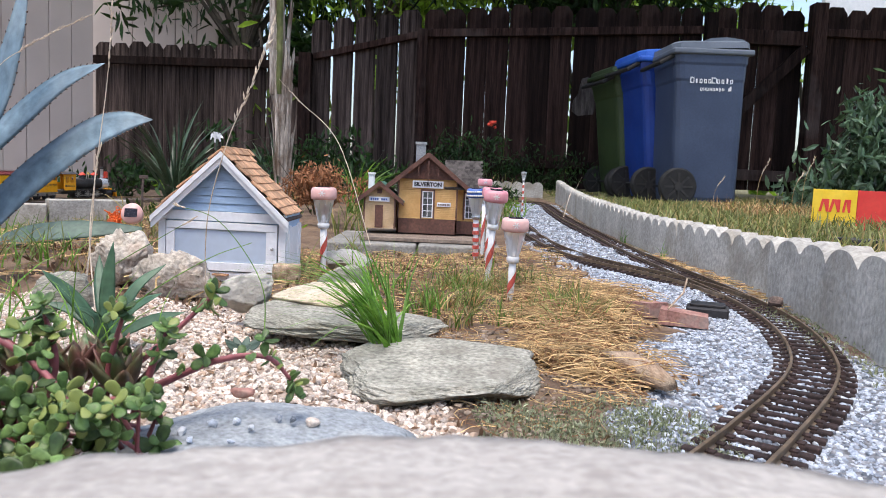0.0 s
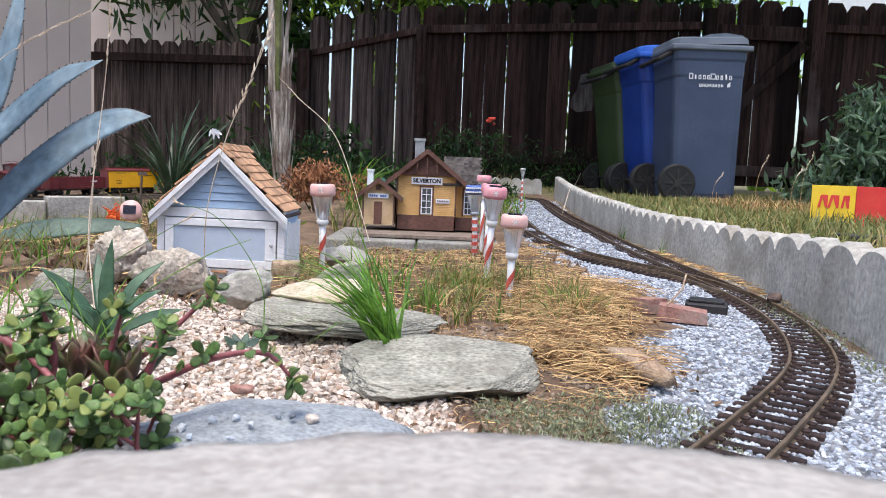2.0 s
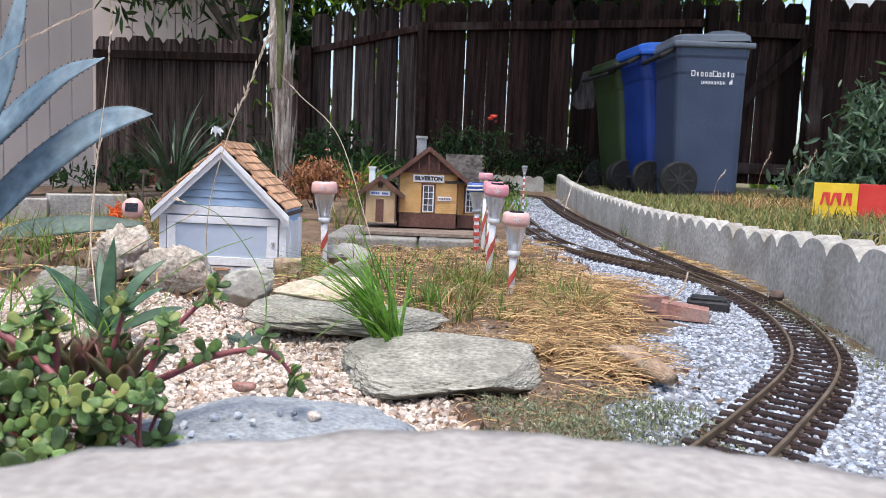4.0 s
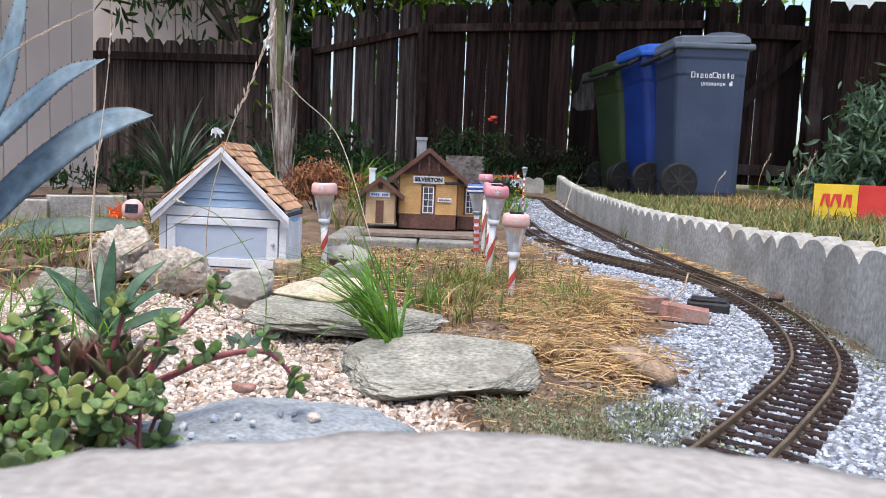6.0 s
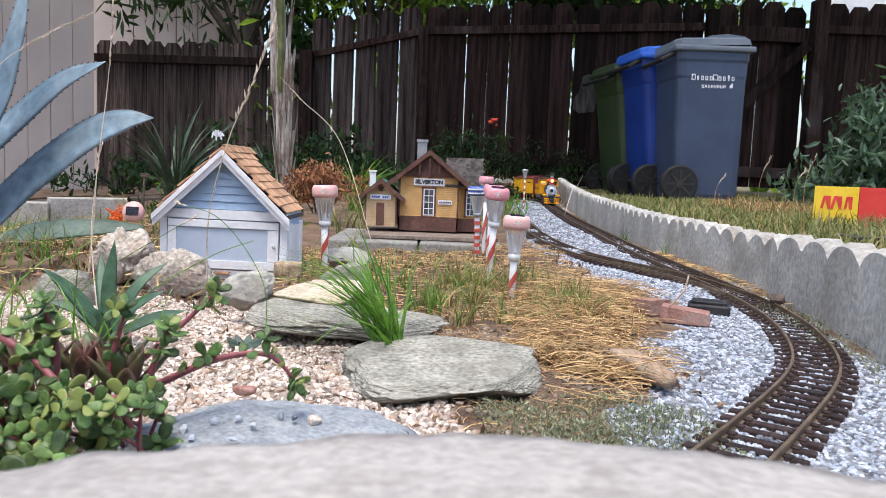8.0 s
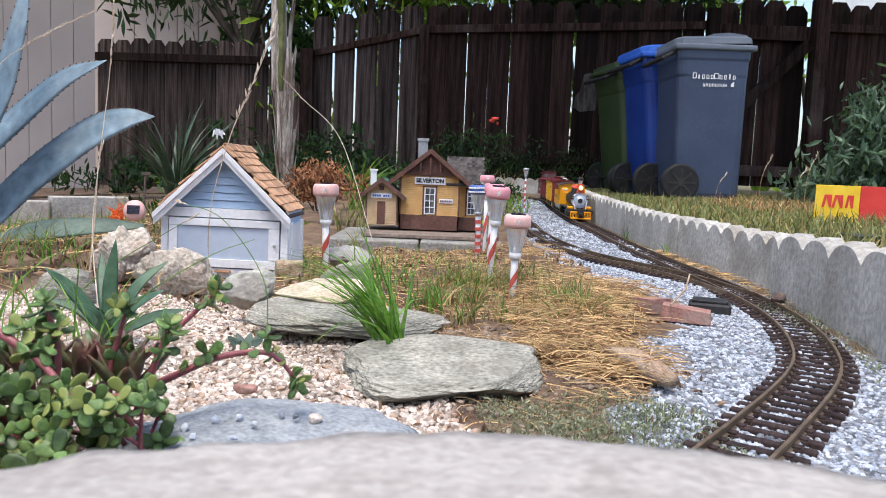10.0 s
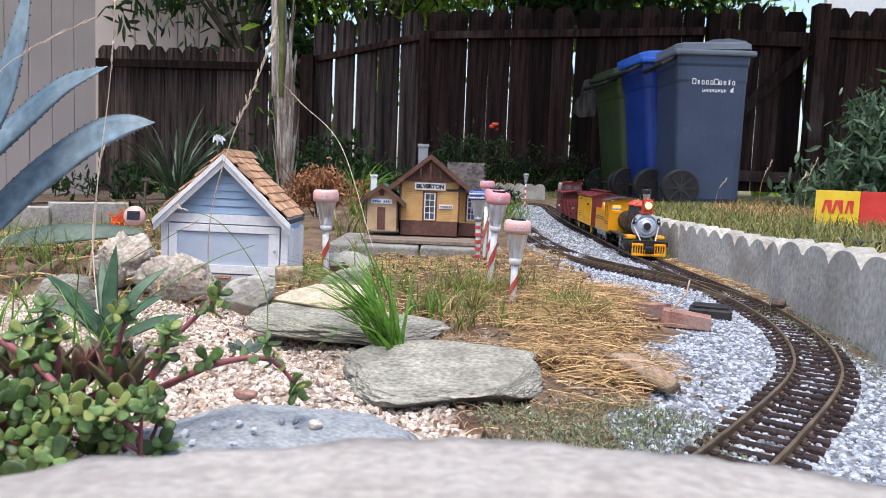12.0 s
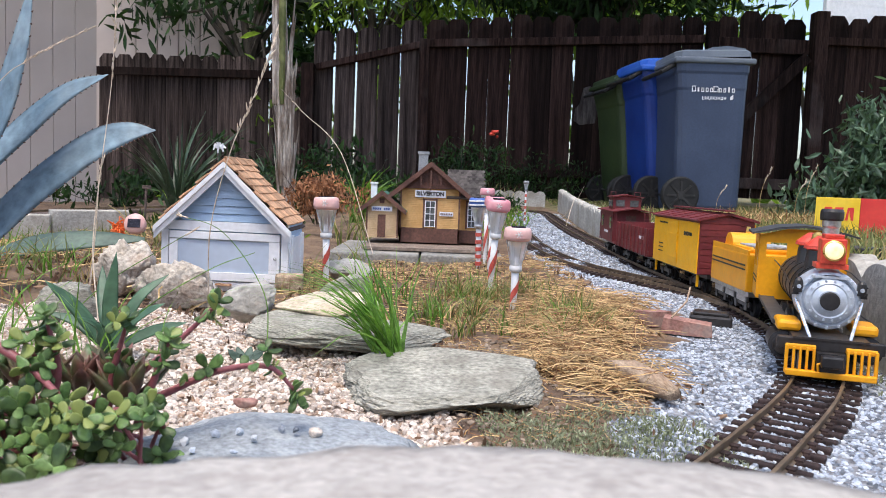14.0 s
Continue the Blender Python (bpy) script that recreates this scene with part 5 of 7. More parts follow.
def locomotive():
    t = thing("steam_locomotive", Matrix(), "yellow and black model steam locomotive with silver smokebox", "locomotive", "model train")
    X = pose(0, 0, 0, 0, 90, 0)
    bm = B()
    lathe(bm, [(0.0285, -0.112), (0.0285, 0.085)], 28, pose(0, 0, 0.078) @ X)
    for x in (-0.09, -0.05, -0.01, 0.03, 0.06):
        lathe(bm, [(0.0293, x - 0.002), (0.0293, x + 0.002)], 28, pose(0, 0, 0.078) @ X)
    part("boiler", bm, "black", t, smooth=False)
    bm = B()
    lathe(bm, [(0.0295, 0.08), (0.031, 0.083), (0.031, 0.118), (0.0296, 0.121), (0.0268, 0.1222), (0.0254, 0.1195), (0.024, 0.1195), (0.023, 0.1235), (0.018, 0.1262), (0.0165, 0.1255), (0.012, 0.1282), (0.0108, 0.129)], 36, pose(0, 0, 0.076) @ X)
    sb = part("smokebox", bm, "silver", t, "silver smokebox with riveted door")
    bm = B()
    for k in range(16):
        a = 2 * math.pi * k / 16
        box(bm, (0.1228, 0.0283 * math.cos(a), 0.076 + 0.0283 * math.sin(a)), (0.003, 0.0026, 0.0026))
        box(bm, (0.1245, 0.0203 * math.cos(a + 0.2), 0.076 + 0.0203 * math.sin(a + 0.2)), (0.003, 0.0022, 0.0022))
    box(bm, (0.1235, 0, 0.1), (0.003, 0.036, 0.0026))
    part("rivets", bm, "silver", sb)
    bm = B()
    lathe(bm, [(0.0095, 0.128), (0.0095, 0.1305), (0.008, 0.131)], 24, pose(0, 0, 0.076) @ X)
    part("number_plate", bm, "black", sb)
    bm = B()
    lathe(bm, [(0.011, 0.105), (0.011, 0.116), (0.0085, 0.122), (0.008, 0.15), (0.0092, 0.152), (0.0092, 0.158), (0.0105, 0.159), (0.0105, 0.166), (0.008, 0.167)], 24, pose(0.1, 0, 0))
    part("chimney", bm, "metal", t, smooth=False)
    bm = B()
    lathe(bm, [(0.0108, 0.158), (0.0116, 0.16), (0.0116, 0.167), (0.0102, 0.17), (0.008, 0.168)], 24, pose(0.1, 0, 0))
    part("chimney_cap", bm, "black", t)
    bm = B()
    box(bm, (0.117, 0, 0.127), (0.024, 0.024, 0.026), bev=0.0012)
    box(bm, (0.117, 0, 0.142), (0.02, 0.019, 0.005), bev=0.001)
    box(bm, (0.112, 0, 0.1115), (0.03, 0.03, 0.005))
    hl = part("headlight", bm, "engred", t, "red boxed headlight")
    bm = B()
    lathe(bm, [(0.0102, 0.1275), (0.0106, 0.131), (0.0094, 0.1318)], 24, pose(0, 0, 0.128) @ X)
    part("lamp_rim", bm, "gold", hl)
    bm = B()
    lathe(bm, [(0.0091, 0.1305), (0.0086, 0.1333), (0.0045, 0.1345)], 24, pose(0, 0, 0.128) @ X)
    part("lens", bm, "lamp", hl, smooth=True)
    for x, nm in ((0.048, "sand_dome"), (-0.03, "steam_dome")):
        bm = B()
        lathe(bm, [(0.018, 0.1), (0.0165, 0.112), (0.015, 0.124)], 20, pose(x, 0, 0))
        d = part(nm, bm, "black", t)
        bm = B()
        lathe(bm, [(0.0155, 0.123), (0.019, 0.1245), (0.0185, 0.128), (0.012, 0.134), (0.005, 0.139)], 22, pose(x, 0, 0))
        part("dome_cap", bm, "engred", d, "red dome cap")
    bm = B()
    lathe(bm, [(0.009, 0.128), (0.0075, 0.132), (0.006, 0.139), (0.002, 0.142)], 14, pose(0.01, 0, 0))
    part("bell", bm, "gold", t)
    # cab
    c = B()
    x0, x1, w, z0, z1 = -0.182, -0.112, 0.053, 0.045, 0.13
    for sy in (-1, 1):
        y = sy * w
        for a in ((x0, x1, z0, 0.085), (x0, x0 + 0.01, 0.085, 0.118), (x0 + 0.028, x0 + 0.036, 0.085, 0.118), (x1 - 0.014, x1, 0.085, 0.118), (x0, x1, 0.118, z1)):
            box(c, ((a[0] + a[1]) / 2, y, (a[2] + a[3]) / 2), (a[1] - a[0], 0.003, a[3] - a[2]))
    for a in ((-w, w, z0, 0.1), (-w, -w + 0.008, 0.1, 0.12), (w - 0.008, w, 0.1, 0.12), (-0.02, 0.02, 0.1, 0.12), (-w, w, 0.12, z1)):
        box(c, (x1, (a[0] + a[1]) / 2, (a[2] + a[3]) / 2), (0.003, a[1] - a[0], a[3] - a[2]))
    prism(c, [(-w, z1), (w, z1), (0.02, z1 + 0.009), (-0.02, z1 + 0.009)], -0.0015, 0.0015, pose(x1, 0, 0, 0, 0, 90))
    cab = part("cab", c, "yellow", t, "yellow cab with open windows")
    bm = B()
    prism(bm, [(-0.064, z1 + 0.0005), (-0.03, z1 + 0.0085), (0, z1 + 0.0115), (0.03, z1 + 0.0085), (0.064, z1 + 0.0005), (0.064, z1 + 0.003), (0.03, z1 + 0.0115), (0, z1 + 0.0145), (-0.03, z1 + 0.0115), (-0.064, z1 + 0.003)], x0 - 0.016 - 0.0, x1 + 0.012, pose(0, 0, 0, 0, 0, 0) @ Matrix(((0, 1, 0, 0), (-1, 0, 0, 0), (0, 0, 1, 0), (0, 0, 0, 1))))
    part("cab_roof", bm, "roofblack", t)
    for sy in (-1, 1):
        bm = B()
        for z in (0.066, 0.072):
            box(bm, ((x0 + x1) / 2, sy * (w + 0.0018), z), (x1 - x0 - 0.01, 0.0008, 0.002))
        part("lining", bm, "black", cab)
        bm = B()
        box(bm, (-0.01, sy * 0.041, 0.047), (0.235, 0.018, 0.003), bev=0.0006)
        part("running_board", bm, "roofblack", t)
        bm = B()
        box(bm, (-0.01, sy * 0.05, 0.0475), (0.235, 0.0015, 0.004))
        part("running_board_edge", bm, "roofblack", t)
        bm = B()
        lathe(bm, [(0.0145, -0.02), (0.0145, 0.02), (0.011, 0.021), (0.01, 0.024)], 22, pose(0.1, sy * 0.04, 0.026) @ X)
        part("cylinder", bm, "black", t)
        bm = B()
        box(bm, (0.105, sy * 0.036, 0.047), (0.042, 0.024, 0.011), bev=0.0035)
        part("valve_chest", bm, "yellow", t, "yellow valve chest")
        bm = B()
        tube(bm, [(0.12, sy * 0.031, 0.075), (0.152, sy * 0.017, 0.036)], 0.0018, 8)
        part("smokebox_brace", bm, "chrome", t)
        bm = B()
        lathe(bm, [(0.004, -0.006), (0.0048, 0.0), (0.004, 0.006), (0.002, 0.009)], 12, pose(0.122, sy * 0.0295, 0.089))
        box(bm, (0.12, sy * 0.032, 0.083), (0.006, 0.006, 0.006))
        mk = part("marker_lamp", bm, "black", t)
        bm = B()
        lathe(bm, [(0.0022, 0.004), (0.002, 0.0062)], 12, pose(0.122, sy * 0.0295, 0.089) @ X)
        part("lens", bm, "silver", mk)
        for x in (-0.075, -0.015, 0.045):
            bm = B()
            lathe(bm, [(0.025, -0.0035), (0.0235, -0.002), (0.0235, 0.0035), (0.0195, 0.004), (0.019, 0.0015)], 28, pose(x, sy * 0.0215, 0.0235, -90 * sy))
            wh = part("wheel", bm, "black", t)
            bm = B()
            for k in range(10):
                box(bm, (0.01, 0, 0), (0.02, 0.003, 0.0022), pose(x, sy * 0.024, 0.0235, 0, 36 * k, 0))
            lathe(bm, [(0.005, -0.002), (0.005, 0.004)], 12, pose(x, sy * 0.0225, 0.0235, -90 * sy))
            part("spokes", bm, "metal", wh)
        bm = B()
        box(bm, (-0.005, sy * 0.0285, 0.015), (0.125, 0.002, 0.005))
        box(bm, (0.045, sy * 0.031, 0.02), (0.1, 0.002, 0.0045))
        part("side_rod", bm, "metal", t)
        bm = B()
        tube(bm, [(-0.11, sy * 0.034, 0.097), (0.02, sy * 0.036, 0.097), (0.11, sy * 0.037, 0.09)], 0.0009, 5)
        part("handrail", bm, "black", t)
    bm = B()
    box(bm, (-0.015, 0, 0.032), (0.32, 0.034, 0.016))
    box(bm, (-0.147, 0, 0.04), (0.07, 0.088, 0.008))
    part("frame", bm, "black", t)
    bm = B()
    box(bm, (0.15, 0, 0.034), (0.01, 0.098, 0.012), bev=0.001)
    box(bm, (0.135, 0, 0.039), (0.04, 0.07, 0.004))
    part("buffer_beam", bm, "black", t)
    # pilot: a yellow cowcatcher of bars either side of the coupler
    bm = B()
    box(bm, (0.164, 0, 0.0065), (0.008, 0.082, 0.006), bev=0.001)
    for sy in (-1, 1):
        box(bm, (0.159, sy * 0.0275, 0.0315), (0.005, 0.028, 0.0055), bev=0.001)
        for k in range(5):
            y = sy * (0.0152 + 0.0062 * k)
            box(bm, (0.1617, y, 0.0195), (0.0035, 0.0026, 0.025), bev=0.0005)
        box(bm, (0.1617, sy * 0.0405, 0.019), (0.004, 0.003, 0.028), bev=0.0005)
    tube(bm, [(0.166, -0.011, 0.01), (0.168, -0.012, 0.017), (0.168, -0.008, 0.019)], 0.0014, 6)
    part("pilot", bm, "yellow", t, "yellow cowcatcher of upright bars")
    bm = B()
    box(bm, (0.168, 0, 0.021), (0.016, 0.02, 0.012), bev=0.002)
    box(bm, (0.16, 0, 0.018), (0.012, 0.026, 0.02))
    part("coupler", bm, "black", t)
    bm = B()
    for x in (0.105, 0.135):
        lathe(bm, [(0.0125, -0.026), (0.0105, -0.022), (0.0105, 0.022), (0.0125, 0.026)], 16, pose(x, 0, 0.0115, 90))
    part("pony_wheels", bm, "black", t)
    return t


def tender():
    t = thing("tender", Matrix(), "yellow model tender with black lining", "tender", "model train")
    bm = B()
    box(bm, (0.0, 0, 0.066), (0.19, 0.086, 0.056), bev=0.002)
    prism(bm, [(-0.095, 0.094), (0.095, 0.094), (0.095, 0.1), (0.03, 0.102), (-0.095, 0.102)], -0.042, -0.039)
    prism(bm, [(-0.095, 0.094), (0.095, 0.094), (0.095, 0.1), (0.03, 0.102), (-0.095, 0.102)], 0.039, 0.042)
    box(bm, (0.02, 0, 0.098), (0.09, 0.06, 0.01), bev=0.004)
    body = part("tank", bm, "yellow", t)
    for sy in (-1, 1):
        bm = B()
        for z in (0.071, 0.0775):
            box(bm, (0, sy * 0.0434, z), (0.175, 0.001, 0.0022))
        part("lining", bm, "black", body)
        bm = B()
        for x in (-0.06, 0.0, 0.06):
            box(bm, (x, sy * 0.035, 0.026), (0.045, 0.006, 0.011), bev=0.002)
        part("side_frame", bm, "metal", t)
    bm = B()
    pebbles_at = 0
    box(bm, (0.03, 0, 0.1035), (0.07, 0.05, 0.004), bev=0.001)
    part("coal", bm, "rockblue", t)
    bm = B()
    lathe(bm, [(0.022, -0.03), (0.022, 0.03)], 20, pose(-0.045, 0, 0.098, 90))
    part("rear_tank", bm, "yellow", t)
    bm = B()
    lathe(bm, [(0.003, 0.115), (0.0045, 0.122), (0.003, 0.13)], 12, pose(-0.045, 0, 0))
    part("filler", bm, "gold", t)
    bm = B()
    box(bm, (0, 0, 0.035), (0.204, 0.08, 0.007))
    part("frame", bm, "metal", t)
    bogie(t, 0.054)
    bogie(t, -0.054)
    coupler(t, -0.104)
    return t


def boxcar():
    t = thing("boxcar", Matrix(), "yellow-sided model boxcar with oxide red ends", "boxcar", "model train")
    Lh, w, z0, z1 = 0.15, 0.049, 0.036, 0.132
    bm = B()
    prism(bm, [(-w, z0), (w, z0), (w, z1), (0, z1 + 0.012), (-w, z1)], -Lh, Lh, Matrix(((0, 1, 0, 0), (-1, 0, 0, 0), (0, 0, 1, 0), (0, 0, 0, 1))))
    part("body", bm, "oxide", t)
    for sx in (-1, 1):
        for k in range(9):
            bm = B()
            box(bm, (sx * (Lh + 0.0008), 0, z0 + 0.006 + k * 0.0115), (0.002, 2 * w - 0.004, 0.0102))
            part("end_board", bm, "oxide", t)
    for sy in (-1, 1):
        bm = B()
        box(bm, (0, sy * (w + 0.0004), (z0 + z1) / 2 - 0.001), (2 * Lh, 0.0008, z1 - z0 - 0.004))
        s = part("side", bm, "cheddar", t, "yellow plank side with dark lettering")
        n = 33
        for k in range(n):
            x = -Lh + 2 * Lh * (k + 0.5) / n
            bm = B()
            box(bm, (x, sy * (w + 0.0014), (z0 + z1) / 2 - 0.001), (2 * Lh / n - 0.0006, 0.0018, z1 - z0 - 0.004))
            part("plank", bm, "cheddar", s)
        bm = B()
        box(bm, (0, sy * (w + 0.003), 0.086), (0.06, 0.002, 0.082), bev=0.0006)
        d = part("door", bm, "cheddar", t)
        bm = B()
        for z in (0.055, 0.1, 0.12):
            box(bm, (0, sy * (w + 0.0045), z), (0.07, 0.001, 0.0028))
        box(bm, (0.028, sy * (w + 0.0048), 0.086), (0.004, 0.0015, 0.04))
        part("hinge", bm, "cheddar", d)
        bm = B()
        for k in range(6):
            box(bm, (0.07 + 0.0085 * k, sy * (w + 0.0026), 0.106), (0.0062, 0.0008, 0.008 if k in (0, 2) else 0.0062))
        for k in range(5):
            box(bm, (-0.1 + 0.012 * k, sy * (w + 0.0026), 0.12), (0.009, 0.0008, 0.0035))
        for k in range(3):
            box(bm, (-0.09, sy * (w + 0.0026), 0.06 + 0.008 * k), (0.03, 0.0008, 0.0022))
        part("lettering", bm, "ink", s)
        for x in (-Lh + 0.008, Lh - 0.008):
            bm = B()
            box(bm, (x, sy * (w - 0.004), z0 - 0.012), (0.004, 0.004, 0.022))
            part("step", bm, "cheddar", t)
    bm = B()
    for sy in (-1, 1):
        m = Matrix.Translation((0, 0, z1 + 0.0145)) @ pose(0, 0, 0, -sy * 13.5)
        box(bm, (0, sy * 0.028, 0), (2 * Lh + 0.012, 0.058, 0.003), m)
        for k in range(7):
            box(bm, (-Lh + 2 * Lh * k / 6, sy * 0.028, 0.002), (0.004, 0.056, 0.002), m)
    part("roof", bm, "oxide", t)
    bm = B()
    for sy in (-0.007, 0, 0.007):
        box(bm, (0, sy, z1 + 0.0205), (2 * Lh + 0.02, 0.006, 0.0025))
    part("roof_walk", bm, "oxide", t)
    bm = B()
    for k in range(5):
        for sx in (-1, 1):
            tube(bm, [(sx * (Lh + 0.003), 0.024, 0.055 + 0.018 * k), (sx * (Lh + 0.003), 0.042, 0.055 + 0.018 * k)], 0.0009, 5)
    part("ladder", bm, "oxide", t)
    bm = B()
    box(bm, (0, 0, 0.032), (2 * Lh, 0.06, 0.008))
    for sy in (-0.025, 0.025):
        tube(bm, [(-0.08, sy, 0.03), (-0.035, sy, 0.018), (0.035, sy, 0.018), (0.08, sy, 0.03)], 0.0012, 5)
    part("underframe", bm, "black", t)
    bogie(t, 0.1)
    bogie(t, -0.1)
    coupler(t, Lh)
    coupler(t, -Lh)
    return t


def gondola():
    t = thing("gondola_wagon", Matrix(), "oxide red open gondola wagon", "wagon", "model train")
    Lh, w, z0, z1 = 0.178, 0.05, 0.036, 0.1
    bm = B()
    box(bm, (0, 0, z0 + 0.004), (2 * Lh, 2 * w, 0.008))
    part("floor", bm, "oxide", t)
    for sy in (-1, 1):
        for k in range(5):
            bm = B()
            box(bm, (0, sy * w, z0 + 0.006 + k * 0.0124), (2 * Lh, 0.004, 0.0116), bev=0.0005)
            part("side_plank", bm, "oxide", t)
        for k in range(9):
            bm = B()
            box(bm, (-Lh + 0.012 + k * (2 * Lh - 0.024) / 8, sy * (w + 0.003), (z0 + z1) / 2), (0.005, 0.004, z1 - z0))
            part("stake", bm, "oxide", t)
        bm = B()
        for k in range(6):
            box(bm, (0.08 + 0.009 * k, sy * (w + 0.0024), 0.075), (0.0065, 0.0008, 0.007))
        part("lettering", bm, "white", t)
    for sx in (-1, 1):
        bm = B()
        box(bm, (sx * Lh, 0, (z0 + z1) / 2), (0.004, 2 * w, z1 - z0))
        part("end", bm, "oxide", t)
    bm = B()
    box(bm, (0, 0, 0.031), (2 * Lh, 0.06, 0.008))
    part("underframe", bm, "black", t)
    bogie(t, 0.12)
    bogie(t, -0.12)
    coupler(t, Lh)
    coupler(t, -Lh)
    return t


def caboose():
    t = thing("caboose", Matrix(), "oxide red model caboose with a cupola", "caboose", "model train")
    Lh, w, z0, z1 = 0.1, 0.05, 0.038, 0.122
    turn = Matrix(((0, 1, 0, 0), (-1, 0, 0, 0), (0, 0, 1, 0), (0, 0, 0, 1)))
    bm = B()
    prism(bm, [(-w, z0), (w, z0), (w, z1), (0, z1 + 0.008), (-w, z1)], -Lh, Lh, turn)
    part("body", bm, "oxide", t)
    bm = B()
    prism(bm, [(-w - 0.007, z1 + 0.0005), (0, z1 + 0.0105), (w + 0.007, z1 + 0.0005), (w + 0.007, z1 + 0.0035), (0, z1 + 0.0135), (-w - 0.007, z1 + 0.0035)], -Lh - 0.032, Lh + 0.032, turn)
    part("roof", bm, "oxide", t)
    bm = B()
    prism(bm, [(-0.04, z1), (0.04, z1), (0.04, 0.162), (0, 0.168), (-0.04, 0.162)], -0.035, 0.035, turn)
    cu = part("cupola", bm, "oxide", t)
    bm = B()
    prism(bm, [(-0.046, 0.1625), (0, 0.1695), (0.046, 0.1625), (0.046, 0.165), (0, 0.172), (-0.046, 0.165)], -0.042, 0.042, turn)
    part("cupola_roof", bm, "oxide", cu)
    for sy in (-1, 1):
        for x in (-0.016, 0.016):
            bm = B()
            box(bm, (x, sy * 0.0405, 0.146), (0.02, 0.002, 0.018))
            part("window", bm, "pane", cu)
        for x in (-0.065, 0.065):
            bm = B()
            box(bm, (x, sy * (w + 0.0005), 0.092), (0.026, 0.002, 0.032))
            wv = part("window", bm, "pane", t)
            bm = B()
            box(bm, (x, sy * (w + 0.002), 0.092), (0.03, 0.001, 0.003))
            box(bm, (x, sy * (w + 0.002), 0.1095), (0.032, 0.002, 0.003))
            box(bm, (x, sy * (w + 0.002), 0.0745), (0.032, 0.002, 0.003))
            part("window_frame", bm, "oxide", wv)
        bm = B()
        for k in range(7):
            box(bm, (-0.027 + 0.009 * k, sy * (w + 0.001), 0.064), (0.0068, 0.001, 0.007))
        part("lettering", bm, "white", t)
    for sx in (-1, 1):
        for y in (-0.02, 0.02):
            bm = B()
            box(bm, (sx * 0.0355, y, 0.146), (0.002, 0.024, 0.018))
            part("window", bm, "pane", cu)
        bm = B()
        box(bm, (sx * (Lh + 0.0005), 0, 0.078), (0.002, 0.028, 0.07))
        part("door", bm, "brown", t)
        bm = B()
        box(bm, (sx * (Lh + 0.015), 0, 0.037), (0.03, 0.096, 0.005))
        part("platform", bm, "oxide", t)
        bm = B()
        for y in (-0.046, -0.02, 0.02, 0.046):
            tube(bm, [(sx * (Lh + 0.027), y, 0.038), (sx * (Lh + 0.027), y, 0.075)], 0.0012, 5)
        tube(bm, [(sx * (Lh + 0.027), -0.046, 0.075), (sx * (Lh + 0.027), 0.046, 0.075)], 0.0014, 5)
        for y in (-0.046, 0.046):
            tube(bm, [(sx * (Lh + 0.027), y, 0.038), (sx * (Lh + 0.027), y, z1 + 0.003)], 0.0013, 5)
        part("railing", bm, "oxide", t)
        bm = B()
        for y in (0.03, 0.046):
            tube(bm, [(sx * (Lh + 0.033), y, 0.035), (sx * (Lh + 0.033), y, z1 + 0.02)], 0.001, 5)
        for k in range(6):
            tube(bm, [(sx * (Lh + 0.033), 0.03, 0.045 + 0.015 * k), (sx * (Lh + 0.033), 0.046, 0.045 + 0.015 * k)], 0.0008, 5)
        part("ladder", bm, "oxide", t)
    bm = B()
    lathe(bm, [(0.005, 0.125), (0.005, 0.158), (0.007, 0.159), (0.006, 0.164)], 12, pose(-0.065, 0.02, 0))
    part("stove_pipe", bm, "black", t)
    bm = B()
    for sy in (-1, 1):
        tube(bm, [(-0.04, sy * 0.035, 0.168), (-0.04, sy * 0.035, 0.178), (0.04, sy * 0.035, 0.178), (0.04, sy * 0.035, 0.168)], 0.0009, 5)
    part("roof_rail", bm, "oxide", cu)
    bm = B()
    box(bm, (0, 0, 0.031), (2 * Lh, 0.06, 0.008))
    part("underframe", bm, "black", t)
    bogie(t, 0.065)
    bogie(t, -0.065)
    coupler(t, Lh + 0.03)
    coupler(t, -Lh - 0.03)
    return t


# vehicle, how far its middle runs behind the locomotive's front, how far back and ahead of the middle it is guided
TRAIN = [(locomotive(), 0.17, 0.07, 0.085), (tender(), 0.496, 0.054, 0.054), (boxcar(), 0.8, 0.1, 0.1), (gondola(), 1.166, 0.12, 0.12), (caboose(), 1.52, 0.065, 0.065)]


# ---- loose stone, straw and grass
def make_stones():
    p = spread((-0.75, 0.34), (0.12, 1.12), 23000, is_gravel)
    z = land(p[:, 0], p[:, 1])
    s = 0.0019 + 0.0028 * rng.uniform(0, 1, len(p)) ** 1.8
    pebbles("gravel", np.c_[p, z + s * 0.35], s, "gravel", "pinkish white gravel over the rockery bed", "gravel")
    p = spread((-0.15, 0.3), (0.75, 1.9), 24000, lambda x, y: is_ballast(x, y) | ((x > 0.1 + 0.5 * (y - 0.3)) & (x < 0.55) & (y < 0.6)))
    q = spread((0.1, 1.9), (0.75, 4.8), 6500, is_ballast)
    p = np.concatenate([p, q])
    z = land(p[:, 0], p[:, 1])
    s = rng.uniform(0.0018, 0.0036, len(p)) * (1 + 0.5 * (p[:, 1] > 1.9))
    between = np.exp(-((p[:, 0] - track_x(p[:, 1])) / 0.045) ** 4) * (p[:, 1] > 0.45)
    pebbles("ballast", np.c_[p, z + s * 0.3 - 0.001 + 0.0006 * between], s, "ballast", "blue-grey crushed stone ballast round the track", "ballast")


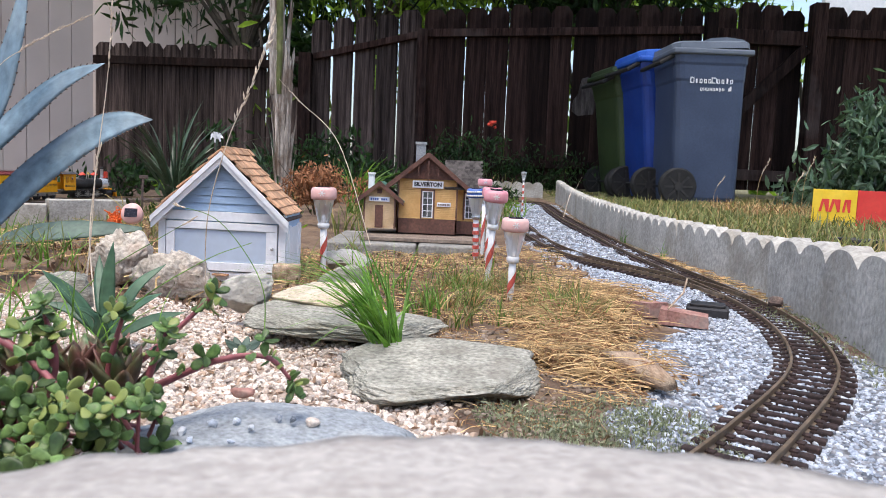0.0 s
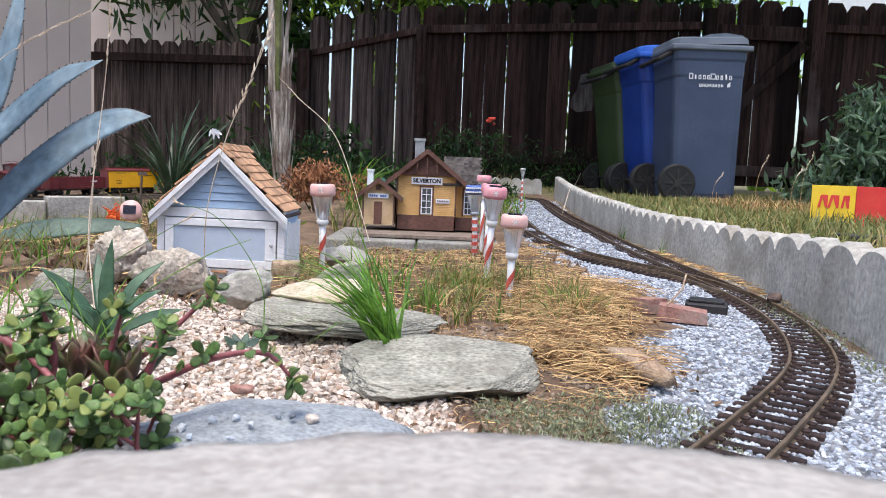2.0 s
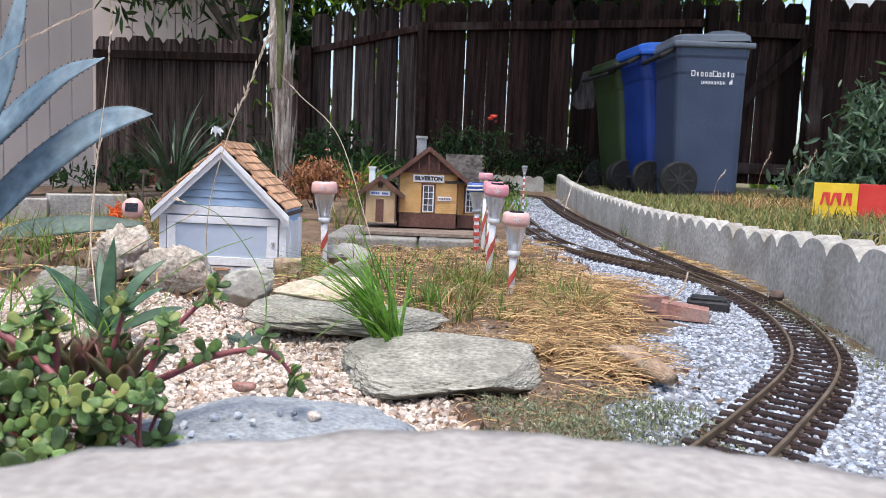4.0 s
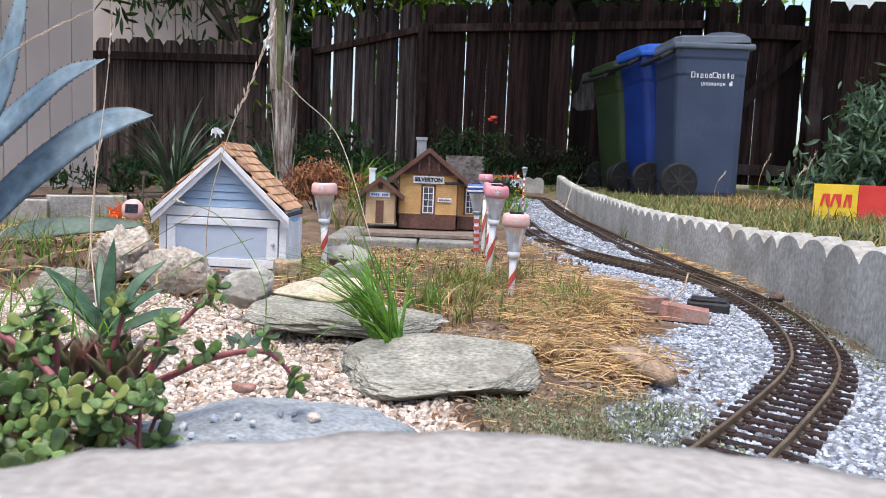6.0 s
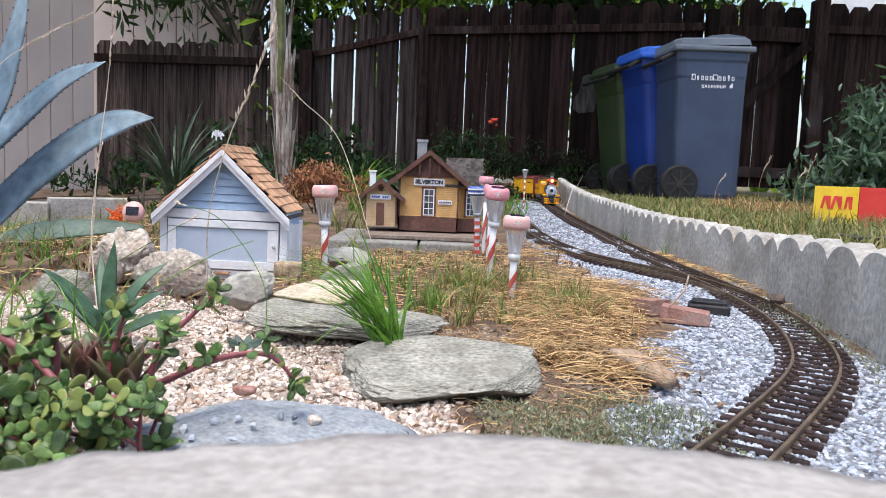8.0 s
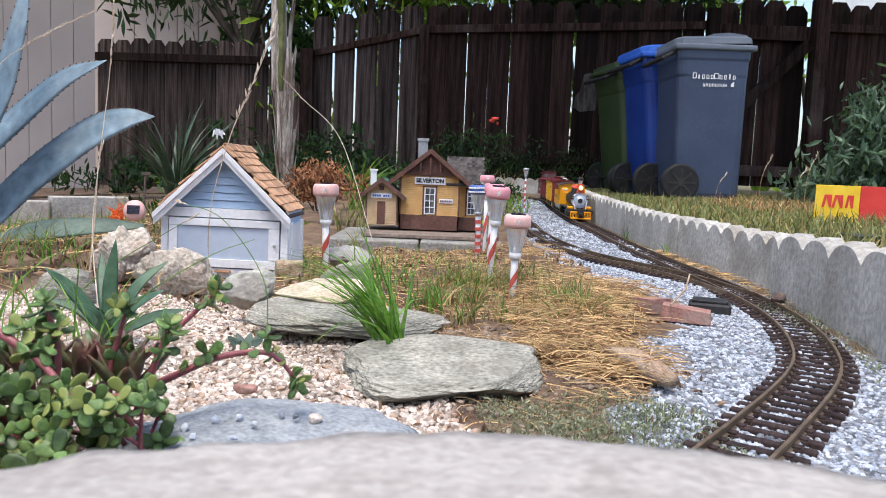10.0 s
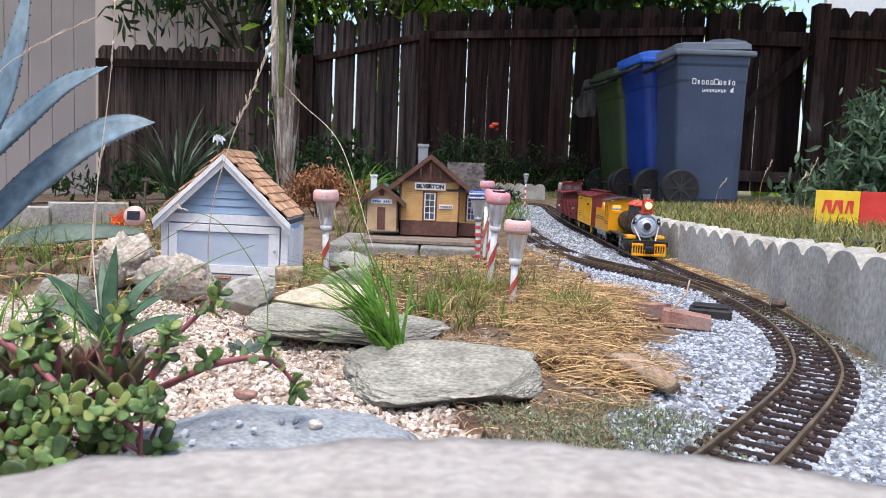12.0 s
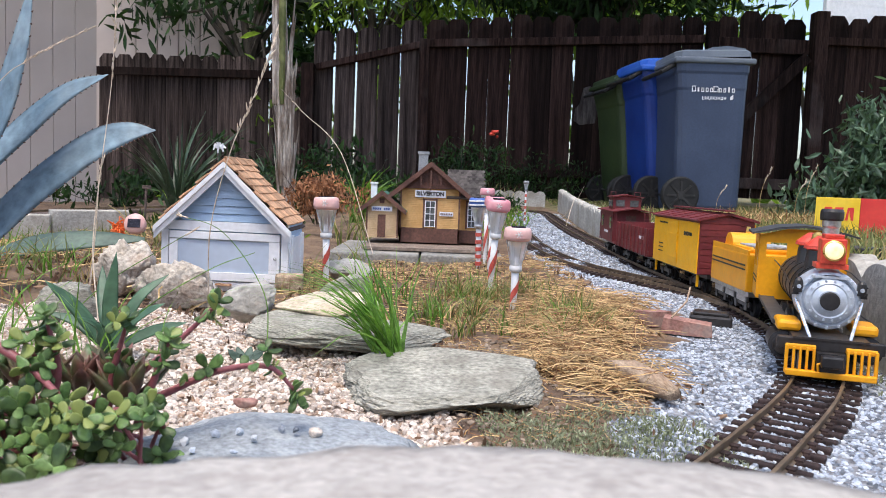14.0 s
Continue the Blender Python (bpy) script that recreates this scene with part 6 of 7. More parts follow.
def strands(name, spots, lengths, mat, label, category, lift=0.012, width=0.0011):
    """Fallen, bent stalks lying over one another."""
    Vs, Fs = [], []
    o = 0
    for (x, y), L in zip(spots, lengths):
        a = rng.uniform(0, 6.28)
        bend = rng.normal(0, 0.5)
        z = land1(x, y) + rng.uniform(0.001, lift)
        tilt = rng.normal(0, 0.12)
        for k in range(4):
            t = k / 3 - 0.5
            aa = a + bend * t
            px, py = x + math.cos(aa) * L * t, y + math.sin(aa) * L * t
            pz = z + tilt * L * t - 0.5 * lift * t * t
            sx, sy = -math.sin(aa) * width, math.cos(aa) * width
            Vs += [(px - sx, py - sy, pz), (px + sx, py + sy, pz), (px, py, pz + width * 1.2)]
        for k in range(3):
            b = o + 3 * k
            Fs += [(b, b + 1, b + 4, b + 3), (b + 1, b + 2, b + 5, b + 4), (b + 2, b, b + 3, b + 5)]
        o += 12
    return mesh_of(name, Vs, Fs, mat, label, category)


def is_straw(x, y):
    near = np.interp(y, [0.62, 0.75, 0.9, 1.1, 1.3], [0.13, 0.1, 0.07, 0.12, 0.16])
    far = np.interp(y, [0.62, 0.75, 0.9, 1.1, 1.3], [0.15, 0.2, 0.255, 0.275, 0.28])
    return (x > near + 0.5 * wob(x, y)) & (x < far + wob(x, y))


def make_litter():
    p = spread((0.0, 0.62), (0.4, 1.3), 3300, lambda x, y: is_straw(x, y) & (np.sin(31 * x + 9 * y) * np.sin(23 * y - 7 * x) + rng.uniform(-0.6, 1.1, np.shape(x)) > -0.1))
    strands("straw", p, rng.uniform(0.015, 0.08, len(p)), "straw", "golden dry straw lying beside the ballast", "straw", 0.026, 0.0005)
    p = spread((-0.5, 1.0), (0.4, 2.15), 4200, lambda x, y: (x < 0.28) & (x > -0.2 - 0.6 * (y - 1.0)))
    strands("dead_grass", p, rng.uniform(0.015, 0.06, len(p)), "straw", "brown dead grass over the station yard", "dead grass", 0.008, 0.0006)
    p = spread((-0.5, 1.0), (0.35, 2.15), 2600, lambda x, y: (x < 0.3) & ~is_straw(x, y))
    z = land(p[:, 0], p[:, 1])
    s = rng.uniform(0.003, 0.009, len(p))
    leaves("dead_leaves", np.c_[p, z + 0.003], s * 1.4, "litter", "brown dead leaf litter over the bed", "leaf litter")
    q = spread((-0.03, 0.52), (0.3, 0.95), 1500, lambda x, y: ~is_gravel(x, y) & ~is_ballast(x, y))
    s = rng.uniform(0.0015, 0.004, len(q))
    pebbles("grit", np.c_[q, land(q[:, 0], q[:, 1]) + s * 0.3], s, "crumb", "brown grit and crumbs of soil round the slab", "grit")
    q = spread((-0.03, 0.55), (0.3, 0.95), 500, lambda x, y: ~is_gravel(x, y) & ~is_ballast(x, y))
    strands("wisps", q, rng.uniform(0.01, 0.04, len(q)), "straw", "scattered wisps of straw round the slab", "straw", 0.006, 0.0004)
    q = spread((-0.5, 0.35), (0.25, 1.1), 500, lambda x, y: is_gravel(x, y) | (x > 0))
    leaves("crumbs", np.c_[q, land(q[:, 0], q[:, 1]) + 0.004], rng.uniform(0.003, 0.007, len(q)), "litter", "dry leaf crumbs on the gravel", "leaf litter")
    p = spread((0.55, 0.7), (0.62, 2.0), 160, lambda x, y: x < np.interp(y, EP[:, 1], EP[:, 0]) - 0.012)
    strands("straw_wisps", p, rng.uniform(0.02, 0.05, len(p)), "straw", "wisps of dry straw along the edging", "straw", 0.01, 0.0008)


def tuft(name, x, y, n, h, spread_r, mat, label, lean=0.45, w=0.0035, z=None, aim=None):
    a, r = rng.uniform(0, 6.28, n), spread_r * np.sqrt(rng.uniform(0, 1, n))
    px, py = x + r * np.cos(a), y + r * np.sin(a)
    z = land(px, py) if z is None else np.full(n, z)
    return blades(name, np.c_[px, py, z], h * rng.uniform(0.5, 1.0, n), np.abs(rng.normal(lean, 0.25, n)), w * rng.uniform(0.6, 1.2, n), mat, label, "grass", seg=5, kind="stuff", aim=aim)


def make_grass():
    # lawn behind the edging
    def on_lawn(x, y):
        return (x > np.interp(y, EP[:, 1], EP[:, 0]) + 0.07) & (x < 0.25 + 0.65 * y)
    p = spread((0.55, 0.9), (4.2, 6.6), 15000, on_lawn)
    k = 0.6 + 0.5 * np.sin(p[:, 0] * 3.1) * np.sin(p[:, 1] * 2.3) + rng.uniform(0, 0.5, len(p))
    blades("lawn", np.c_[p, land(p[:, 0], p[:, 1])], np.clip((0.05 * k + 0.012 * p[:, 1] * rng.uniform(0.2, 1, len(p))) * (1 - 0.75 * ramp(p[:, 1], 3.8, 5.2)), 0.012, 0.12), np.abs(rng.normal(0.5, 0.3, len(p))), 0.0045 + 0.0012 * p[:, 1],
           "lawn", "patchy green lawn with dry blades", "lawn", seg=3)
    p = spread((1.35, 3.3), (2.3, 4.4), 1500, lambda x, y: (x - 1.8) ** 2 + (y - 3.9) ** 2 < 0.3)
    blades("dry_lawn", np.c_[p, land(p[:, 0], p[:, 1])], rng.uniform(0.04, 0.11, len(p)), np.abs(rng.normal(0.7, 0.3, len(p))), np.full(len(p), 0.007), "straw", "straw-coloured dry patch of lawn", "dry grass", seg=3)
    # thin grass in the bed
    hubs = spread((-0.02, 0.92), (0.26, 1.5), 30, lambda x, y: (x - 0.1) ** 2 / 0.015 + (y - 1.12) ** 2 / 0.07 < 1)
    for mat, label, n in (("lawn", "thin green and yellow grass round the lamps", 1000), ("grass", "fresh green grass round the lamps", 380), ("straw", "withered red-brown grass round the lamps", 420)):
        p = hubs[rng.integers(0, len(hubs), n)] + rng.normal(0, 0.012, (n, 2))
        blades("bed_grass", np.c_[p, land(p[:, 0], p[:, 1])], rng.uniform(0.015, 0.066, n), np.abs(rng.normal(0.7, 0.35, n)), np.full(n, 0.0019), mat, label, "grass", seg=4)
    p = spread((-0.3, 1.0), (0.28, 2.1), 420, lambda x, y: x > -9)
    blades("yard_grass", np.c_[p, land(p[:, 0], p[:, 1])], rng.uniform(0.01, 0.04, len(p)), np.abs(rng.normal(0.6, 0.3, len(p))), np.full(len(p), 0.002), "lawn", "sparse short grass over the station yard", "grass", seg=4)
    p = spread((-0.02, 0.5), (0.26, 0.72), 3400, lambda x, y: (y < 0.56 + 0.35 * x + 0.4 * wob(x, y)) & (x > -0.03) & (x < 0.22))
    blades("low_weeds", np.c_[p, land(p[:, 0], p[:, 1])], rng.uniform(0.002, 0.0065, len(p)), np.abs(rng.normal(0.6, 0.3, len(p))), np.full(len(p), 0.0014), "herb", "low grey-green weeds beside the slab", "weeds", seg=3)
    q = spread((0.03, 0.53), (0.2, 0.66), 1600, lambda x, y: (x - 0.1) ** 2 / 0.006 + (y - 0.585) ** 2 / 0.002 < 1.2)
    leaves("creeping_weed", np.c_[q, land(q[:, 0], q[:, 1]) + rng.uniform(0.002, 0.012, len(q))], rng.uniform(0.0016, 0.0034, len(q)), "herb", "creeping grey-green weed beside the slab", "weeds")
    q = spread((0.43, 0.72), (0.6, 1.25), 900, lambda x, y: (x > np.interp(y, EP[:, 1], EP[:, 0]) - 0.075 + 0.4 * wob(x, y)) & (x < np.interp(y, EP[:, 1], EP[:, 0]) - 0.006))
    leaves("verge_weed", np.c_[q, land(q[:, 0], q[:, 1]) + rng.uniform(0.001, 0.008, len(q))], rng.uniform(0.002, 0.004, len(q)), "herb", "low grey-green weed between track and edging", "weeds")
    # tufts
    tuft("grass_clump", -0.05, 0.762, 105, 0.18, 0.014, "grass", "bright green grass clump before the slate", 0.9, 0.0042, aim=(2.9, 0.75))
    tuft("grass_tuft", -0.02, 1.05, 26, 0.07, 0.03, "grass", "green grass tuft behind the slate", 0.5, 0.003)
    tuft("grass_tuft", 0.19, 1.1, 24, 0.075, 0.02, "lawn", "yellow-green grass tuft beside the ballast", 0.35, 0.003)
    tuft("grass_tuft", -0.3, 0.68, 16, 0.13, 0.04, "grass", "thin grass tuft among the gravel", 0.5, 0.003)
    tuft("grass_tuft", -0.5, 0.8, 22, 0.15, 0.07, "grass", "thin arching grass tuft at the gravel edge", 0.6, 0.003)
    tuft("grass_tuft", -0.33, 0.56, 14, 0.1, 0.03, "grass", "thin grass tuft behind the succulent", 0.6, 0.0025)
    tuft("grass_tuft", -0.27, 0.4, 40, 0.03, 0.05, "flax", "dark short grass under the succulent", 0.6, 0.002)
    tuft("grass_tuft", 0.03, 1.5, 30, 0.05, 0.08, "grass", "short grass tuft between the lamps", 0.6, 0.003)
    tuft("grass_tuft", -0.1, 1.25, 34, 0.1, 0.05, "grass", "long grass tuft beside the grey rock", 0.6, 0.003)
    tuft("grass_tuft", -0.42, 0.7, 18, 0.12, 0.06, "grass", "thin grass tuft beside the agave", 0.5, 0.003)
    tuft("grass_tuft", -0.72, 1.35, 24, 0.1, 0.06, "grass", "green grass tuft behind the boulders", 0.6, 0.004)
    tuft("grass_tuft", -0.8, 1.5, 40, 0.1, 0.1, "lawn", "yellow-green weeds round the fallen leaf", 0.6, 0.0035)
    tuft("grass_tuft", -0.6, 1.32, 30, 0.07, 0.06, "straw", "dry grass tuft behind the boulder", 0.6, 0.003)
    tuft("grass_tuft", -0.95, 1.75, 40, 0.13, 0.08, "grass", "green weeds below the far blocks", 0.6, 0.004)
    tuft("grass_tuft", -0.22, 1.75, 30, 0.12, 0.06, "lawn", "long yellow grass tuft beside the lamp", 0.5, 0.003)
    tuft("grass_tuft", -0.3, 1.4, 26, 0.13, 0.05, "lawn", "long yellow grass tuft beside the blue house", 0.5, 0.003)
    tuft("grass_tuft", 0.3, 3.7, 40, 0.16, 0.12, "grass", "green grass tuft round the steel lamp", 0.7, 0.006)
    tuft("grass_tuft", 0.57, 2.42, 12, 0.06, 0.012, "grass", "weed tuft at the foot of the edging", 0.4, 0.003)
    tuft("grass_tuft", 0.565, 1.95, 10, 0.06, 0.01, "grass", "weed tuft growing against the edging", 0.4, 0.003)


def make_left_bed():
    def left(x, y):
        return (x < -0.28 - 0.25 * (y - 1.0)) & (x > -0.75 - 0.5 * (y - 1.0))
    p = spread((-2.4, 1.05), (-0.2, 4.2), 2600, left)
    z = land(p[:, 0], p[:, 1])
    leaves("leaf_litter", np.c_[p, z + rng.uniform(0.002, 0.012, len(p))], rng.uniform(0.006, 0.014, len(p)) * (0.7 + 0.4 * p[:, 1]), "litter", "brown leaf litter behind the boulders", "leaf litter")
    p = spread((-2.4, 1.05), (-0.2, 4.4), 1500, left)
    blades("bed_weeds", np.c_[p, land(p[:, 0], p[:, 1])], rng.uniform(0.015, 0.05, len(p)) * (0.7 + 0.35 * p[:, 1]), np.abs(rng.normal(0.6, 0.3, len(p))), 0.0025 * (0.6 + 0.5 * p[:, 1]), "lawn", "thin weeds in the bed behind the boulders", "weeds", seg=4)
    p = spread((-2.4, 1.05), (-0.2, 4.2), 900, left)
    strands("dead_stalks", p, rng.uniform(0.04, 0.12, len(p)), "straw", "dry stalks strewn behind the boulders", "dead grass", 0.03, 0.0014)


make_stones()
make_litter()
make_left_bed()
make_grass()


# ---- succulents and agaves
def agave(name, m, leaf_list, mat, label, thick=0.11, up=(0.1, -0.75, 0.66)):
    t = thing(name, m, label, "agave")
    for pts, wmax in leaf_list:
        line = smooth_line(pts, 7)
        n = len(line)
        widths = [wmax * max(0.02, (0.62 + 0.75 * f - 1.37 * f ** 2.6)) for f in [i / (n - 1) for i in range(n)]]
        teeth = []
        bm = B()
        side = (line[-1] - line[0]).cross(Vector((0, 0, 1)))
        fleshy(bm, line, widths, thick, up=up, teeth=teeth)
        lf = part("leaf", bm, mat, t, smooth=True)
        if mat != "agave" or wmax < 0.03:
            continue
        bm = B()
        for q, d, r in teeth:
            r = min(r, 0.0028)
            cyl(bm, r * 0.5, 0.0002, r * 1.4, Matrix.Translation(q) @ d.to_track_quat("Z", "Y").to_matrix().to_4x4(), 5)
        part("spines", bm, "tooth", lf)["kind"] = "stuff"
    return t


agave("blue_agave", Matrix(), [
    ([(-0.86, 1.22, -0.03), (-0.73, 1.2, 0.07), (-0.645, 1.2, 0.15), (-0.56, 1.2, 0.215), (-0.505, 1.2, 0.24), (-0.458, 1.2, 0.247)], 0.092),
    ([(-0.86, 1.22, 0.03), (-0.735, 1.2, 0.17), (-0.66, 1.2, 0.245), (-0.595, 1.2, 0.3), (-0.532, 1.2, 0.33)], 0.075),
    ([(-0.86, 1.2, 0.02), (-0.69, 1.15, 0.22), (-0.64, 1.14, 0.34), (-0.615, 1.14, 0.46)], 0.085),
    ([(-0.86, 1.22, -0.02), (-0.78, 1.1, 0.06), (-0.7, 1.02, 0.03), (-0.66, 0.98, -0.01)], 0.06),
    ([(-0.88, 1.22, 0.0), (-0.95, 1.3, 0.16), (-1.0, 1.36, 0.3)], 0.06)], "agave", "blue-grey agave with toothed curving leaves", 0.07, (-0.45, -0.85, 0.35))
agave("small_agave", pose(-0.335, 0.76, 0.0), [
    ([(0, 0, 0.0), (0.0, 0.002, 0.05), (0.004, 0.006, 0.1)], 0.02),
    ([(0, 0, 0.0), (-0.03, -0.01, 0.045), (-0.055, -0.02, 0.072)], 0.018),
    ([(0, 0, 0.0), (0.03, -0.012, 0.035), (0.065, -0.025, 0.055)], 0.018),
    ([(0, 0, 0.0), (0.02, 0.02, 0.05), (0.045, 0.04, 0.075)], 0.016),
    ([(0, 0, 0.0), (-0.02, 0.03, 0.05), (-0.03, 0.05, 0.08)], 0.016),
    ([(0, 0, 0.0), (0.0, -0.03, 0.03), (-0.005, -0.06, 0.045)], 0.018),
    ([(0, 0, 0.0), (-0.035, 0.01, 0.025), (-0.07, 0.01, 0.035)], 0.016),
    ([(0, 0, 0.0), (0.04, 0.01, 0.02), (0.075, 0.01, 0.03)], 0.016)], "agavegreen", "dark green young agave in the gravel", 0.13)
agave("small_agave", pose(-0.2, 0.77, -0.008), [([(0, 0, 0), (0.012 * math.cos(a), 0.012 * math.sin(a), 0.006), (0.019 * math.cos(a), 0.019 * math.sin(a), 0.012)], 0.01) for a in np.linspace(0, 6.2, 9)],
      "pale", "tiny blue-green rosette in the gravel", 0.14)


def round_leaf(m, r):
    V, F = ico(2)
    return [tuple(m @ Vector((v[0] * r, v[1] * r * 0.82, v[2] * r * 0.2))) for v in V], F


def jade():
    """Purslane bush: burgundy branching stems with pairs of round leaves, rosettes between them."""
    t = thing("succulent_bush", Matrix(), "trailing succulent bush with burgundy stems and round leaves", "succulent")
    R = random.Random(5)
    V0, F0 = ico(2)
    Vs, Fs, count = [], [], 0

    def leaf(p, d, r, axis=None):
        nonlocal count
        nn = axis or Vector((R.gauss(-0.1, 0.5), R.gauss(-0.7, 0.4), R.gauss(0.6, 0.5)))
        nn = (nn - d * nn.dot(d)).normalized()
        q = np.array(Matrix((d, nn.cross(d), nn)).transposed())
        W = V0 * np.array([r, r * 0.78, r * 0.17])
        W[:, 1] *= 0.72 + 0.33 * W[:, 0] / r
        W[:, 2] += 0.18 * (W[:, 0] ** 2 + W[:, 1] ** 2) / r
        W = (W + np.array([r * 0.9, 0, 0])) @ q.T + np.array(p)
        Vs.append(W)
        Fs.extend([[i + count for i in f] for f in F0])
        count += len(V0)
    def sprig(p, axis, r, n):
        """A whorl of leaves in crossed pairs round a stem's tip."""
        u = axis.orthogonal().normalized()
        v = axis.cross(u)
        a0 = R.uniform(0, 6.28)
        for j in range(n):
            a = a0 + 3.1416 * j + (1.57 if j % 4 > 1 else 0) + R.gauss(0, 0.2)
            up = 0.15 + 0.28 * (j // 2)
            d = (u * math.cos(a) + v * math.sin(a) + axis * up).normalized()
            leaf(p + axis * (0.0022 * (j // 2)), d, r * (1 - 0.13 * (j // 2)) * R.uniform(0.85, 1.15), axis + Vector((R.gauss(0, 0.15), R.gauss(0, 0.15), 0)))

    stems = [
        ((-0.27, 0.47, 0.01), (-0.215, 0.49, 0.035), (-0.175, 0.5, 0.07), (-0.15, 0.5, 0.095)),
        ((-0.26, 0.47, 0.01), (-0.195, 0.49, 0.03), (-0.15, 0.5, 0.05), (-0.115, 0.5, 0.055), (-0.097, 0.5, 0.04)),
        ((-0.3, 0.46, 0.06), (-0.265, 0.455, 0.035), (-0.235, 0.445, 0.02), (-0.2, 0.44, 0.015)),
        ((-0.26, 0.47, 0.0), (-0.23, 0.44, 0.03), (-0.215, 0.43, 0.022), (-0.212, 0.425, 0.01)),
        ((-0.27, 0.48, 0.0), (-0.24, 0.46, 0.05), (-0.23, 0.45, 0.075)),
        ((-0.28, 0.48, 0.0), (-0.29, 0.47, 0.05), (-0.295, 0.46, 0.085)),
        ((-0.26, 0.46, 0.0), (-0.26, 0.43, 0.03), (-0.255, 0.41, 0.035)),
        ((-0.25, 0.46, 0.0), (-0.225, 0.42, 0.02), (-0.21, 0.405, 0.03)),
        ((-0.27, 0.45, 0.0), (-0.285, 0.42, 0.025), (-0.29, 0.4, 0.03)),
        ((-0.26, 0.46, 0.0), (-0.2, 0.45, 0.035), (-0.175, 0.445, 0.04)),
        ((-0.27, 0.46, 0.0), (-0.235, 0.43, 0.01), (-0.225, 0.405, 0.002)),
        ((-0.28, 0.46, 0.0), (-0.27, 0.43, 0.0), (-0.265, 0.4, -0.004)),
        ((-0.275, 0.44, 0.084), (-0.245, 0.435, 0.07), (-0.22, 0.43, 0.052), (-0.2, 0.42, 0.035)),
        ((-0.21, 0.47, 0.02), (-0.205, 0.47, 0.055), (-0.197, 0.47, 0.085)),
        ((-0.19, 0.47, 0.02), (-0.178, 0.47, 0.055), (-0.17, 0.47, 0.075)),
        ((-0.24, 0.46, 0.03), (-0.232, 0.455, 0.06), (-0.236, 0.45, 0.09)),
    ]
    for st in stems:
        line = smooth_line(st, 6)
        n = len(line)
        bm = B()
        tube(bm, line, [0.0032 - 0.0019 * i / (n - 1) for i in range(n)], 7)
        part("stem", bm, "stem", t, smooth=True)
        for i in range(6, n, 3):
            d = (line[i] - line[i - 1]).normalized()
            if i >= n - 3:
                sprig(line[-1], (d + Vector((0, -0.4, 0.2))).normalized(), 0.0064, 6)
            for k in range(2):
                s = d.orthogonal().normalized()
                s.rotate(Euler((R.uniform(-3, 3), R.uniform(-3, 3), R.uniform(-3, 3))))
                v = (s + d * 0.4 + Vector((0, -0.25, 0.35))).normalized()
                p = line[i] + Vector((R.gauss(0, 0.002), R.gauss(0, 0.002), R.gauss(0, 0.002)))
                leaf(p, v, R.uniform(0.004, 0.0065))
                if R.random() < 0.5:
                    sprig(p + v * 0.01, (v + Vector((0, -0.4, 0.3))).normalized(), R.uniform(0.0045, 0.006), 4)
    # crowded lower mass
    bm = B()
    for k in range(78):
        p = Vector((min(-0.168, R.gauss(-0.232, 0.037)), R.gauss(0.428, 0.022), max(-0.012, R.gauss(0.017, 0.022))))
        axis = Vector((R.gauss(0.05, 0.4), R.gauss(-0.65, 0.3), R.gauss(0.65, 0.3))).normalized()
        sprig(p, axis, R.uniform(0.0052, 0.0076), R.choice((4, 4, 6)))
        q = p - axis * R.uniform(0.015, 0.03)
        tube(bm, [q + Vector((0, 0.012, -0.012)), q, p + axis * 0.003], [0.0017, 0.0015, 0.001], 5)
    part("twigs", bm, "stem", t, smooth=True)["kind"] = "stuff"
    mesh_of("leaves", np.concatenate(Vs).tolist(), Fs, "succleaf", parent=t, smooth=True)
    r = thing("rosette_succulent", Matrix(), "red-green pointed rosette succulent in the gravel", "succulent")
    for cx, cy, cz, s in ((-0.2, 0.475, 0.03, 1.45), (-0.232, 0.485, 0.035, 1.3), (-0.262, 0.48, 0.035, 1.3), (-0.29, 0.49, 0.035, 1.2), (-0.215, 0.5, 0.04, 1.1), (-0.31, 0.5, 0.03, 1.2)):
        for k in range(11):
            bm = B()
            a = 2.4 * k
            f = k / 11
            tilt = 1.35 - 0.85 * f
            d = Vector((math.cos(a) * math.cos(tilt), math.sin(a) * math.cos(tilt), math.sin(tilt)))
            L = 0.026 * s * (0.7 + 0.5 * f)
            line = [Vector((cx, cy, cz)) + d * (L * u) + Vector((0, 0, 0.004 * u * u)) for u in (0, 0.3, 0.6, 0.85, 1.0)]
            fleshy(bm, line, [w * s for w in (0.0045, 0.008, 0.0085, 0.005, 0.001)], 0.28, up=(0.01, 0.02, 1))
            part("leaf", bm, "succred", r, smooth=True)
        bm = B()
        tube(bm, [(cx, cy + 0.01, -0.02), (cx, cy, cz + 0.004)], 0.002, 6)
        part("stem", bm, "stem", r)


jade()


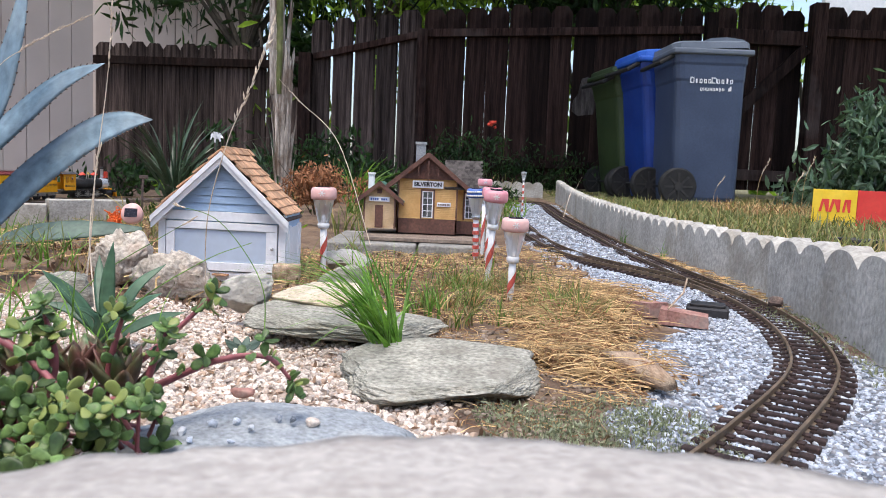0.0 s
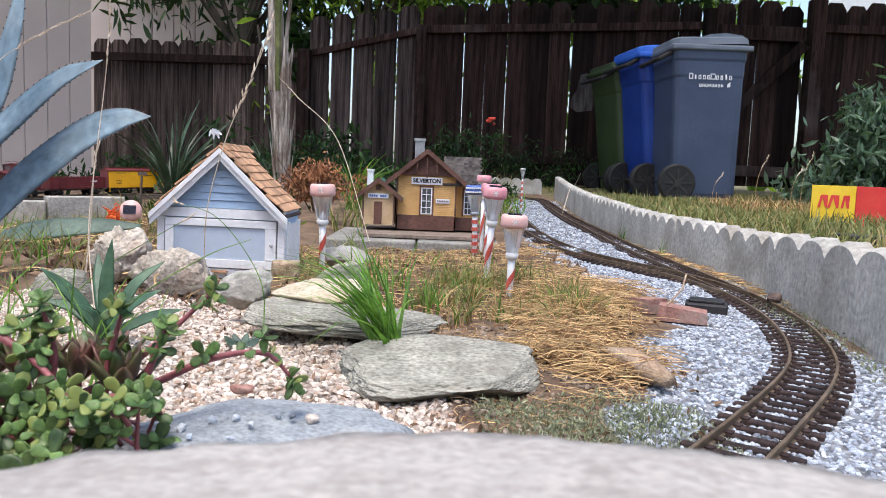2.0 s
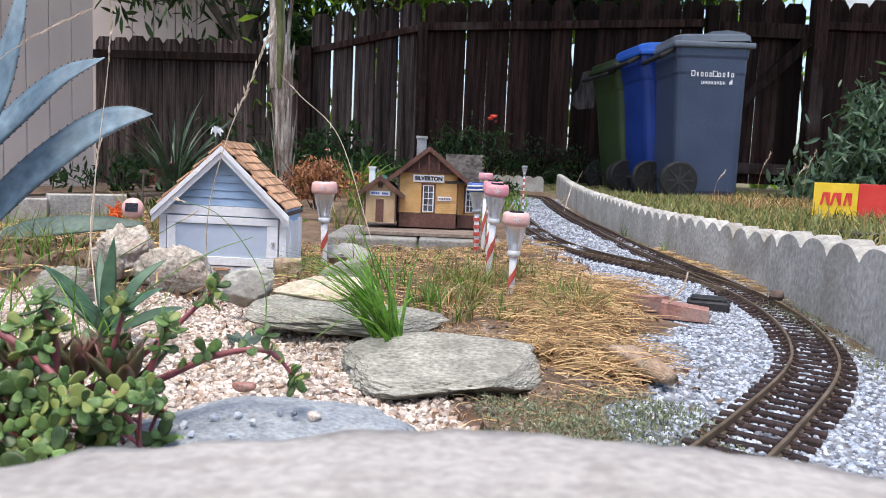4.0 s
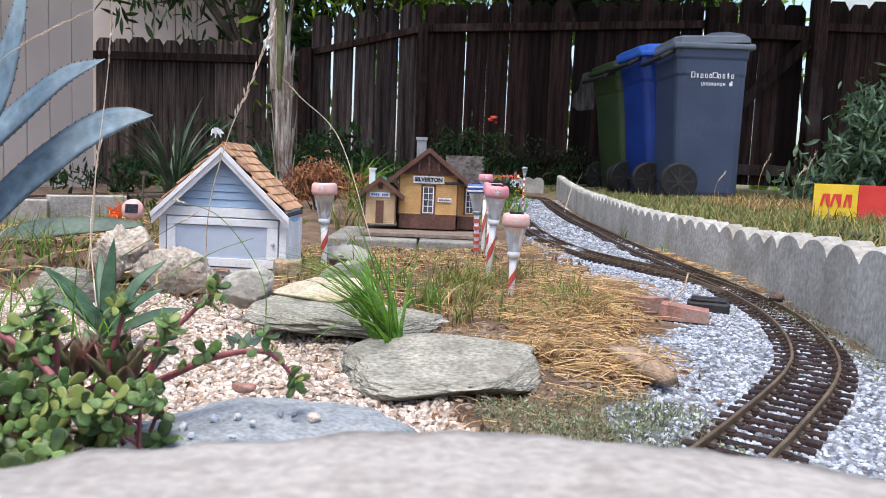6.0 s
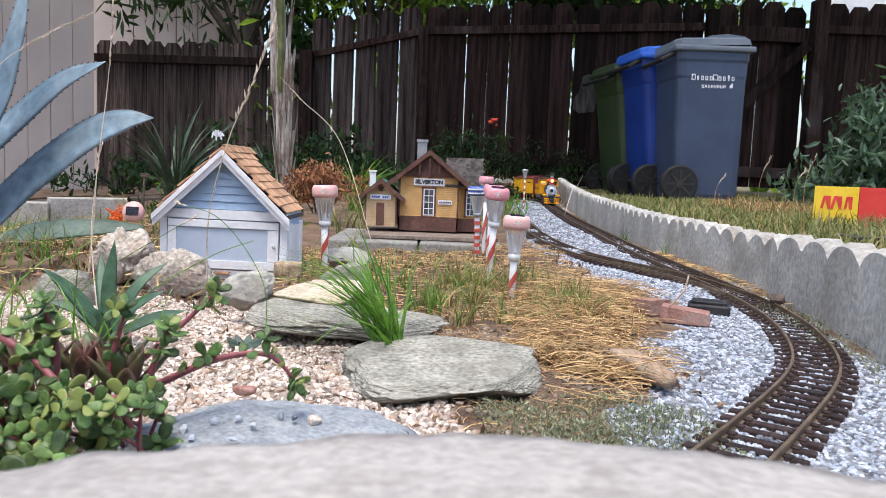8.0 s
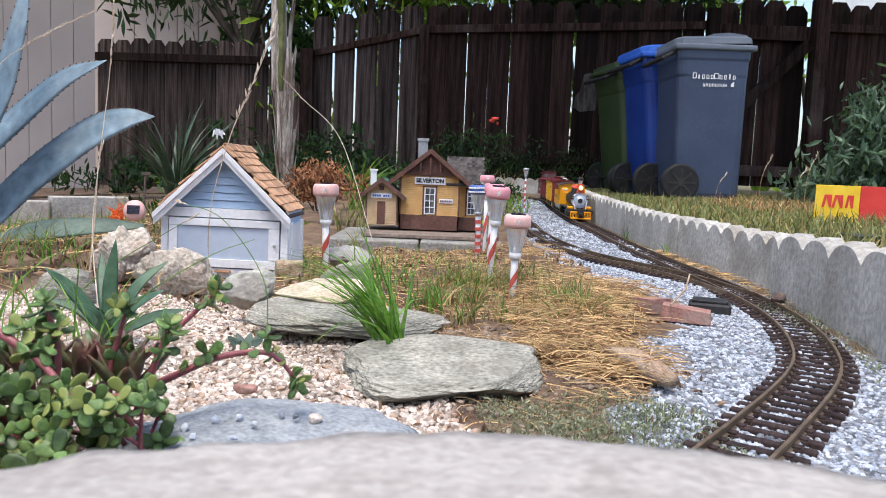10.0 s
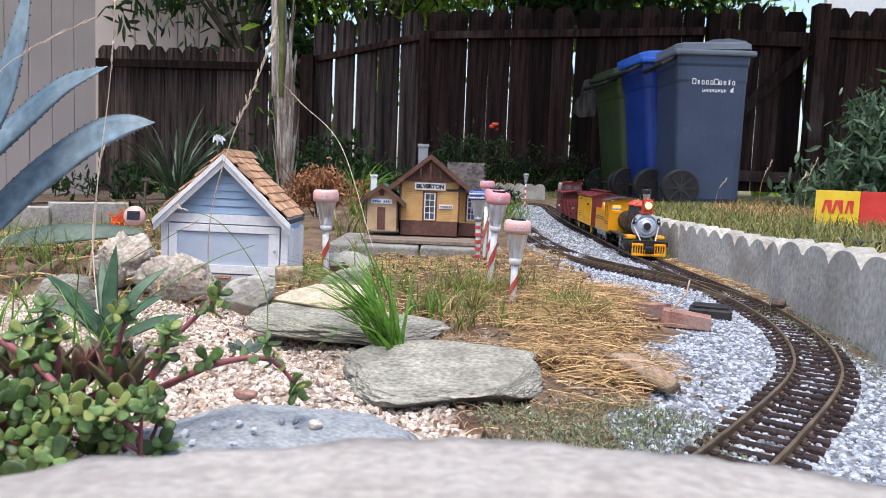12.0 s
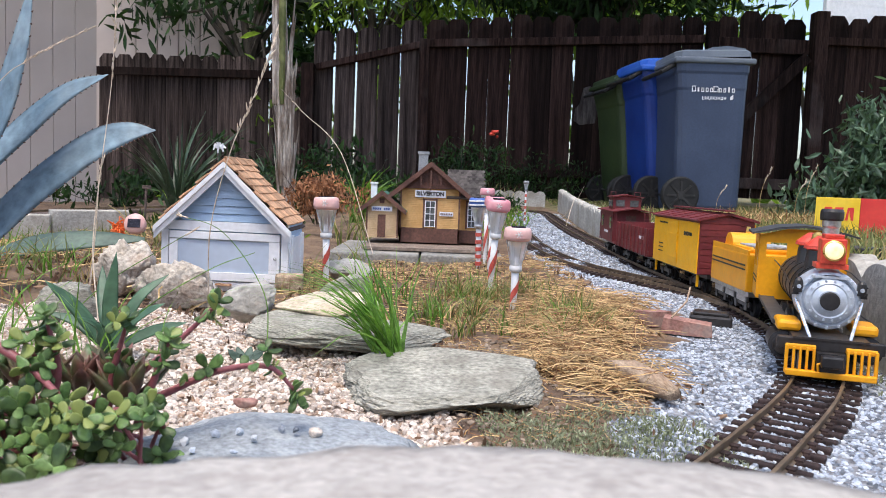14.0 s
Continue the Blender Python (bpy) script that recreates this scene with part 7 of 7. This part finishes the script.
# ---- tall dry stalks
def stalk(pts, seed_from, mat, label, r=0.0012, seeds=26, seed_r=0.008):
    t = thing("seed_stalk", Matrix(), label, "grass stalk", "dry stalks")
    line = smooth_line(pts, 8)
    bm = B()
    n = len(line)
    tube(bm, line, [r * (1 - 0.6 * i / n) for i in range(n)], 5)
    part("stem", bm, mat, t)
    if seeds:
        bm = B()
        R = random.Random(len(pts) + seeds)
        for k in range(seeds):
            i = int(seed_from * n + (n - 1 - seed_from * n) * k / seeds)
            d = (line[min(i + 1, n - 1)] - line[i - 1]).normalized()
            v = (d + 0.45 * Vector((R.uniform(-1, 1), R.uniform(-1, 1), R.uniform(-0.3, 0.6)))).normalized()
            m = Matrix.Translation(line[i]) @ v.to_track_quat("Z", "Y").to_matrix().to_4x4()
            lathe(bm, [(0.0004, 0), (seed_r * 0.17, seed_r * 0.4), (seed_r * 0.14, seed_r * 0.8), (0.0002, seed_r * 1.5)], 6, m)
        part("seed_head", bm, "dryseed", t)


stalk([(-0.42, 0.92, 0.0), (-0.44, 0.95, 0.085), (-0.432, 0.95, 0.169), (-0.418, 0.95, 0.28), (-0.413, 0.95, 0.36), (-0.411, 0.95, 0.4)], 0.62, "dryseed", "tall pale seed stalk among the boulders", 0.0009, 20, 0.007)
stalk([(-0.31, 1.0, 0.0), (-0.3, 0.97, 0.11), (-0.272, 0.95, 0.204), (-0.25, 0.95, 0.26), (-0.225, 0.95, 0.322), (-0.215, 0.95, 0.36)], 0.5, "dryseed", "leaning pale seed stalk over the blue house", 0.0009, 22, 0.008)
stalk([(-0.47, 1.0, 0.0), (-0.46, 1.0, 0.1), (-0.455, 1.0, 0.17), (-0.448, 1.0, 0.2)], 0.6, "dryseed", "thin pale seed stalk", 0.0011, 10, 0.006)
stalk([(-0.66, 0.95, -0.01), (-0.62, 0.95, 0.2), (-0.555, 0.95, 0.285), (-0.52, 0.95, 0.312), (-0.48, 0.95, 0.335), (-0.435, 0.95, 0.357)], 0.55, "dryseed", "arching feathery seed stalk before the wall", 0.0007, 34, 0.005)
stalk([(-0.3, 0.6, -0.005), (-0.255, 0.62, 0.06), (-0.2, 0.64, 0.1), (-0.165, 0.66, 0.115)], 0.9, "grass", "green bent grass stalk", 0.0007, 0)
stalk([(-0.42, 0.8, 0.0), (-0.36, 0.8, 0.06), (-0.3, 0.8, 0.1), (-0.26, 0.8, 0.125)], 0.85, "grass", "green bent grass stalk", 0.0007, 5, 0.006)
stalk([(-0.18, 0.78, 0.0), (-0.19, 0.8, 0.06), (-0.24, 0.82, 0.12), (-0.3, 0.85, 0.135)], 0.9, "grass", "green bent grass stalk", 0.0007, 6, 0.006)
stalk([(-0.18, 1.9, 0.0), (-0.28, 2.0, 0.25), (-0.4, 2.1, 0.36), (-0.46, 2.1, 0.42)], 0.6, "dryseed", "dry stalk leaning before the trunk", 0.0012, 8, 0.008)
stalk([(0.62, 4.1, 0.03), (0.67, 4.0, 0.12), (0.69, 3.9, 0.2)], 0.9, "dryseed", "pale dry twig over the far rails", 0.0018, 0)
stalk([(0.56, 3.6, 0.0), (0.6, 3.7, 0.1), (0.63, 3.8, 0.14)], 0.9, "dryseed", "pale dry twig beside the far rails", 0.002, 0)
for x, y, h in ((1.62, 4.0, 0.3), (1.85, 4.1, 0.24), (1.95, 4.2, 0.33), (1.5, 4.3, 0.2), (1.62, 2.6, 0.17), (1.75, 2.62, 0.2)):
    z = land1(x, y)
    stalk([(x, y, z), (x + 0.01, y, z + 0.6 * h), (x + 0.06, y, z + h)], 0.6, "straw", "seeding lawn grass stalk", 0.0016, 9, 0.013)


# ---- shrubs and trees
def bush(name, centre, size, n, leaf, mat, label, stem="barkdark", category="shrub", long=1.8):
    t = thing(name, Matrix.Translation(centre), label, category)
    c = []
    R = np.random.default_rng(int(abs(centre[0]) * 1000) + n)
    clumps = R.normal(0, 0.42, (max(6, n // 60), 3))
    idx = R.integers(0, len(clumps), n)
    pts = (clumps[idx] + R.normal(0, 0.16, (n, 3))) * np.array(size)
    pts[:, 2] = np.abs(pts[:, 2] + size[2] * 0.45)
    leaves("foliage", pts, R.uniform(0.6, 1.2, n) * leaf, mat, parent=t, long=long)
    for k in range(7):
        p = clumps[k % len(clumps)] * np.array(size)
        bm = B()
        tube(bm, [(0.1 * p[0], 0.1 * p[1], -0.04), (0.5 * p[0], 0.5 * p[1], 0.3 * abs(p[2]) + size[2] * 0.2), (p[0], p[1], abs(p[2]) + size[2] * 0.45)], [0.02 * size[2], 0.014 * size[2], 0.005 * size[2]], 5)
        part("stem", bm, stem, t)
    return t


def spiky(name, x, y, n, h, mat, label, w=0.03, lean=0.5):
    t = thing(name, Matrix.Translation((x, y, land1(x, y))), label, "spiky plant")
    r = rng.uniform(0, 0.05, n)
    a = rng.uniform(0, 6.28, n)
    blades("leaf_fan", np.c_[r * np.cos(a), r * np.sin(a), np.zeros(n)], h * rng.uniform(0.55, 1.05, n), np.abs(rng.normal(lean, 0.22, n)), np.full(n, w), mat, "", "", parent=t, seg=6, droop=0.7)
    return t


spiky("flax_plant", -1.62, 4.6, 70, 0.72, "flax", "dark green flax with long sword leaves", 0.03, 0.5)
spiky("flax_plant", -1.1, 5.0, 26, 0.5, "flax", "small dark green flax by the trunk", 0.025, 0.5)
spiky("flax_plant", -0.45, 3.9, 24, 0.34, "grass", "broad-leaved green clump behind the station", 0.03, 0.6)
bush("dead_shrub", (-0.52, 3.1, 0.04), (0.15, 0.12, 0.14), 2600, 0.014, "rust", "rust-brown dried shrub behind the lamp")
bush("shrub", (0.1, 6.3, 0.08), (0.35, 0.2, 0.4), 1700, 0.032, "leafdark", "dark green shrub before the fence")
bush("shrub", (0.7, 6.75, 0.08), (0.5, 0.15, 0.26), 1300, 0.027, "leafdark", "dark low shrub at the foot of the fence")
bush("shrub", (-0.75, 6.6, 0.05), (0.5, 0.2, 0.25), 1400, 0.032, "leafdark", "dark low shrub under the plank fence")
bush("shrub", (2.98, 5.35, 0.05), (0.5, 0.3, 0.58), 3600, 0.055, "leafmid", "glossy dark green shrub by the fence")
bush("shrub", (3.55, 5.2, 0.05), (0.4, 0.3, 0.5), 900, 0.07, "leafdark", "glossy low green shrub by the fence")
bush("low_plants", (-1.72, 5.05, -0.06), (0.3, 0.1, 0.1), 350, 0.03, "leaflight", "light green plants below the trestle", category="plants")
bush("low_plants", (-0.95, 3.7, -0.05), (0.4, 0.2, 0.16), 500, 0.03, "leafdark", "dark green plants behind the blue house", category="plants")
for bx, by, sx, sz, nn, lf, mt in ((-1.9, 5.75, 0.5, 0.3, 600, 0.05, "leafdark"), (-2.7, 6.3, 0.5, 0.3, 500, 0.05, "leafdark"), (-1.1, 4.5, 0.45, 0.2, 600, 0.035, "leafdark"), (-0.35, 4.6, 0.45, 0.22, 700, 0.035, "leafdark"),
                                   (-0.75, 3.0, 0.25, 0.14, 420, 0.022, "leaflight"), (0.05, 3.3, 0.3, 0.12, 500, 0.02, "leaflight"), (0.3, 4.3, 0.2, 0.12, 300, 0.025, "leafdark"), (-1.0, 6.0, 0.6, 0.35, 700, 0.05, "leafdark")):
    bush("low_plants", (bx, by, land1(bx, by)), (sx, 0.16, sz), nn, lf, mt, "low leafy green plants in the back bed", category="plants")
for tx, ty, hh in ((-0.35, 2.9, 0.24), (-0.2, 3.2, 0.26), (-0.6, 2.6, 0.2), (0.2, 2.9, 0.16), (-0.9, 2.4, 0.2), (0.1, 4.2, 0.3), (-0.3, 2.75, 0.2), (0.32, 4.7, 0.25)):
    tuft("grass_tuft", tx, ty, 30, hh, 0.1, "lawn", "long yellow-green grass tuft in the back bed", 0.55, 0.006)
bm = B()
tube(bm, smooth_line([(-1.31, 4.3, -0.12), (-1.3, 4.3, 0.1), (-1.28, 4.3, 0.33)], 4), 0.006, 6)
white_bloom = link_bm("flower_stem", bm, "flax")
tagged(white_bloom, "tall green stem with white blooms", "flower")
bm = B()
for k in range(7):
    a = 0.9 * k
    fleshy(bm, [(-1.28, 4.3, 0.33), (-1.28 + 0.025 * math.cos(a), 4.29 + 0.015 * math.sin(a), 0.345 + 0.01 * (k % 3)), (-1.28 + 0.036 * math.cos(a), 4.285, 0.335 + 0.028 * math.sin(a))], [0.01, 0.018, 0.007], 0.1, up=(0.1, -1, 0.2))
part("bloom", bm, "white", white_bloom)
# red blooms beside the dark shrub
pebbles("red_flowers", [(0.36, 6.2, 0.62), (0.33, 6.2, 0.6), (0.38, 6.22, 0.58)], [0.03, 0.025, 0.02], "engred", "small red blooms on the dark shrub", "flowers")


def trunk_tree():
    t = thing("yucca_tree", Matrix(), "yucca tree with pale peeling trunk and dry fibres", "tree")
    bm = B()
    line = smooth_line([(-0.71, 3.4, -0.05), (-0.715, 3.4, 0.25), (-0.74, 3.4, 0.65), (-0.755, 3.4, 1.0), (-0.78, 3.4, 1.7), (-0.8, 3.4, 2.4)], 10)
    tube(bm, line, [0.027 - 0.00012 * i for i in range(len(line))], 14)
    for v in bm.verts:
        k = noise.noise(Vector((v.co.x * 40, v.co.y * 40, v.co.z * 5)))
        v.co += Vector((v.co.x + 0.74, v.co.y - 3.4, 0)).normalized() * 0.012 * k
    part("trunk", bm, "bark", t, smooth=True)
    R = random.Random(3)
    for k in range(44):
        z = R.uniform(0.0, 0.62)
        a = R.uniform(3.3, 6.2)
        x = -0.715 - 0.04 * z + 0.03 * math.cos(a)
        y = 3.4 + 0.03 * math.sin(a)
        L = R.uniform(0.15, 0.4)
        bm = B()
        fleshy(bm, [(x, y, z), (x + 0.01 * math.cos(a), y - 0.012, z + 0.5 * L), (x + 0.03 * math.cos(a), y - 0.02, z + L)], [0.028, 0.022, 0.004], 0.12, up=(math.cos(a), math.sin(a), 0.1))
        part("husk", bm, "bark", t)
    for k, x in enumerate((-0.765, -0.735)):
        bm = B()
        tube(bm, [(x, 3.36, 0.5), (x - 0.005, 3.36, 1.0), (x + 0.02, 3.38, 1.8)], [0.012, 0.016, 0.012], 7)
        part("shoot", bm, ("bark", "lawn")[k], t)


trunk_tree()


def crown(name, base, h, centre, size, n, leaf, mat, label, trunk_r=0.1):
    t = thing(name, Matrix(), label, "tree")
    bx, by, bz = base
    bm = B()
    tube(bm, smooth_line([(bx, by, bz), (bx + 0.1, by, bz + 0.5 * h), (bx - 0.05, by, bz + h)], 5), [trunk_r * (1 - 0.05 * i) for i in range(11)], 9)
    tr = part("trunk", bm, "barkdark", t)
    R = np.random.default_rng(n + int(h * 10))
    cl = R.normal(0, 0.45, (n // 70, 3))
    pts = (cl[R.integers(0, len(cl), n)] + R.normal(0, 0.13, (n, 3))) * np.array(size) + np.array(centre)
    for k in range(10):
        q = cl[k] * np.array(size) + np.array(centre)
        bm = B()
        tube(bm, [(bx, by, bz + h * 0.7), ((bx + q[0]) / 2, (by + q[1]) / 2, (bz + h + q[2]) / 2 + 0.1), tuple(q)], [trunk_r * 0.5, trunk_r * 0.3, trunk_r * 0.1], 5)
        part("limb", bm, "barkdark", t)
    leaves("crown", pts, R.uniform(0.6, 1.3, n) * leaf, mat, parent=t, long=2.2)
    return t


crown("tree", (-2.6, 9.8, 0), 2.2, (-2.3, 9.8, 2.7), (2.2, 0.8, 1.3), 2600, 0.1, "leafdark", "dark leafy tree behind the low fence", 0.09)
crown("tree", (-1.0, 9.6, 0), 2.4, (-0.5, 9.6, 2.6), (1.5, 0.8, 0.9), 3400, 0.075, "leaflight", "leafy tree behind the fence, sunlight painted into its leaf colour", 0.1)
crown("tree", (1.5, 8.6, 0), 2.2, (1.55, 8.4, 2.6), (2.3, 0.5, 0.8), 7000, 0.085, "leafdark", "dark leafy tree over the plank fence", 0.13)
# unseen canopy, added above the view to shade the fence, bins and walls
crown("tree", (5.2, 6.6, 0), 3.2, (0.2, 6.2, 3.7), (5.5, 1.7, 0.55), 8500, 0.13, "leafdark", "added unseen tree canopy that shades the back of the garden", 0.16)
crown("tree", (0.9, 10.4, 0), 2.4, (1.2, 10.2, 2.9), (2.6, 0.7, 0.9), 5200, 0.085, "leaflight", "leafy tree behind the plank fence, sunlight painted into its leaf colour", 0.1)
crown("tree", (3.0, 12.5, 0), 3.0, (3.2, 12.5, 3.9), (2.6, 1.2, 1.3), 2200, 0.11, "leaflight", "tree behind the gate, sunlight painted into its leaf colour", 0.12)


# a hedge behind the fence shows through its gaps
def hedge():
    t = thing("hedge", Matrix(), "loose hedge behind the plank fence, sunlight painted into its leaf colour", "hedge")
    n = 1700
    pts = np.c_[rng.uniform(-2.5, 5.5, n), rng.uniform(8.9, 9.4, n), rng.uniform(0.1, 1.9, n)]
    keep = np.sin(pts[:, 0] * 2.7) * np.sin(pts[:, 2] * 4.1 + pts[:, 0]) > np.where((pts[:, 0] > 0.4) & (pts[:, 0] < 2.4), -0.35, 0.2)
    # the hedge's sunlit look comes from its bright leaf colour
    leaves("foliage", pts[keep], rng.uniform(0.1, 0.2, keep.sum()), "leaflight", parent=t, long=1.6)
    for k in range(9):
        bm = B()
        x = -2.2 + 0.9 * k
        tube(bm, [(x, 9.15, 0.0), (x + 0.1, 9.15, 0.9), (x - 0.05, 9.15, 1.8)], [0.04, 0.03, 0.015], 6)
        part("stem", bm, "barkdark", t)


hedge()


# hanging broad leaves over the low fence
bush("vine", (-1.5, 8.2, 1.05), (0.3, 0.1, 0.5), 130, 0.17, "leafdark", "dark broad-leaved vine over the fence post", category="vine", long=1.6)


# ---- trestle and oddments at the back
def make_trestle():
    t = thing("wooden_trestle", Matrix(), "weathered wooden deck carrying the far track", "trestle")
    for i in range(16):
        s = 1.1 + 0.14 * i
        p, d = on_line(MS, MP, s), heading(MS, MP, s)
        bm = B()
        box(bm, (0, 0, -0.024), (0.137, 0.16, 0.016), bev=0.002)
        o = part("plank", bm, "darkdeck", t)
        o.matrix_basis = Matrix.LocRotScale(p, Euler((0, 0, math.atan2(d.y, d.x))), None)
    for s in (1.9, 2.2, 2.5, 2.8, 3.1):
        p, d = on_line(MS, MP, s), heading(MS, MP, s)
        bm = B()
        h = p.z - 0.03 - (land1(p.x, p.y) - 0.05)
        box(bm, (0, 0, -0.032 - h / 2), (0.04, 0.12, h))
        o = part("post", bm, "darkdeck", t)
        o.matrix_basis = Matrix.LocRotScale(p, Euler((0, 0, math.atan2(d.y, d.x))), None)
    for k, (x, y) in enumerate(((-2.12, 3.72), (-1.83, 3.98))):
        bm = B()
        box(bm, (0, 0, 0), (0.38, 0.1, 0.19), bev=0.006)
        o = link_bm("concrete_block", bm, "concrete")
        o.matrix_basis = pose(x, y - 0.05, -0.135 + 0.02 * k, 0, 0, 26 if k == 0 else 38)
        tagged(o, "grey concrete block beneath the far track", "concrete block", "blocks under the trestle")
    bm = B()
    fleshy(bm, smooth_line([(-0.97, 1.62, -0.01), (-0.86, 1.6, 0.02), (-0.74, 1.6, 0.035), (-0.64, 1.62, 0.04)], 5), [0.04, 0.045, 0.05, 0.055, 0.06, 0.06, 0.06, 0.06, 0.058, 0.055, 0.05, 0.045, 0.04, 0.03, 0.02, 0.01], 0.1, up=(0.1, -0.6, 0.7))
    o = link_bm("fallen_leaf", bm, "pale", smooth=True)
    tagged(o, "broad grey-green agave leaf lying in the bed", "leaf")
    bm = B()
    R = random.Random(9)
    for k in range(22):
        a = R.uniform(0, 3.1)
        tube(bm, smooth_line([(R.gauss(-1.01, 0.012), R.gauss(2.35, 0.01), R.gauss(0.005, 0.014)) for j in range(5)], 4), 0.0016, 5)
    o = link_bm("orange_netting", bm, "orange")
    tagged(o, "tangled orange plastic netting by the trestle", "netting")
    bm = B()
    tube(bm, [(-1.5, 3.8, -0.15), (-1.5, 3.8, 0.0), (-1.495, 3.8, 0.1)], 0.006, 6)
    box(bm, (-1.49, 3.795, 0.11), (0.045, 0.006, 0.018), bev=0.003)
    o = link_bm("garden_stake", bm, "darkdeck")
    tagged(o, "thin dark stake holding a tag", "stake")
    # unseen plain wall, added behind the camera to close the place; it blocks low sky
    bm = B()
    box(bm, (0, -6.0, 1.4), (16, 0.15, 3.0))
    o = link_bm("wall_south", bm, "wallcream")
    tagged(o, "plain cream wall added unseen behind the camera", "wall", "", "structure")


make_trestle()


# ---- what moves
def motions():
    # seconds, and how far along the line the locomotive's front has come
    along = smooth_line([(0.0, 2.38, 0), (1.5, 3.06, 0), (3.0, 3.76, 0), (4.75, 4.668, 0), (6.5, 5.685, 0), (8.2, 6.443, 0), (10.3, 7.668, 0), (12.0, 8.678, 0), (13.0, 9.283, 0), (13.5, 9.58, 0), (14.0, 9.853, 0)], 12)
    when, how_far = [p.x for p in along], [p.y for p in along]
    for car, behind, back, ahead in TRAIN:
        rows = []
        for k in range(57):
            t = k * 0.25
            s = float(np.interp(t, when, how_far)) - behind
            a, b = on_line(MS, MP, s - back), on_line(MS, MP, s + ahead)
            d = b - a
            rows.append((t, Matrix.Translation(a + d * (back / (back + ahead))) @ d.to_track_quat("X", "Z").to_matrix().to_4x4()))
        walk(car, rows)


motions()
